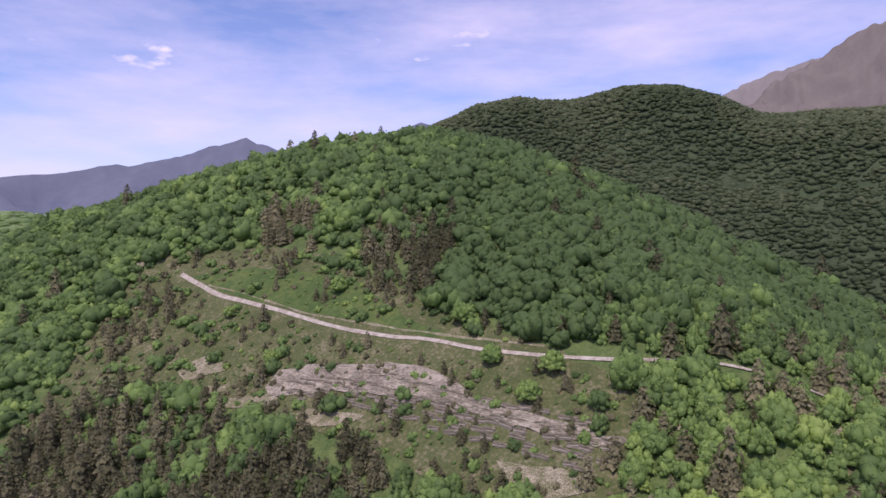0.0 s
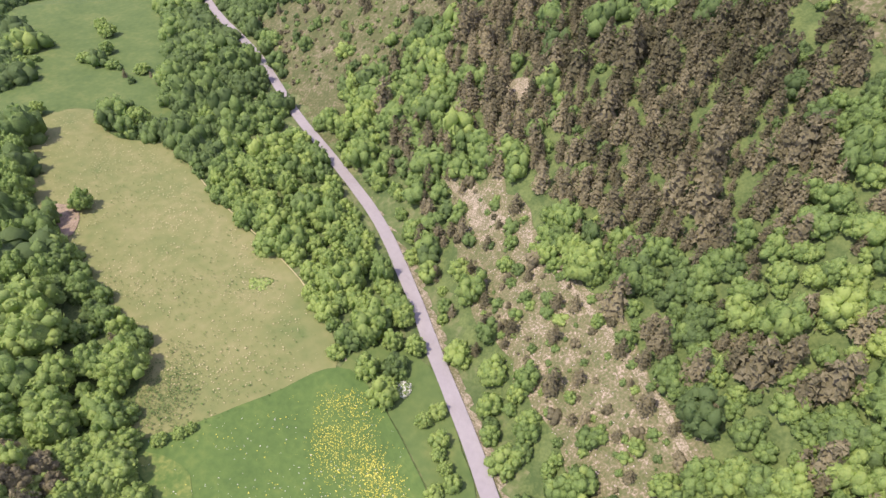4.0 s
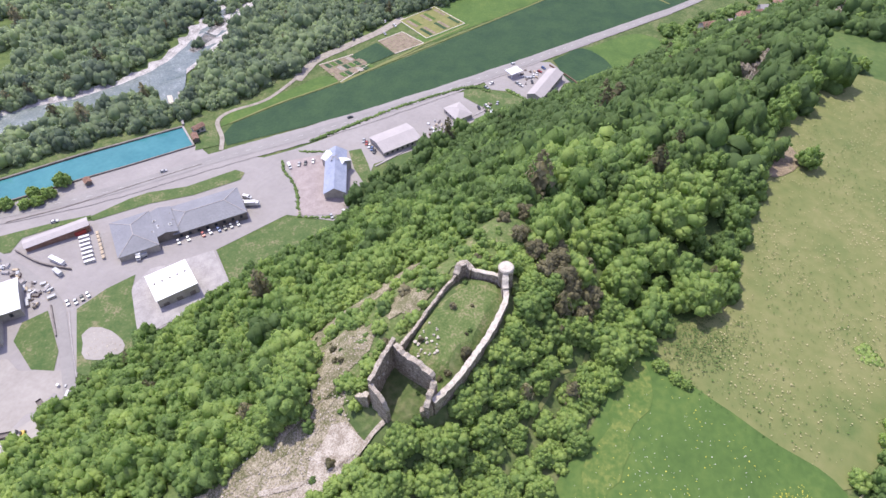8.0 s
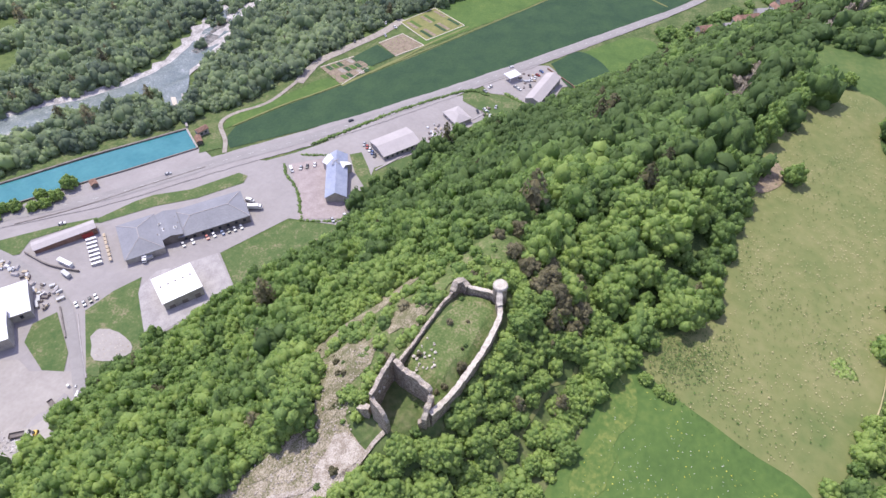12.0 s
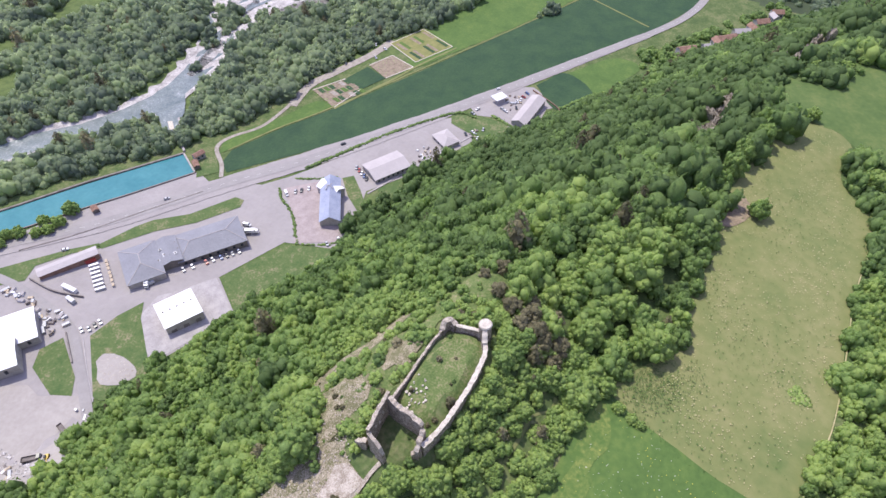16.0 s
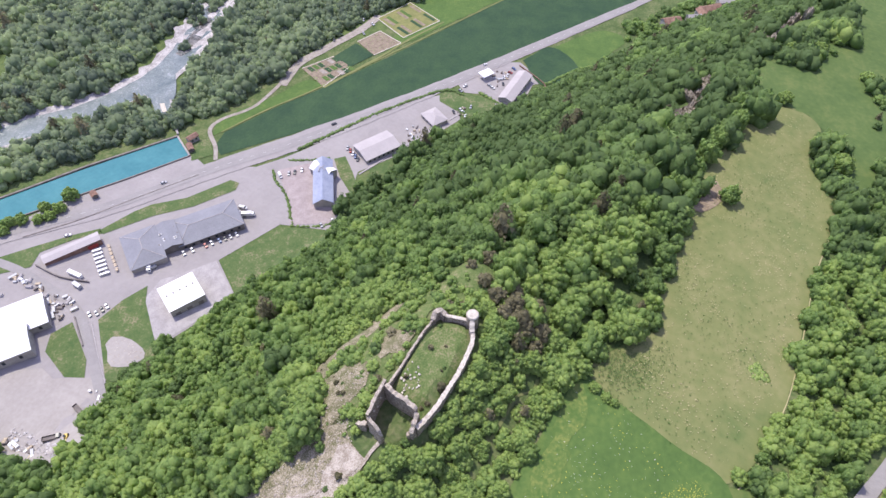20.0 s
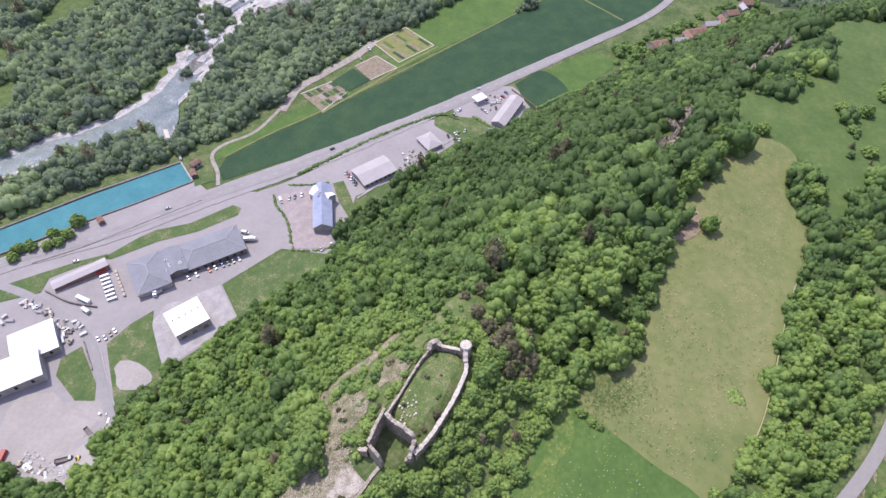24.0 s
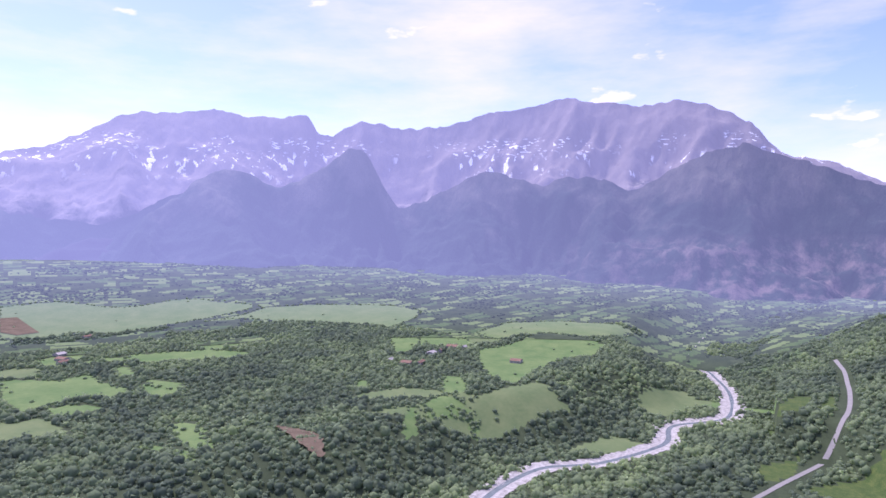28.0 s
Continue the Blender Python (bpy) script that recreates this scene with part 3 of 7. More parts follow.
CROP_FIELD = [(-246, -272), (-285, -241), (-356, -190), (-430, -147), (-497, -108), (-618, -38), (-690, -10), (-790, 2), (-830, 0), (-886, 9), (-926, -5), (-862, -34), (-803, -66), (-664, -118), (-541, -168), (-420, -217), (-347, -249), (-308, -269), (-269, -285), (-254, -282)]
NORTH_FIELD = [(-426, -223), (-440, -228), (-522, -236), (-585, -222), (-651, -195), (-732, -128), (-807, -72), (-866, -36), (-803, -68), (-669, -120), (-541, -171)]
SLIP_FIELD = [(-262, -290), (-282, -297), (-324, -276), (-353, -266), (-350, -250), (-308, -272), (-269, -287)]
patch("field_green", GREEN_FIELD, LUSH, 0.42, "lush green hay meadow", "meadow", 6, 0.5)
patch("field_mown", MOWN_FIELD, MOWN, 0.2, "freshly mown yellow-green meadow", "meadow", 6, 0.6)
patch("meadow_light_edge", [(-118, 8), (-104, 8), (-93, 8), (-67, 5), (-56, 3), (-58, 10), (-72, 13), (-93, 15), (-110, 17)], LIGHT_GRASS, 0.56, "yellow-green margin of the hay meadow", "meadow", 4, 2.2)
patch("field_upper", UPPER_FIELD, UPPER_GRASS, 0.2, "green pasture above the cliff", "meadow", 8, 1.2)
patch("field_crop", CROP_FIELD, CROP, 0.25, "long dark green crop field beside the road", "field", 20)
patch("field_north", NORTH_FIELD, LUSH, 0.25, "light green field near the river wood", "field", 20, 2)
patch("field_slip", SLIP_FIELD, LUSH, 0.25, "small green field", "field", 10, 1)

# ---- mountains at the edge of sight ----
def grain(x, y, seed=0):
    """Smooth value noise in -1 to 1."""
    i, j = np.floor(x), np.floor(y)
    u, v = x - i, y - j
    u, v = u * u * u * (u * (6 * u - 15) + 10), v * v * v * (v * (6 * v - 15) + 10)

    def at(a, b):
        h = np.sin(a * 127.1 + b * 311.7 + seed * 74.7) * 43758.5453
        return 2 * (h - np.floor(h)) - 1
    return (at(i, j) * (1 - u) + at(i + 1, j) * u) * (1 - v) + (at(i, j + 1) * (1 - u) + at(i + 1, j + 1) * u) * v


def far_rock(name, low, high, glow, snow, line=(0.55, 1.15), across=1.0, scars=False, relief=0.35):
    """Distant rock and forest with haze painted as blue emission; snow: how much lies in its gullies; across: the
    haze's share towards the north.
    """
    m = bpy.data.materials.new(name)
    m.use_nodes = True
    n, l = m.node_tree.nodes, m.node_tree.links
    b = n["Principled BSDF"]
    b.inputs["Roughness"].default_value, b.inputs["Specular IOR Level"].default_value = 1.0, 0.0
    co, sep = n.new("ShaderNodeTexCoord"), n.new("ShaderNodeSeparateXYZ")
    l.new(co.outputs["Object"], sep.inputs[0])

    def noise(size, flat, detail=8, rough=0.62):
        mp, t = n.new("ShaderNodeMapping"), n.new("ShaderNodeTexNoise")
        mp.inputs["Scale"].default_value = (1, 1, flat)
        t.inputs["Scale"].default_value, t.inputs["Detail"].default_value, t.inputs["Roughness"].default_value = 1 / size, detail, rough
        l.new(co.outputs["Object"], mp.inputs["Vector"])
        l.new(mp.outputs["Vector"], t.inputs["Vector"])
        return t.outputs["Fac"]

    def reach(value, a, b_, lo=0.0, hi=1.0):
        t = n.new("ShaderNodeMapRange")
        for k, v in (("From Min", a), ("From Max", b_), ("To Min", lo), ("To Max", hi)):
            t.inputs[k].default_value = v
        l.new(value, t.inputs["Value"])
        return t.outputs["Result"]

    def sum_(op, a, b_):
        t = n.new("ShaderNodeMath")
        t.operation = op
        for k, v in enumerate((a, b_)):
            if isinstance(v, float):
                t.inputs[k].default_value = v
            else:
                l.new(v, t.inputs[k])
        return t.outputs[0]

    def blend(fac, a, b_):
        t = n.new("ShaderNodeMixRGB")
        l.new(fac, t.inputs["Fac"])
        for k, v in (("Color1", a), ("Color2", b_)):
            if isinstance(v, tuple):
                t.inputs[k].default_value = (*v, 1)
            else:
                l.new(v, t.inputs[k])
        return t.outputs["Color"]

    broad, gully = noise(240, 0.6), noise(75, 0.24)
    wob = sum_("ADD", sum_("MULTIPLY", broad, 1.7), reach(sep.outputs["Z"], 150, 1000))
    wob = sum_("ADD", wob, sum_("MULTIPLY", gully, 0.35))
    rock = reach(wob, line[0] + 0.12, line[1] + 0.05)
    bare = blend(gully, tuple(0.62 * c for c in high), tuple(1.25 * c for c in high))
    col = blend(rock, low, bare)
    if scars:
        zone = sum_("MULTIPLY", reach(sep.outputs["Y"], -900, 0), reach(sep.outputs["Z"], 330, 250))
        pale = sum_("MULTIPLY", reach(noise(90, 0.9), 0.46, 0.62), zone)
        col = blend(sum_("MULTIPLY", pale, 0.75), col, (0.20, 0.155, 0.155))
    if snow:
        veins = reach(noise(46, 0.10, 4, 0.5), 0.585, 0.61)
        ledges = reach(noise(44, 2.6, 4, 0.5), 0.59, 0.62)
        belt = sum_("MULTIPLY", reach(sep.outputs["Z"], 640, 760), reach(sep.outputs["Z"], 900, 860))
        shelf = sum_("MULTIPLY", reach(sep.outputs["Z"], 850, 890), reach(sep.outputs["Z"], 1010, 970))
        patches = reach(noise(300, 0.5, 3), 0.47, 0.55)
        lying = sum_("ADD", sum_("MULTIPLY", veins, belt), sum_("MULTIPLY", ledges, shelf))
        col = blend(sum_("MULTIPLY", lying, patches), col, (0.9, 0.9, 0.93))
    l.new(col, b.inputs["Base Color"])
    bp = n.new("ShaderNodeBump")
    bp.inputs["Strength"].default_value, bp.inputs["Distance"].default_value = relief, 45
    l.new(gully, bp.inputs["Height"])
    l.new(bp.outputs["Normal"], b.inputs["Normal"])
    # haze as emission, stronger towards the sun's side of the range
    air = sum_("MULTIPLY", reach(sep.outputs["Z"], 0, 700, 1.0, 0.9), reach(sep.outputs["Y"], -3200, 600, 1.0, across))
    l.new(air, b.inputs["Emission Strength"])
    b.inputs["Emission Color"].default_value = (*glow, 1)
    return m


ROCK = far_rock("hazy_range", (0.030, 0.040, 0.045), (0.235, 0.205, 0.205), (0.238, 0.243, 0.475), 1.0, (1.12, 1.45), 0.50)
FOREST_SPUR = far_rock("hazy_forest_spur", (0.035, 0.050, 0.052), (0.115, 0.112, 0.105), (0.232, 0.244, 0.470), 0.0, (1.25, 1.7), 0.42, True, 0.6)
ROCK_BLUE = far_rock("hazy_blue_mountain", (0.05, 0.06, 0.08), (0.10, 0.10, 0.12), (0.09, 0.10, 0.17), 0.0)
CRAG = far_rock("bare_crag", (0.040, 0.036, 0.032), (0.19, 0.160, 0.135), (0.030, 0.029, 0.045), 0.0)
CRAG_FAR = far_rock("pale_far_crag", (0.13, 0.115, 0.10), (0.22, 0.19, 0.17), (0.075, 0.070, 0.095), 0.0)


def mountain(name, azimuth, rise, near, far, mat, label, rough=95.0, seed=0.0, base=0.0, steps=260, rows=46, eye=262.0, soften=0):
    """A range seen from the walk: its crest climbs by rise (a fraction of the distance) above the eye."""
    az = np.linspace(azimuth[0], azimuth[-1], steps)
    order = np.argsort(azimuth)
    up = np.interp(az, np.array(azimuth)[order], np.array(rise)[order])
    if soften:
        ker = np.hanning(soften)
        up = np.convolve(np.pad(up, soften // 2, "edge"), ker / ker.sum(), "same")[soften // 2:len(up) + soften // 2]
    k = np.linspace(0, 1, rows)
    A, K = np.meshgrid(np.radians(az), k, indexing="ij")
    Rr = near + (far - near) * K
    X, Y = -np.sin(A) * Rr, np.cos(A) * Rr
    crest = (eye + up * far)[:, None]
    body = base + (crest - base) * (0.10 * K + 0.90 * K ** 1.9)
    # ridged relief, drawn out down the slope
    along, down = A * (near + far) / 2, Rr * 0.85
    bend = 260 * grain(along / 600, down / 600, seed + 9)
    rid, amp, size = np.zeros_like(X), 1.0, 620.0
    for o in range(6):
        rid += amp * (1 - 2.6 * np.abs(grain((along + bend) / size + 3.7 * o, down / size + seed, seed + o)))
        amp, size = amp * 0.55, size * 0.5
    teeth = grain(along / 60, Rr * 0, seed + 1) + 0.6 * grain(along / 24, Rr * 0, seed + 5)
    body = body + rough * rid * np.clip(np.sin(np.pi * K ** 1.4), 0, 1) ** 0.7 + 0.13 * rough * teeth * K ** 8
    body[:, 0] = base - 60
    n = rows
    q = (np.arange(steps - 1)[:, None] * n + np.arange(n - 1)[None, :]).ravel()
    return tagged(new(name, mesh(name, np.stack([X, Y, body], -1).reshape(-1, 3), np.stack([q, q + 1, q + n + 1, q + n], -1), mat)), label, "mountain", kind="structure")


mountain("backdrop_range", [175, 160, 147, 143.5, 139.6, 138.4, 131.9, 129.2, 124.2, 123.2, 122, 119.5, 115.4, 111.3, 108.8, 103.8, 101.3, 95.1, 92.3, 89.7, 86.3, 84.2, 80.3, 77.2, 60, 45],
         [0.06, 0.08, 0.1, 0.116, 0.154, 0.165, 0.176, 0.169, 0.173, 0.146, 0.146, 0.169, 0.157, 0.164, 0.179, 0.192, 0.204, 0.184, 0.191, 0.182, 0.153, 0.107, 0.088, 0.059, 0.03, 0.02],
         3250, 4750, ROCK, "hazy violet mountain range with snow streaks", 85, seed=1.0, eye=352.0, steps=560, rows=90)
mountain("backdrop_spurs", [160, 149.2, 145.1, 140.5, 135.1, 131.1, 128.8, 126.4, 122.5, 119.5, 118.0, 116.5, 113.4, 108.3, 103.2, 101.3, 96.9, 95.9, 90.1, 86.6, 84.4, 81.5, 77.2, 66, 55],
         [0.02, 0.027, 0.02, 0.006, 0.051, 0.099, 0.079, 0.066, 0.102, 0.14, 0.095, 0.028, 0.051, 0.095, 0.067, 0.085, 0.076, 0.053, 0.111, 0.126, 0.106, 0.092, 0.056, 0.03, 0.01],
         3050, 3950, FOREST_SPUR, "hazy dark blue forested spurs below the range", 95, seed=6.0, eye=342.0, steps=420, rows=70, soften=15)
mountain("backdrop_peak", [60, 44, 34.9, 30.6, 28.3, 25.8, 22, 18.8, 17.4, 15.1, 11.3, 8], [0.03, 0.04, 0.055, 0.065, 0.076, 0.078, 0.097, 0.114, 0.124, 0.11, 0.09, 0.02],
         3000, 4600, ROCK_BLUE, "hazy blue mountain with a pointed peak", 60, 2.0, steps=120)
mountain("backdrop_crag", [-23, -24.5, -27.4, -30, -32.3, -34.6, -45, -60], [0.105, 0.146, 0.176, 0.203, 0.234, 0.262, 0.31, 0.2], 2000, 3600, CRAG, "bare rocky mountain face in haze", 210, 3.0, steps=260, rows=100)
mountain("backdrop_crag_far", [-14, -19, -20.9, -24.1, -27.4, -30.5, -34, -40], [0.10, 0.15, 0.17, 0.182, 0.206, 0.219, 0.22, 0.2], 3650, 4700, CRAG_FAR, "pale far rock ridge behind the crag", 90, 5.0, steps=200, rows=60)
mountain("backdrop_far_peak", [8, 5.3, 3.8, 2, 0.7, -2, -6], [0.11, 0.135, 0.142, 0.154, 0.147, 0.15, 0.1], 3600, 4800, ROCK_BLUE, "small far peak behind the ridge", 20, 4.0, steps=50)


# ---- the far plain, its haze put in as blue emission ----
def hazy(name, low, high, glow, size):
    """Distance: a colour with haze added as emission that grows with the way from the castle hill."""
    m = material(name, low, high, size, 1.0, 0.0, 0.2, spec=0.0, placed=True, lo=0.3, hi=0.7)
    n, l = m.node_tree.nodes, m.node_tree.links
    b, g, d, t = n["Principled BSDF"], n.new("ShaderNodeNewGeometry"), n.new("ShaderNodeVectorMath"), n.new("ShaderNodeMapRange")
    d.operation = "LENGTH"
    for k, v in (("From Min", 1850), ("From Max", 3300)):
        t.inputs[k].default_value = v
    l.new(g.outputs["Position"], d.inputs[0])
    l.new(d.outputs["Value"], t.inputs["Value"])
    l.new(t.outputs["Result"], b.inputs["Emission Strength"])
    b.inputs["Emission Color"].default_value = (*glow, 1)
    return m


# emission colour that stands in for haze over the plain
HAZE_GLOW = (0.125, 0.132, 0.262)
FAR_PLAIN = [hazy("hazy_field", (0.080, 0.130, 0.056), (0.135, 0.185, 0.080), HAZE_GLOW, 60), hazy("hazy_pale_field", (0.150, 0.215, 0.085), (0.205, 0.255, 0.115), HAZE_GLOW, 60), hazy("hazy_wood", (0.05, 0.07, 0.04), (0.085, 0.11, 0.06), HAZE_GLOW, 40)]
HAZY_LEAF = hazy("hazy_leaf", (0.06, 0.085, 0.05), (0.11, 0.14, 0.08), HAZE_GLOW, 30)
FA, FR = np.meshgrid(np.radians(np.linspace(58, 178, 420)), np.concatenate([np.arange(1950, 2900, 14), np.arange(2900, 3700, 30)]), indexing="ij")
FX, FY = -np.sin(FA) * FR, np.cos(FA) * FR
fn = FX.shape[1]
q = (np.arange(FX.shape[0] - 1)[:, None] * fn + np.arange(fn - 1)[None, :]).ravel()
mx, my = (FX[:-1, :-1] + FX[1:, 1:]).ravel() / 2, (FY[:-1, :-1] + FY[1:, 1:]).ravel() / 2
h, edge = parcels(2.3 * mx, 2.3 * my)
kind = np.where((h < 0.34) | (edge < 17), 5, np.where(h > 0.72, 3, 2))
kind = np.where(np.any([inside(mx, my, poly) for poly in PLAIN_FIELDS], axis=0), 3, kind)
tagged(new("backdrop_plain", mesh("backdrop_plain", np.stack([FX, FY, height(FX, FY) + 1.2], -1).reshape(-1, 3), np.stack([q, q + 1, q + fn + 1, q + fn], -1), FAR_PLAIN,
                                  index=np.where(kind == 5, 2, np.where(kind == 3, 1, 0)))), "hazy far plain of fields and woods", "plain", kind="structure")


# ---- trees ----
rng = np.random.default_rng(7)


def ico(level):
    bm = bmesh.new()
    bmesh.ops.create_icosphere(bm, subdivisions=level, radius=1.0)
    v = np.array([p.co[:] for p in bm.verts])
    f = np.array([[p.index for p in g.verts] for g in bm.faces])
    bm.free()
    return v, f


def lobed(v, seed, depth=0.34, count=15, wide=0.10):
    """A rounded crown with bulges, 2 wide and about 2 high, standing on z = 0."""
    r = np.random.default_rng(seed)
    d = r.normal(size=(count, 3))
    d[:, 2] = np.abs(d[:, 2]) * 0.9
    d /= np.linalg.norm(d, axis=1)[:, None]
    k = np.max(np.exp(-((1 - v @ d.T) / wide)), axis=1)
    p = v * (1 - depth + depth * k * 1.25)[:, None] * (1 + 0.07 * r.normal(size=(len(v), 1)))
    p[:, 2] = np.where(p[:, 2] < 0, p[:, 2] * 0.55, p[:, 2])
    return p + (0, 0, 0.6)


def cards(centre, normal, size, r):
    """Small tilted leaf sprays, three corners each."""
    n = normal + 0.6 * r.normal(size=normal.shape)
    n /= np.linalg.norm(n, axis=1)[:, None]
    a = np.cross(n, r.normal(size=n.shape))
    a /= np.linalg.norm(a, axis=1)[:, None]
    b = np.cross(n, a)
    s = size * (0.55 + 0.9 * r.random((len(n), 1)))
    k = r.uniform(0.6, 1.3, (3, len(n), 1))
    c = np.stack([centre - a * s * k[0] - b * s * 0.6, centre + a * s * k[1] - b * s * 0.5 * k[2], centre + b * s * k[2]], 1).reshape(-1, 3)
    i = np.arange(len(n)) * 3
    return c, np.stack([i, i + 1, i + 2], -1)


def broadleaf(seed, level, sprays, size=0.22):
    r = np.random.default_rng(seed)
    v, f = ico(level)
    f = f[(v[f][:, :, 2] > (-0.32 if level > 1 else -0.1)).any(axis=1)]
    used = np.unique(f)
    v, f = v[used], np.searchsorted(used, f)
    p = lobed(v, seed)
    drop = (0, 0, 0.15 if level > 1 else 0.32)
    # shading put into the tint: lighter towards the top, core darker under sprays
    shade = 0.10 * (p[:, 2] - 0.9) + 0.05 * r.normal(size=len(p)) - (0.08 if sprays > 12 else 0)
    if sprays:
        w = r.normal(size=(sprays, 3))
        w[:, 2] = w[:, 2] * 0.8 + 0.35
        w /= np.linalg.norm(w, axis=1)[:, None]
        c, g = cards(lobed(w, seed) * (0.96 + 0.20 * r.random((sprays, 1))), w, size, r)
        f = np.concatenate([f, g + len(p)])
        p = np.concatenate([p, c])
        shade = np.concatenate([shade, np.repeat(0.13 * r.normal(size=sprays), 3)])
    return p - drop, f, shade


def clumped(seed, clumps, level, sprays, size=0.10, core=2):
    """A crown of many leafy billows round a core, with sprays standing out; 2 wide, on z = 0."""
    r = np.random.default_rng(seed)
    V, F, T, n = [], [], [], 0
    k = np.arange(clumps) + 0.5
    z = 1 - 1.35 * k / clumps
    a = 2.39996 * k + r.random() * 6
    out = np.stack([np.sqrt(np.clip(1 - z * z, 0, 1)) * np.cos(a), np.sqrt(np.clip(1 - z * z, 0, 1)) * np.sin(a), z], -1) + 0.16 * r.normal(size=(clumps, 3))
    out /= np.linalg.norm(out, axis=1)[:, None]
    reach = 0.66 + 0.10 * r.normal(size=clumps)
    girth = (1.55 / math.sqrt(clumps)) * r.uniform(0.78, 1.28, clumps)
    v0, f0 = ico(level)
    for i in range(clumps):
        f = f0[(v0[f0] @ out[i]).max(axis=1) > -0.15]
        used = np.unique(f)
        v = v0[used] * (1 + 0.20 * r.normal(size=(len(used), 1))) * girth[i]
        V.append(v + out[i] * reach[i])
        F.append(np.searchsorted(used, f) + n)
        T.append(np.full(len(used), 0.09 * r.normal()) + 0.05 * r.normal(size=len(used)))
        n += len(used)
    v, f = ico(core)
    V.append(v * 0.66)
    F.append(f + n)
    # core tinted darker, the shade between billows put into its colour
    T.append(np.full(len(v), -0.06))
    p, f, shade = np.concatenate(V), np.concatenate(F), np.concatenate(T)
    if sprays:
        i = r.integers(0, clumps, sprays)
        w = out[i] + 0.75 * r.normal(size=(sprays, 3))
        w /= np.linalg.norm(w, axis=1)[:, None]
        c, g = cards(out[i] * reach[i][:, None] + w * girth[i][:, None] * 1.03, w, size, r)
        f, p = np.concatenate([f, g + len(p)]), np.concatenate([p, c])
        shade = np.concatenate([shade, np.repeat(0.11 * r.normal(size=sprays), 3)])
    p[:, 2] = np.where(p[:, 2] < 0, p[:, 2] * 0.6, p[:, 2])
    return p + (0, 0, 0.45), f, shade


def conifer(seed, tiers, arms, sprays=0):
    """Ragged tiers of boughs round a leader; 2 wide, 3.4 high."""
    r = np.random.default_rng(seed)
    V, F = [], []
    n = 0
    for i in range(tiers):
        z = 0.35 + 2.75 * i / tiers
        rad = (1 - i / tiers) ** 0.6 * (0.85 + 0.3 * r.random())
        a = np.arange(2 * arms) * np.pi / arms + r.random() * 6
        q = rad * np.where(np.arange(2 * arms) % 2, 0.72, 1.0) * (0.8 + 0.4 * r.random(2 * arms))
        ring = np.stack([q * np.cos(a), q * np.sin(a), z - 0.28 * q + 0.08 * r.normal(size=2 * arms)], -1)
        V += [ring, [[0, 0, z + 0.75 * (1.1 - i / tiers)]]]
        k = np.arange(2 * arms)
        F.append(np.stack([n + k, n + (k + 1) % (2 * arms), np.full(2 * arms, n + 2 * arms)], -1))
        n += 2 * arms + 1
    p, f = np.concatenate(V), np.concatenate(F)
    shade = 0.12 * r.normal(size=len(p))
    if sprays:
        h = r.random(sprays) ** 1.25
        a = r.random(sprays) * 6.283
        w = np.stack([np.cos(a), np.sin(a), np.full(sprays, 0.5)], -1)
        e = (1 - h) ** 0.62 * (0.75 + 0.35 * r.random(sprays))
        c = np.stack([np.cos(a) * e, np.sin(a) * e, 0.35 + 2.85 * h], -1)
        c, g = cards(c, w, 0.145, r)
        p = p * (0.8, 0.8, 0.97)
        f = np.concatenate([f, g + len(p)])
        p = np.concatenate([p, c])
        shade = np.concatenate([shade, np.repeat(0.12 * r.normal(size=sprays), 3)])
    return p, f, shade


def stand(name, kinds, x, y, radius, tall, mat, label, hue, sink=0.25):
    """Many trees as one mesh: kinds are crown shapes, hue a base tint."""
    z = height(x, y)
    pick = rng.integers(0, len(kinds), len(x))
    V, F, T = [], [], []
    base = 0
    for j, (p, f, shade) in enumerate(kinds):
        i = np.flatnonzero(pick == j)
        if not len(i):
            continue
        a = rng.random(len(i)) * 6.283
        c, s = np.cos(a)[:, None], np.sin(a)[:, None]
        rx, rz = radius[i][:, None], (tall[i] * radius[i])[:, None]
        v = np.stack([(p[:, 0] * c - p[:, 1] * s) * rx + x[i][:, None], (p[:, 0] * s + p[:, 1] * c) * rx + y[i][:, None], (p[:, 2] - sink) * rz + z[i][:, None]], -1)
        V.append(v.reshape(-1, 3))
        F.append((f[None] + (base + np.arange(len(i)) * len(p))[:, None, None]).reshape(-1, 3))
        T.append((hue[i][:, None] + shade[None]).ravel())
        base += len(i) * len(p)
    if not V:
        return None
    return tagged(new(name, mesh(name, np.concatenate(V), np.concatenate(F), mat, True, np.concatenate(T))), label, "trees", kind="stuff")


def scatter(x0, x1, y0, y1, gap, shake=0.42):
    """Places on a shaken grid."""
    x, y = np.meshgrid(np.arange(x0, x1, gap), np.arange(y0, y1, gap * 0.9), indexing="ij")
    x = x + gap * 0.5 * (np.arange(x.shape[1]) % 2)[None, :]
    x, y = x.ravel(), y.ravel()
    return x + gap * shake * rng.uniform(-1, 1, x.shape), y + gap * shake * rng.uniform(-1, 1, x.shape)


COURT = [(-60, -51), (-80, -50.5), (-104, -47.5), (-112.5, -44), (-116, -32), (-108, -25.8), (-94, -25.5), (-76, -28), (-64, -31.5), (-59, -40)]
SCREE_A = [(-33, -78), (-41, -75), (-49, -70), (-61, -66), (-67, -63), (-66, -57), (-59, -52), (-55, -45), (-43, -49), (-32, -60), (-12, -88), (-22, -92)]
SCREE_C = [(-82, -81), (-96, -73), (-107, -68), (-118, -62), (-114, -60), (-102, -65), (-92, -70), (-82, -74), (-77, -75)]
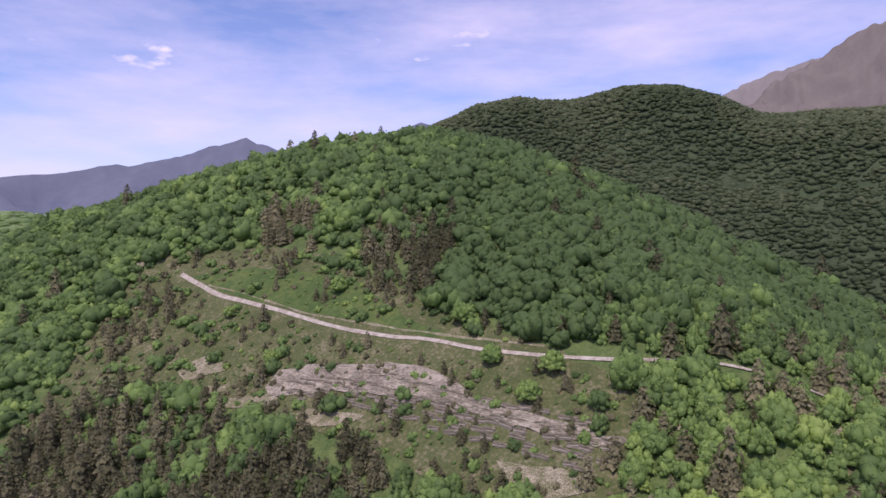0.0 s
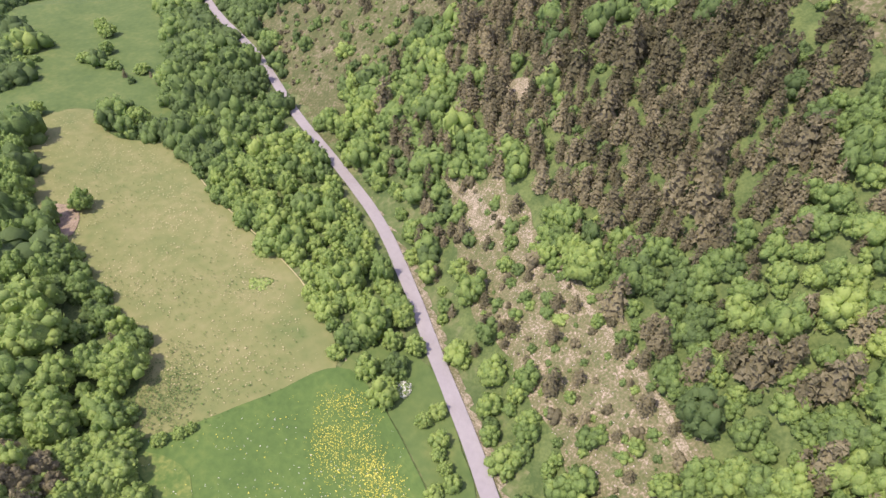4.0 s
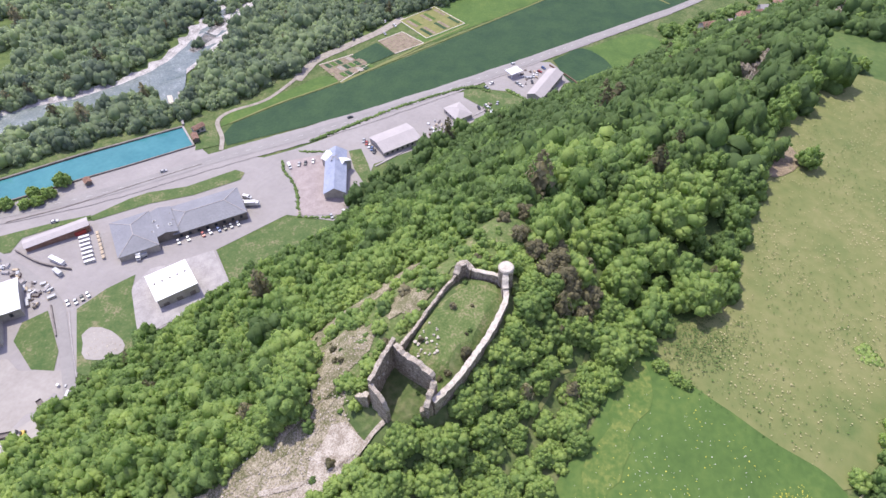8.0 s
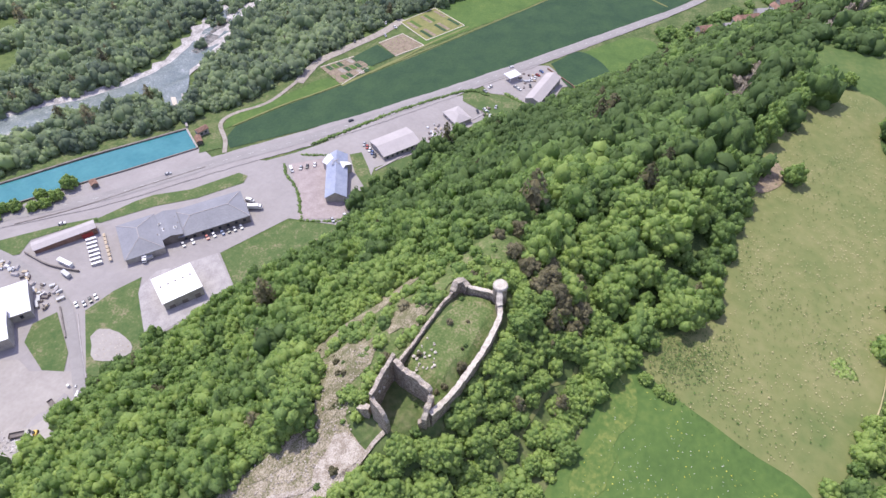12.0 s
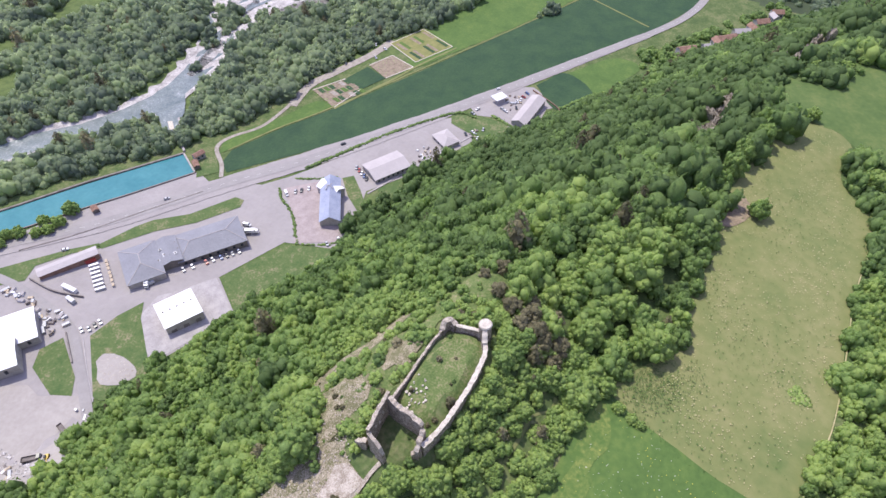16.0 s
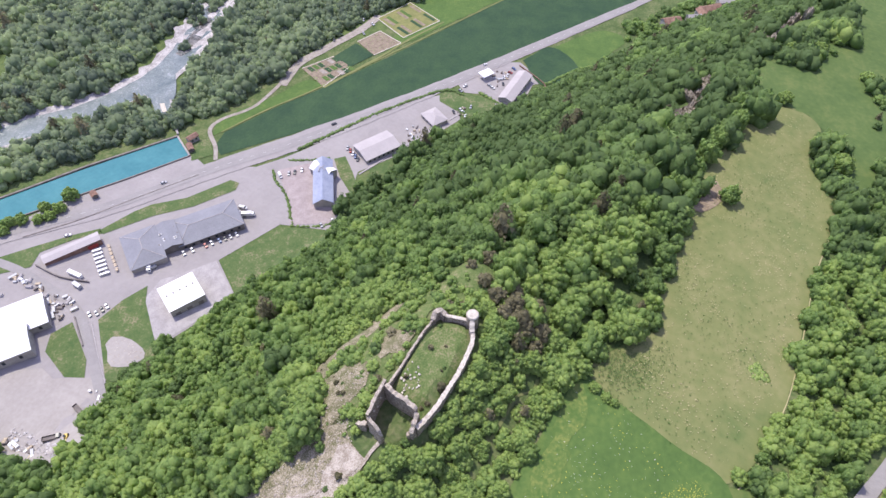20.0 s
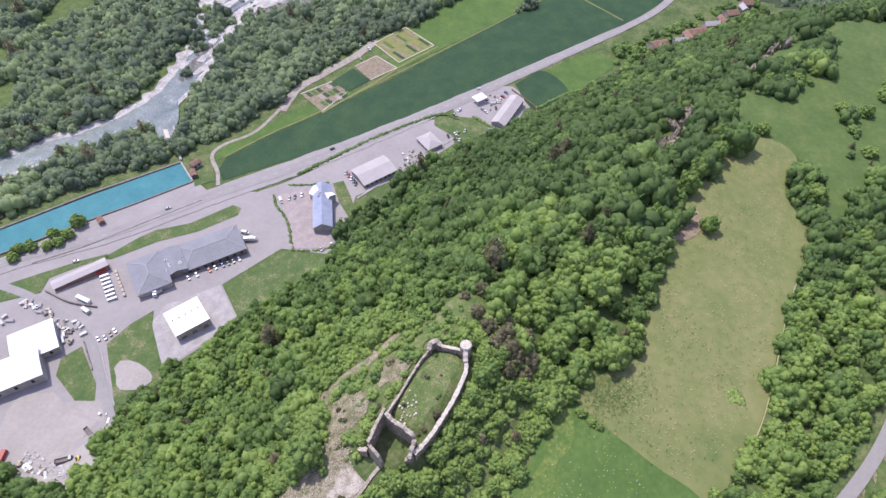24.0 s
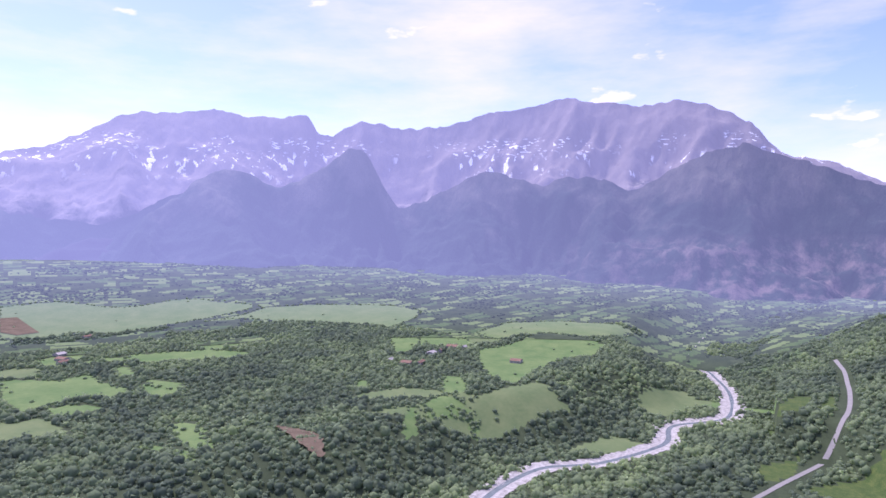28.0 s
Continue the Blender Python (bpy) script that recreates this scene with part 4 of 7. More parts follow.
SCREE_D = [(-93, -61), (-99, -59), (-103, -50), (-102, -48.5), (-91, -50), (-91, -54), (-87, -56)]
SCREE_E = [(-77, -74), (-85, -65), (-84, -58), (-77, -56), (-70, -59), (-62, -62), (-58, -66), (-68, -68)]
BARE = (SCREE_C, SCREE_D, SCREE_E)
SCREE_B = [(-61, -66), (-68, -64), (-79, -81), (-96, -73), (-118, -62), (-132, -49), (-143, -46), (-147, -38), (-129, -29), (-118, -32), (-114, -46), (-99, -49), (-74, -51), (-64, -54)]
BARE_HILL = [(-127, 148), (-106, 150), (-81, 140), (-60, 128), (-45, 122), (-13, 104), (2, 92), (-10, 76), (-40, 88), (-62, 100), (-84, 113), (-100, 125)]
GRASS_HILL = [(-330, 205), (-300, 235), (-216, 250), (-180, 262), (-165, 345), (-110, 345), (-60, 318), (-10, 268), (20, 232), (44, 205), (60, 186), (44, 162), (10, 172), (-20, 205), (-60, 228), (-110, 262), (-150, 268), (-175, 246), (-186, 205), (-215, 176), (-260, 172)]
QUARRY_POLY = [(-68, 257), (-44, 248), (-8, 230), (12, 207), (30, 192), (52, 177), (50, 175.5), (27, 189), (10, 202), (-8, 217), (-29, 229), (-50, 238), (-69, 245)]
QUARRY_LINE = [(-66, 252), (-31, 236), (-6, 218), (14, 202), (43, 182), (52, 178)]
PINE_HILL = [(-186, 210), (-177, 246), (-141, 272), (-100, 256), (-60, 224), (-20, 200), (2, 169), (-9, 147), (-40, 130), (-67, 142), (-110, 162), (-139, 167)]
UP_GROVE = [(-369, 60), (-405, 75), (-439, 102), (-412, 110), (-389, 97), (-359, 69)]
UP_SCRUB = [(-374, 112), (-357, 125), (-325, 134), (-296, 128), (-319, 120), (-351, 113)]
LANE_GRASS = [(-302, 186), (-278, 190), (-237, 192), (-218, 183), (-215, 171), (-195, 161), (-194, 147), (-223, 157), (-262, 171)]
CLEARINGS = [[(-130, 185), (-122, 188), (-112, 181), (-118, 177)], [(-115, 142), (-106, 143), (-94, 137), (-98, 131)]]
GLADE = [(-114, 2), (-108, -4), (-100, -10), (-86, -11), (-68, -11), (-68, -7), (-85, -6), (-100, -4), (-108, 4)]
PINE_A = [(-99, 341), (-104, 371), (-79, 362), (-66, 344), (-65, 326), (-78, 307)]
PINE_B = [(-34, 282), (-41, 322), (-25, 333), (5, 316), (8, 293), (-1, 285), (-3, 263), (-20, 264)]
PINE_C = [(-175, 307), (-158, 322), (-144, 332), (-128, 313), (-130, 298), (-146, 288), (-161, 285)]
WEDGE = [(-132, 332), (-115, 328), (-96, 323), (-61, 306), (-37, 289), (-20, 264), (3, 239), (19, 226), (-5, 242), (-56, 280), (-100, 306)]
CLIFF = [(-372, 42), (-352, 31), (-330, 27), (-302, 22), (-296, 26), (-318, 33), (-345, 38), (-362, 46)]
YARDS = [(-14, -262), (-16, -225), (-20, -196), (-40, -196), (-70, -213), (-100, -200), (-145, -184), (-200, -158), (-218, -164), (-250, -166), (-320, -140), (-362, -122), (-395, -96), (-440, -85), (-455, -92), (-480, -112), (-600, -30),
         (-690, 0), (-560, -190), (-500, -200), (-520, -245), (-470, -266), (-400, -284), (-345, -290), (-300, -302), (-262, -306), (-250, -316), (-150, -378), (-60, -420)]


CLIFF_A = [(-288, 20), (-316, 25), (-335, 29), (-353, 33)]
CLIFF_B = [(-398, 61), (-421, 70), (-440, 80)]


def within(x, y, polys):
    return np.any([inside(x, y, poly) for poly in polys], axis=0)


def deep_wood(x, y):
    """How likely a tree stands at a place near the walk."""
    s, w = valley_sw(x, y)
    d = np.ones(x.shape)
    sx, sy_ = x + 9 * grain(x / 14, y / 14, 4), y + 9 * grain(x / 14, y / 14, 5)
    for poly, k in ((GREEN_FIELD, 0), (MOWN_FIELD, 0.0), (UPPER_FIELD, 0.0), (UP_GROVE, 0.9), (UP_SCRUB, 0.5), (COURT, 0), (SCREE_A, 0.03), (SCREE_B, 0.12), (SCREE_C, 0.0), (SCREE_D, 0.0), (SCREE_E, 0.0), (GLADE, 0.0), (BARE_HILL, 0.42), (GRASS_HILL, 0.26), (WEDGE, 0.05), (LANE_GRASS, 0.05), (CLEARINGS[0], 0.0), (CLEARINGS[1], 0.0), (PINE_A, 0.9), (PINE_B, 0.9), (PINE_C, 0.75), (CLIFF, 0.04), (YARDS, 0)):
        d = np.where(inside(sx, sy_, poly) if poly in (BARE_HILL, GRASS_HILL) else inside(x, y, poly), k, d)
    for poly in (SCREE_A, SCREE_C, SCREE_D, SCREE_E):
        d = np.where(to_line(x, y, poly + poly[:1]) < 2.6, 0, d)
    d = np.where((to_line(x, y, CLIFF_A) < 6) | (to_line(x, y, CLIFF_B) < 6), 0, d)
    d = np.where((to_line(x, y, LANE) < 15) & (w < -385) & (y < 205), d * 0.55, d)
    d = np.where(to_line(x, y, LANE) < 5.5, 0, d)
    d = np.where(to_line(x, y, TRACK) < np.where(x > 38, 2.5, 5), 0, d)
    d = np.where(inside(x, y, QUARRY_POLY), 0.05, d)
    d = np.where(to_line(x, y, MAIN) < 9, 0, d)
    d = np.where(to_line(x, y, RIVER) < np.where((x < -290) & (x > -600), 23, 17), 0, d)
    d = np.where(inside(x, y, GRAVEL_BAR), 0.65 * (wavy(x, y, 34, 4.0) > 0.30), d)
    for poly in [CROP_FIELD, NORTH_FIELD, SLIP_FIELD, [(-288, -392), (-325, -380), (-298, -345), (-268, -332), (-258, -342), (-274, -366)]] + NEAR_FIELDS:
        d = np.where(inside(x, y, poly), 0, d)
    d = np.where(inside(x, y, LOGGED), 0.3, d)
    # the hedge strip below the hay meadow is half grass
    d = np.where((w < -330) & (w > -385) & (x < -30) & (x > -260) & (y > 40), d * np.where(x > -98, 0.34, 0.72), d)
    d = np.where((w < -290) & (w > -385) & (y < 2) & ~inside(x, y, COURT), d * 0.9, d)
    return d


NEAR_KIND = [clumped(k, 18, 1, 90) for k in range(7)]
FINE_KIND = [clumped(10 + k, 27 + 2 * (k % 3), 1, 300, 0.08, 1) for k in range(7)]
MID_KIND = [clumped(20 + k, 11, 1, 70, 0.135, 1) for k in range(7)]
LIGHT_KIND = [clumped(30 + k, 8, 1, 36, 0.165, 1) for k in range(6)]
FAR_KIND = [broadleaf(40 + k, 1, 8, 0.27) for k in range(7)]
SMALL_KIND = [broadleaf(50 + k, 1, 2, 0.3) for k in range(6)]
PINE_KIND = [conifer(80 + k, 5, 6, 170) for k in range(5)]

# places of single trees that stand out: x, y, radius, height, hue
BIG_TREES = [(-143, 23, 8.6, 14, -0.05), (-135, -1, 7.5, 12, 0.1), (-151, -10, 7, 12, 0), (-153, 7, 8.2, 13, 0), (-151, 17, 6.5, 12, -0.08), (-172, 9, 11, 17, 0.1),
             (-181, -3, 10, 16, 0.05), (-187, 14, 10.5, 17, 0.06), (-167, -5, 8.5, 15, 0.12), (-209, 17, 7, 15, -0.1), (-200, 24, 6.5, 14, -0.1), (-235, 51, 5.2, 10, -0.1)]
BIG_TREES += [(-258, 37, 6.5, 15, -0.1), (-242, 32, 6.5, 15, -0.12), (-270, 39, 6.5, 15, -0.1), (-290, 48, 6, 14, -0.12), (-308, 48, 6, 13, -0.1), (-225, 25, 7, 15, -0.1),
              (-282, 100, 7, 11, -0.05), (-268, 138, 6.5, 11, 0), (-258, 124, 6, 10, 0.02), (-325, 70, 4.5, 8, 0), (-372, 128, 5, 8, -0.1), (-396, 140, 6, 9, -0.05), (-371, 114, 5, 6, 0), (-351, 121, 4.6, 5, -0.1), (-333, 129, 5, 6, 0), (-411, 143, 5, 7, 0), (-381, 71, 5, 6, 0.1), (-389, 87, 4.8, 6, 0.1), (-403, 97, 5, 6, 0.05)]
STRIP_TREES = [(-206, 104, 5, 10, 0.1), (-194, 109, 5.5, 11, 0.2), (-183, 114, 5.5, 11, 0.05), (-176, 100, 5, 10, 0), (-169, 114, 5.5, 11, 0), (-161, 119, 5, 10, -0.1), (-159, 100, 5, 10, 0.02),
               (-144, 106, 5, 10, 0.05), (-135, 96, 5, 9, 0.05), (-125, 102, 4.5, 9, 0), (-108, 89, 4.5, 8, 0.0), (-95, 93, 4.5, 8, 0.1), (-91, 84, 4, 7, 0.12), (-84, 87, 3.8, 7, 0.35), (-64, 70, 3, 4.5, 0)]
STRIP_TREES += [(-54, 65, 2.6, 4, 0), (-50, 63, 2.4, 4, 0.05), (-107, 2, 3, 5, 0.05), (-98, -2, 3, 5, 0), (-90, -1, 3.2, 5, 0.1), (-81, -5, 3.2, 5, 0.05), (-73, -5, 3.2, 5, 0.1),
                (-114, 17, 2.6, 3.5, 0), (-112, 22, 2.4, 3.2, 0.05), (-111, 25, 2.0, 3, 0), (-168, -334, 6, 10, -0.25), (-133, -351, 5, 8, -0.1), (-126, -349, 4.6, 7, 0), (-148, -333, 4.6, 7, 0), (-138, -346, 5, 8, -0.15), (-156, -332, 5, 8, 0), (-153, -342, 4.5, 7, 0.0), (-143, -337, 4.5, 7, -0.05)]
HILL_TREES = [(-93, 305, 2.4, 5, -0.2), (-72, 263, 4, 6, 0.15), (27, 199, 5, 8, 0), (17, 218, 4.5, 8, -0.1), (-48, 290, 4.5, 8, 0.2), (8, 243, 6, 9, -0.1), (36, 205, 5, 8, 0), (9, 213, 2, 3, -0.15), (-100, 295, 4, 6, 0.1), (-161, 315, 5, 8, 0)]
SINGLE = np.array(BIG_TREES + STRIP_TREES + HILL_TREES)

CASTLE_PINE_SPOTS = [(-146, -36), (-151, -29), (-132, -33), (-138, -27), (-150, -25), (-128, -27), (-127, -20), (-122, -22), (-122, -16), (-120, -13), (-132, -12), (-123, -8), (-117, -8), (-133, -22)]
tx, ty = scatter(-620, 330, -670, 520, 6.5)
hx, hy = scatter(-240, 330, 60, 330, 5.0)
old = (tx > -240) & (ty > 60) & (ty < 330)
tx, ty = np.concatenate([tx[~old], hx]), np.concatenate([ty[~old], hy])
cx_, cy_ = scatter(-128, -36, -88, 12, 4.9)
old = (tx > -128) & (tx < -36) & (ty > -88) & (ty < 12)
tx, ty = np.concatenate([tx[~old], cx_]), np.concatenate([ty[~old], cy_])
ts, tw = valley_sw(tx, ty)
keep = rng.random(tx.shape) < deep_wood(tx, ty)
keep &= ~((tw > -60) & (tw < 60) & (ts < 700)) & (np.hypot(tx + 100, ty + 20) < 640)
keep &= ~((tx > 70) & (ty < 60)) & ~((tx > -20) & (ty < 40) & (ty > -60)) & ~((tx > 150) & (ty < 130))
for bx, by, br, bh, bt in list(SINGLE) + [(px, py, 3.0, 6, 0) for px, py in CASTLE_PINE_SPOTS]:
    keep &= np.hypot(tx - bx, ty - by) > br * 0.8 + 1.0
tx, ty, ts, tw = tx[keep], ty[keep], ts[keep], tw[keep]
pine = inside(tx + 14 * grain(tx / 22, ty / 22, 1), ty + 14 * grain(tx / 22, ty / 22, 2), PINE_HILL) & (rng.random(tx.shape) < 0.86 + 0.5 * grain(tx / 20, ty / 20, 7)) | within(tx, ty, (PINE_A, PINE_B, PINE_C)) & (rng.random(tx.shape) < 0.8)
pine |= (rng.random(tx.shape) < 0.45) & inside(tx, ty, GRASS_HILL) | (rng.random(tx.shape) < 0.3) & inside(tx, ty, BARE_HILL)
pine |= (rng.random(tx.shape) < 0.025) & ((tw > -300) | (tw < -392)) | (rng.random(tx.shape) < 0.4) & inside(tx, ty, UP_SCRUB) | (rng.random(tx.shape) < 0.22) & (tx > -200) & (ty > 90) & (ty < 200) & (tw < -392)
sparse = inside(tx, ty, UP_SCRUB) | inside(tx, ty, GRASS_HILL) | inside(tx, ty, BARE_HILL) | inside(tx, ty, SCREE_B)
rad = np.clip(np.exp(rng.normal(1.38, 0.32, tx.shape)), 1.9, 7.4) * np.where(sparse, 0.55, 1.0) * np.where(tw > 60, 1.15, 1.0)
rad *= np.where((tx > -240) & (ty > 60) & (ty < 330) & ~sparse, 0.86, 1.0)
rad *= np.where((np.abs(tx + 85) < 42) & (np.abs(ty + 35) < 34), 0.72, 1.0)
# the woods below the meadow are older and higher
rad *= 1 + 0.35 * ease((-tx - 130) / 60) * ((tw < -150) & (tw > -270))
# minus terms by region darken slope and hilltop, shade put into the tint
hue = 0.03 + 0.13 * wavy(tx, ty, 26, 8.0) + 0.18 * rng.normal(size=tx.shape) + 0.06 * (tw > 60) - 0.08 * ease((-tx - 120) / 120) * (tw > -385) - 0.04 * ease((tw + 200) / 70) * (tw < -60) + 0.06 * ((tx > -60) & (ty < 170)) - 0.12 * (tw < -392) * ease((ty - 150) / 80) + 0.12 * grain(tx / 34, ty / 34, 3) - 0.22 * ease((tx + 30) / 90) * ease((ty - 190) / 60)
hue = np.where(rng.random(tx.shape) < 0.04, hue - 0.3, hue)
CASTLE_LINE = [(-64, -34), (-85, -29), (-104, -28), (-113, -31), (-111, -43), (-95, -46.5), (-64, -48.5), (-61, -42)]
free = to_line(tx, ty, CASTLE_LINE) > 4.4
tx, ty, ts, tw, pine, sparse, rad, hue = (v[free] for v in (tx, ty, ts, tw, pine, sparse, rad, hue))
# valley-side woods darkened in the tint to stand for shade there
hue = hue - 0.13 * ease((-tx - 230) / 80) * (tw < -60)
hue = hue + 0.16 * ((tw > -392) & (tw < -325) & (tx > -260) & (tx < -30) & (ty > 40))
hue = hue - 0.14 * ease((ty - 150) / 50) * (tx > -60) * (tw < -392)
hue = hue + 0.05 * ((tx > -15) & (ty > 60) & (ty < 185))
hue = hue + 0.12 * (1 - ease((np.hypot(tx + 85, ty + 38) - 45) / 30))
# mid-slope darkened in place of a passing cloud's shadow
hue = hue - 0.12 * ease((-tx - 115) / 50) * (tw > -275) * (tw < -60)
hue = hue - 0.10 * ((tx > -90) & (ty > 60) & (ty < 215) & (tw < -392))
hue = hue - 0.12 * ease((tx + 30) / 60) * ease((ty - 215) / 40)
near_castle = ~pine & (tx < -38) & (tx > -126) & (ty > -84) & (ty < 12)
b1 = ~pine & (tw < -60) & ~near_castle
close = (tx > -215) & (ts > -140)
b2 = ~pine & (tw >= -60)
up_hill = tw < -392
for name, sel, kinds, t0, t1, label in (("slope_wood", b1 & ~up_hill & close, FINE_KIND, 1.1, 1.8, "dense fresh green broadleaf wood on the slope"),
                                        ("lower_wood", b1 & ~up_hill & ~close & (tx > -330), MID_KIND, 1.1, 1.8, "green wood along the valley side, tinted darker for cloud shade"),
                                        ("valley_wood", b1 & ~up_hill & ~close & (tx <= -330), LIGHT_KIND, 1.0, 1.45, "green wood below the upper pasture, tinted darker for cloud shade"),
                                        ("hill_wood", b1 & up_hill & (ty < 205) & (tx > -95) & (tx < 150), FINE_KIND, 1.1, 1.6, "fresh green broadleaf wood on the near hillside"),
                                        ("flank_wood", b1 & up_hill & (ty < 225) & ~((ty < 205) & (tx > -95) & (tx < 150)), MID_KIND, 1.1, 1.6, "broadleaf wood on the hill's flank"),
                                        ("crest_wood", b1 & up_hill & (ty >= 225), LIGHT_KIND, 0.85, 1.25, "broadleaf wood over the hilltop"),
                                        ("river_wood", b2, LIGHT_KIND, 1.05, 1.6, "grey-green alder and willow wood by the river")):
    # offsets darken whole stands, cloud shade put into their tint
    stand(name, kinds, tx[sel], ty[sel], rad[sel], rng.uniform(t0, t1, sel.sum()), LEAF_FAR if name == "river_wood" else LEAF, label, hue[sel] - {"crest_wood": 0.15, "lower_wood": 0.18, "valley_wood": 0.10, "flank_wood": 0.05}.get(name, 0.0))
stand("pine_wood", PINE_KIND, tx[pine], ty[pine], rad[pine] * 0.84, rng.uniform(0.75, 1.1, pine.sum()), PINE, "dull brown-green pine plantation on the hillside", hue[pine], 0.1)


# single trees with trunk and crown
def make_tree(seed, slim=False):
    r = np.random.default_rng(seed)
    ob = new("pine_tree" if slim else "tree")
    if slim:
        p, f, shade = clumped(seed, 26, 1, 620, 0.085, 2)
        p = (p + (0, 0, 0.15)) * (1, 1, 0.5)
    else:
        p, f, shade = clumped(seed, 62, 1, 620, 0.062, 3)
        p = (p + (0, 0, 0.1)) * (1, 1, 0.62)
        p[:, :2] *= 0.97
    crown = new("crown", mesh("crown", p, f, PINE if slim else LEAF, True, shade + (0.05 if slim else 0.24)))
    crown.parent = ob
    n, rows = 8, 6
    a = np.arange(n) * 6.2832 / n
    V = [np.stack([0.07 * (1 - 0.7 * k / rows) * np.cos(a) + 0.02 * np.sin(k), 0.07 * (1 - 0.7 * k / rows) * np.sin(a), np.full(n, -0.12 + 0.85 * k / rows)], -1) for k in range(rows + 1)]
    F = [(k * n + i, k * n + (i + 1) % n, (k + 1) * n + (i + 1) % n, (k + 1) * n + i) for k in range(rows) for i in range(n)]
    for j in range(4):
        b = 1.6 * j + r.random()
        q = np.array([0, 0, 0.28 + 0.08 * j])
        e = q + (0.55 * np.cos(b), 0.55 * np.sin(b), 0.25)
        base = (rows + 1) * n + j * 6
        off = np.array([(0.025, 0, 0), (-0.012, 0.022, 0), (-0.012, -0.022, 0)])
        V += [q + off, e + off * 0.4]
        F += [(base + i, base + (i + 1) % 3, base + 3 + (i + 1) % 3, base + 3 + i) for i in range(3)]
    trunk = new("trunk", mesh("trunk", np.concatenate(V), F, BARK))
    trunk.parent = ob
    return ob


TREE_FORMS = [make_tree(200 + k) for k in range(6)]
DARK_FORMS = []
for k, t in enumerate(TREE_FORMS):
    for group, step in ((DARK_FORMS, -0.16),):
        d = copy_thing(t, Matrix())
        cr = [c for c in d.children if c.name.startswith("crown")][0]
        cr.data = cr.data.copy()
        at = cr.data.attributes["tint"].data
        v = np.zeros(len(at), np.float32)
        at.foreach_get("value", v)
        at.foreach_set("value", v + step)
        group.append(d)
PINE_FORMS = [make_tree(220 + k, True) for k in range(3)]
planted = 0


def plant(forms, x, y, r, h, label, group):
    """Set a tree of crown radius r and height h on the ground."""
    global planted
    src = forms[planted % len(forms)]
    planted += 1
    m = pose(x, y, float(height(x, y)) - 0.1, 0, 0, (planted * 67) % 360) @ Matrix.Diagonal((r, r, h, 1))
    tagged(copy_thing(src, m), label, "tree", group)


for bx, by, br, bh, bt in SINGLE:
    plant(TREE_FORMS if bt > -0.06 else DARK_FORMS, bx, by, br, bh, "tall broad green tree at the meadow's edge" if br > 4.4 else "low leafy green tree beside the meadow", "trees round the meadow")
for x, y, r in zip(tx[near_castle], ty[near_castle], rad[near_castle]):
    plant(TREE_FORMS if (planted * 7) % 5 else DARK_FORMS, x, y, r * 1.1, r * 1.6, "small fresh green tree below the castle walls", "trees round the castle")
for k, (x, y) in enumerate(CASTLE_PINE_SPOTS):
    r = (3.6, 4.0, 3.3, 3.8, 3.5)[k % 5]
    plant(PINE_FORMS, x, y, r, r * 1.9, "dull brown-green pine near the castle", "pines by the castle")
for ob in TREE_FORMS + DARK_FORMS + PINE_FORMS:
    for o in list(ob.children) + [ob]:
        bpy.data.objects.remove(o)

# undergrowth close round the castle
ux, uy = scatter(-128, -36, -86, 10, 2.9)
k = ~inside(ux, uy, COURT) & ~inside(ux, uy, SCREE_A) & ~within(ux, uy, BARE) & ~inside(ux, uy, GREEN_FIELD) & (rng.random(ux.shape) < np.where(inside(ux, uy, SCREE_B), 0.34, 0.72))
k &= to_line(ux, uy, [(-108, -3), (-98, -8), (-80, -11)]) > 2.2
k &= (to_line(ux, uy, [(-62, -42), (-54, -46), (-43, -55)]) > 3) & (to_line(ux, uy, CASTLE_LINE) > 1.5)
ux, uy = ux[k], uy[k]
stand("castle_undergrowth", MID_KIND, ux, uy, rng.uniform(1.3, 2.7, len(ux)), rng.uniform(0.9, 1.3, len(ux)), LEAF, "thick green undergrowth round the castle", 0.28 + 0.12 * rng.normal(size=len(ux)))

# low bushes on the slopes and in the castle court
bx, by = scatter(-300, 60, -95, 345, 3.4)
bd = np.where(inside(bx, by, BARE_HILL), 0.42, np.where(inside(bx, by, GRASS_HILL), 0.50, np.where(inside(bx, by, SCREE_B), 0.4, np.where(inside(bx, by, COURT), 0.3, np.where(inside(bx, by, SCREE_A) | within(bx, by, BARE), 0.07, 0.0)))))
bd = np.where((to_line(bx, by, TRACK) < 4) | (to_line(bx, by, LANE) < 4.5), 0, bd)
k = rng.random(bx.shape) < bd
court = inside(bx, by, COURT)
k &= ~(court & (to_line(bx, by, [(-68.5, -33.2), (-85, -29), (-104, -28), (-111, -32), (-110, -43), (-95, -46), (-64, -48), (-62, -42)]) < 2.2))
bx, by = bx[k], by[k]
dry = rng.random(len(bx)) < 0.42
stand("scrub_bushes", LIGHT_KIND, bx[~dry], by[~dry], np.exp(rng.normal(-0.1, 0.42, (~dry).sum())), rng.uniform(0.8, 1.5, (~dry).sum()), LEAF, "low green scrub bushes", -0.12 + 0.20 * rng.normal(size=(~dry).sum()))
stand("brown_scrub", LIGHT_KIND, bx[dry], by[dry], np.exp(rng.normal(-0.2, 0.42, dry.sum())), rng.uniform(0.9, 1.8, dry.sum()), PINE, "low brown juniper scrub", -0.05 + 0.16 * rng.normal(size=dry.sum()))

# ---- woods of the wide valley ----
wx, wy = scatter(-2300, -150, -1900, 520, 11.0, 0.9)
wr = np.hypot(wx + 100, wy + 20)
wa = np.degrees(np.arctan2(-wx, wy))
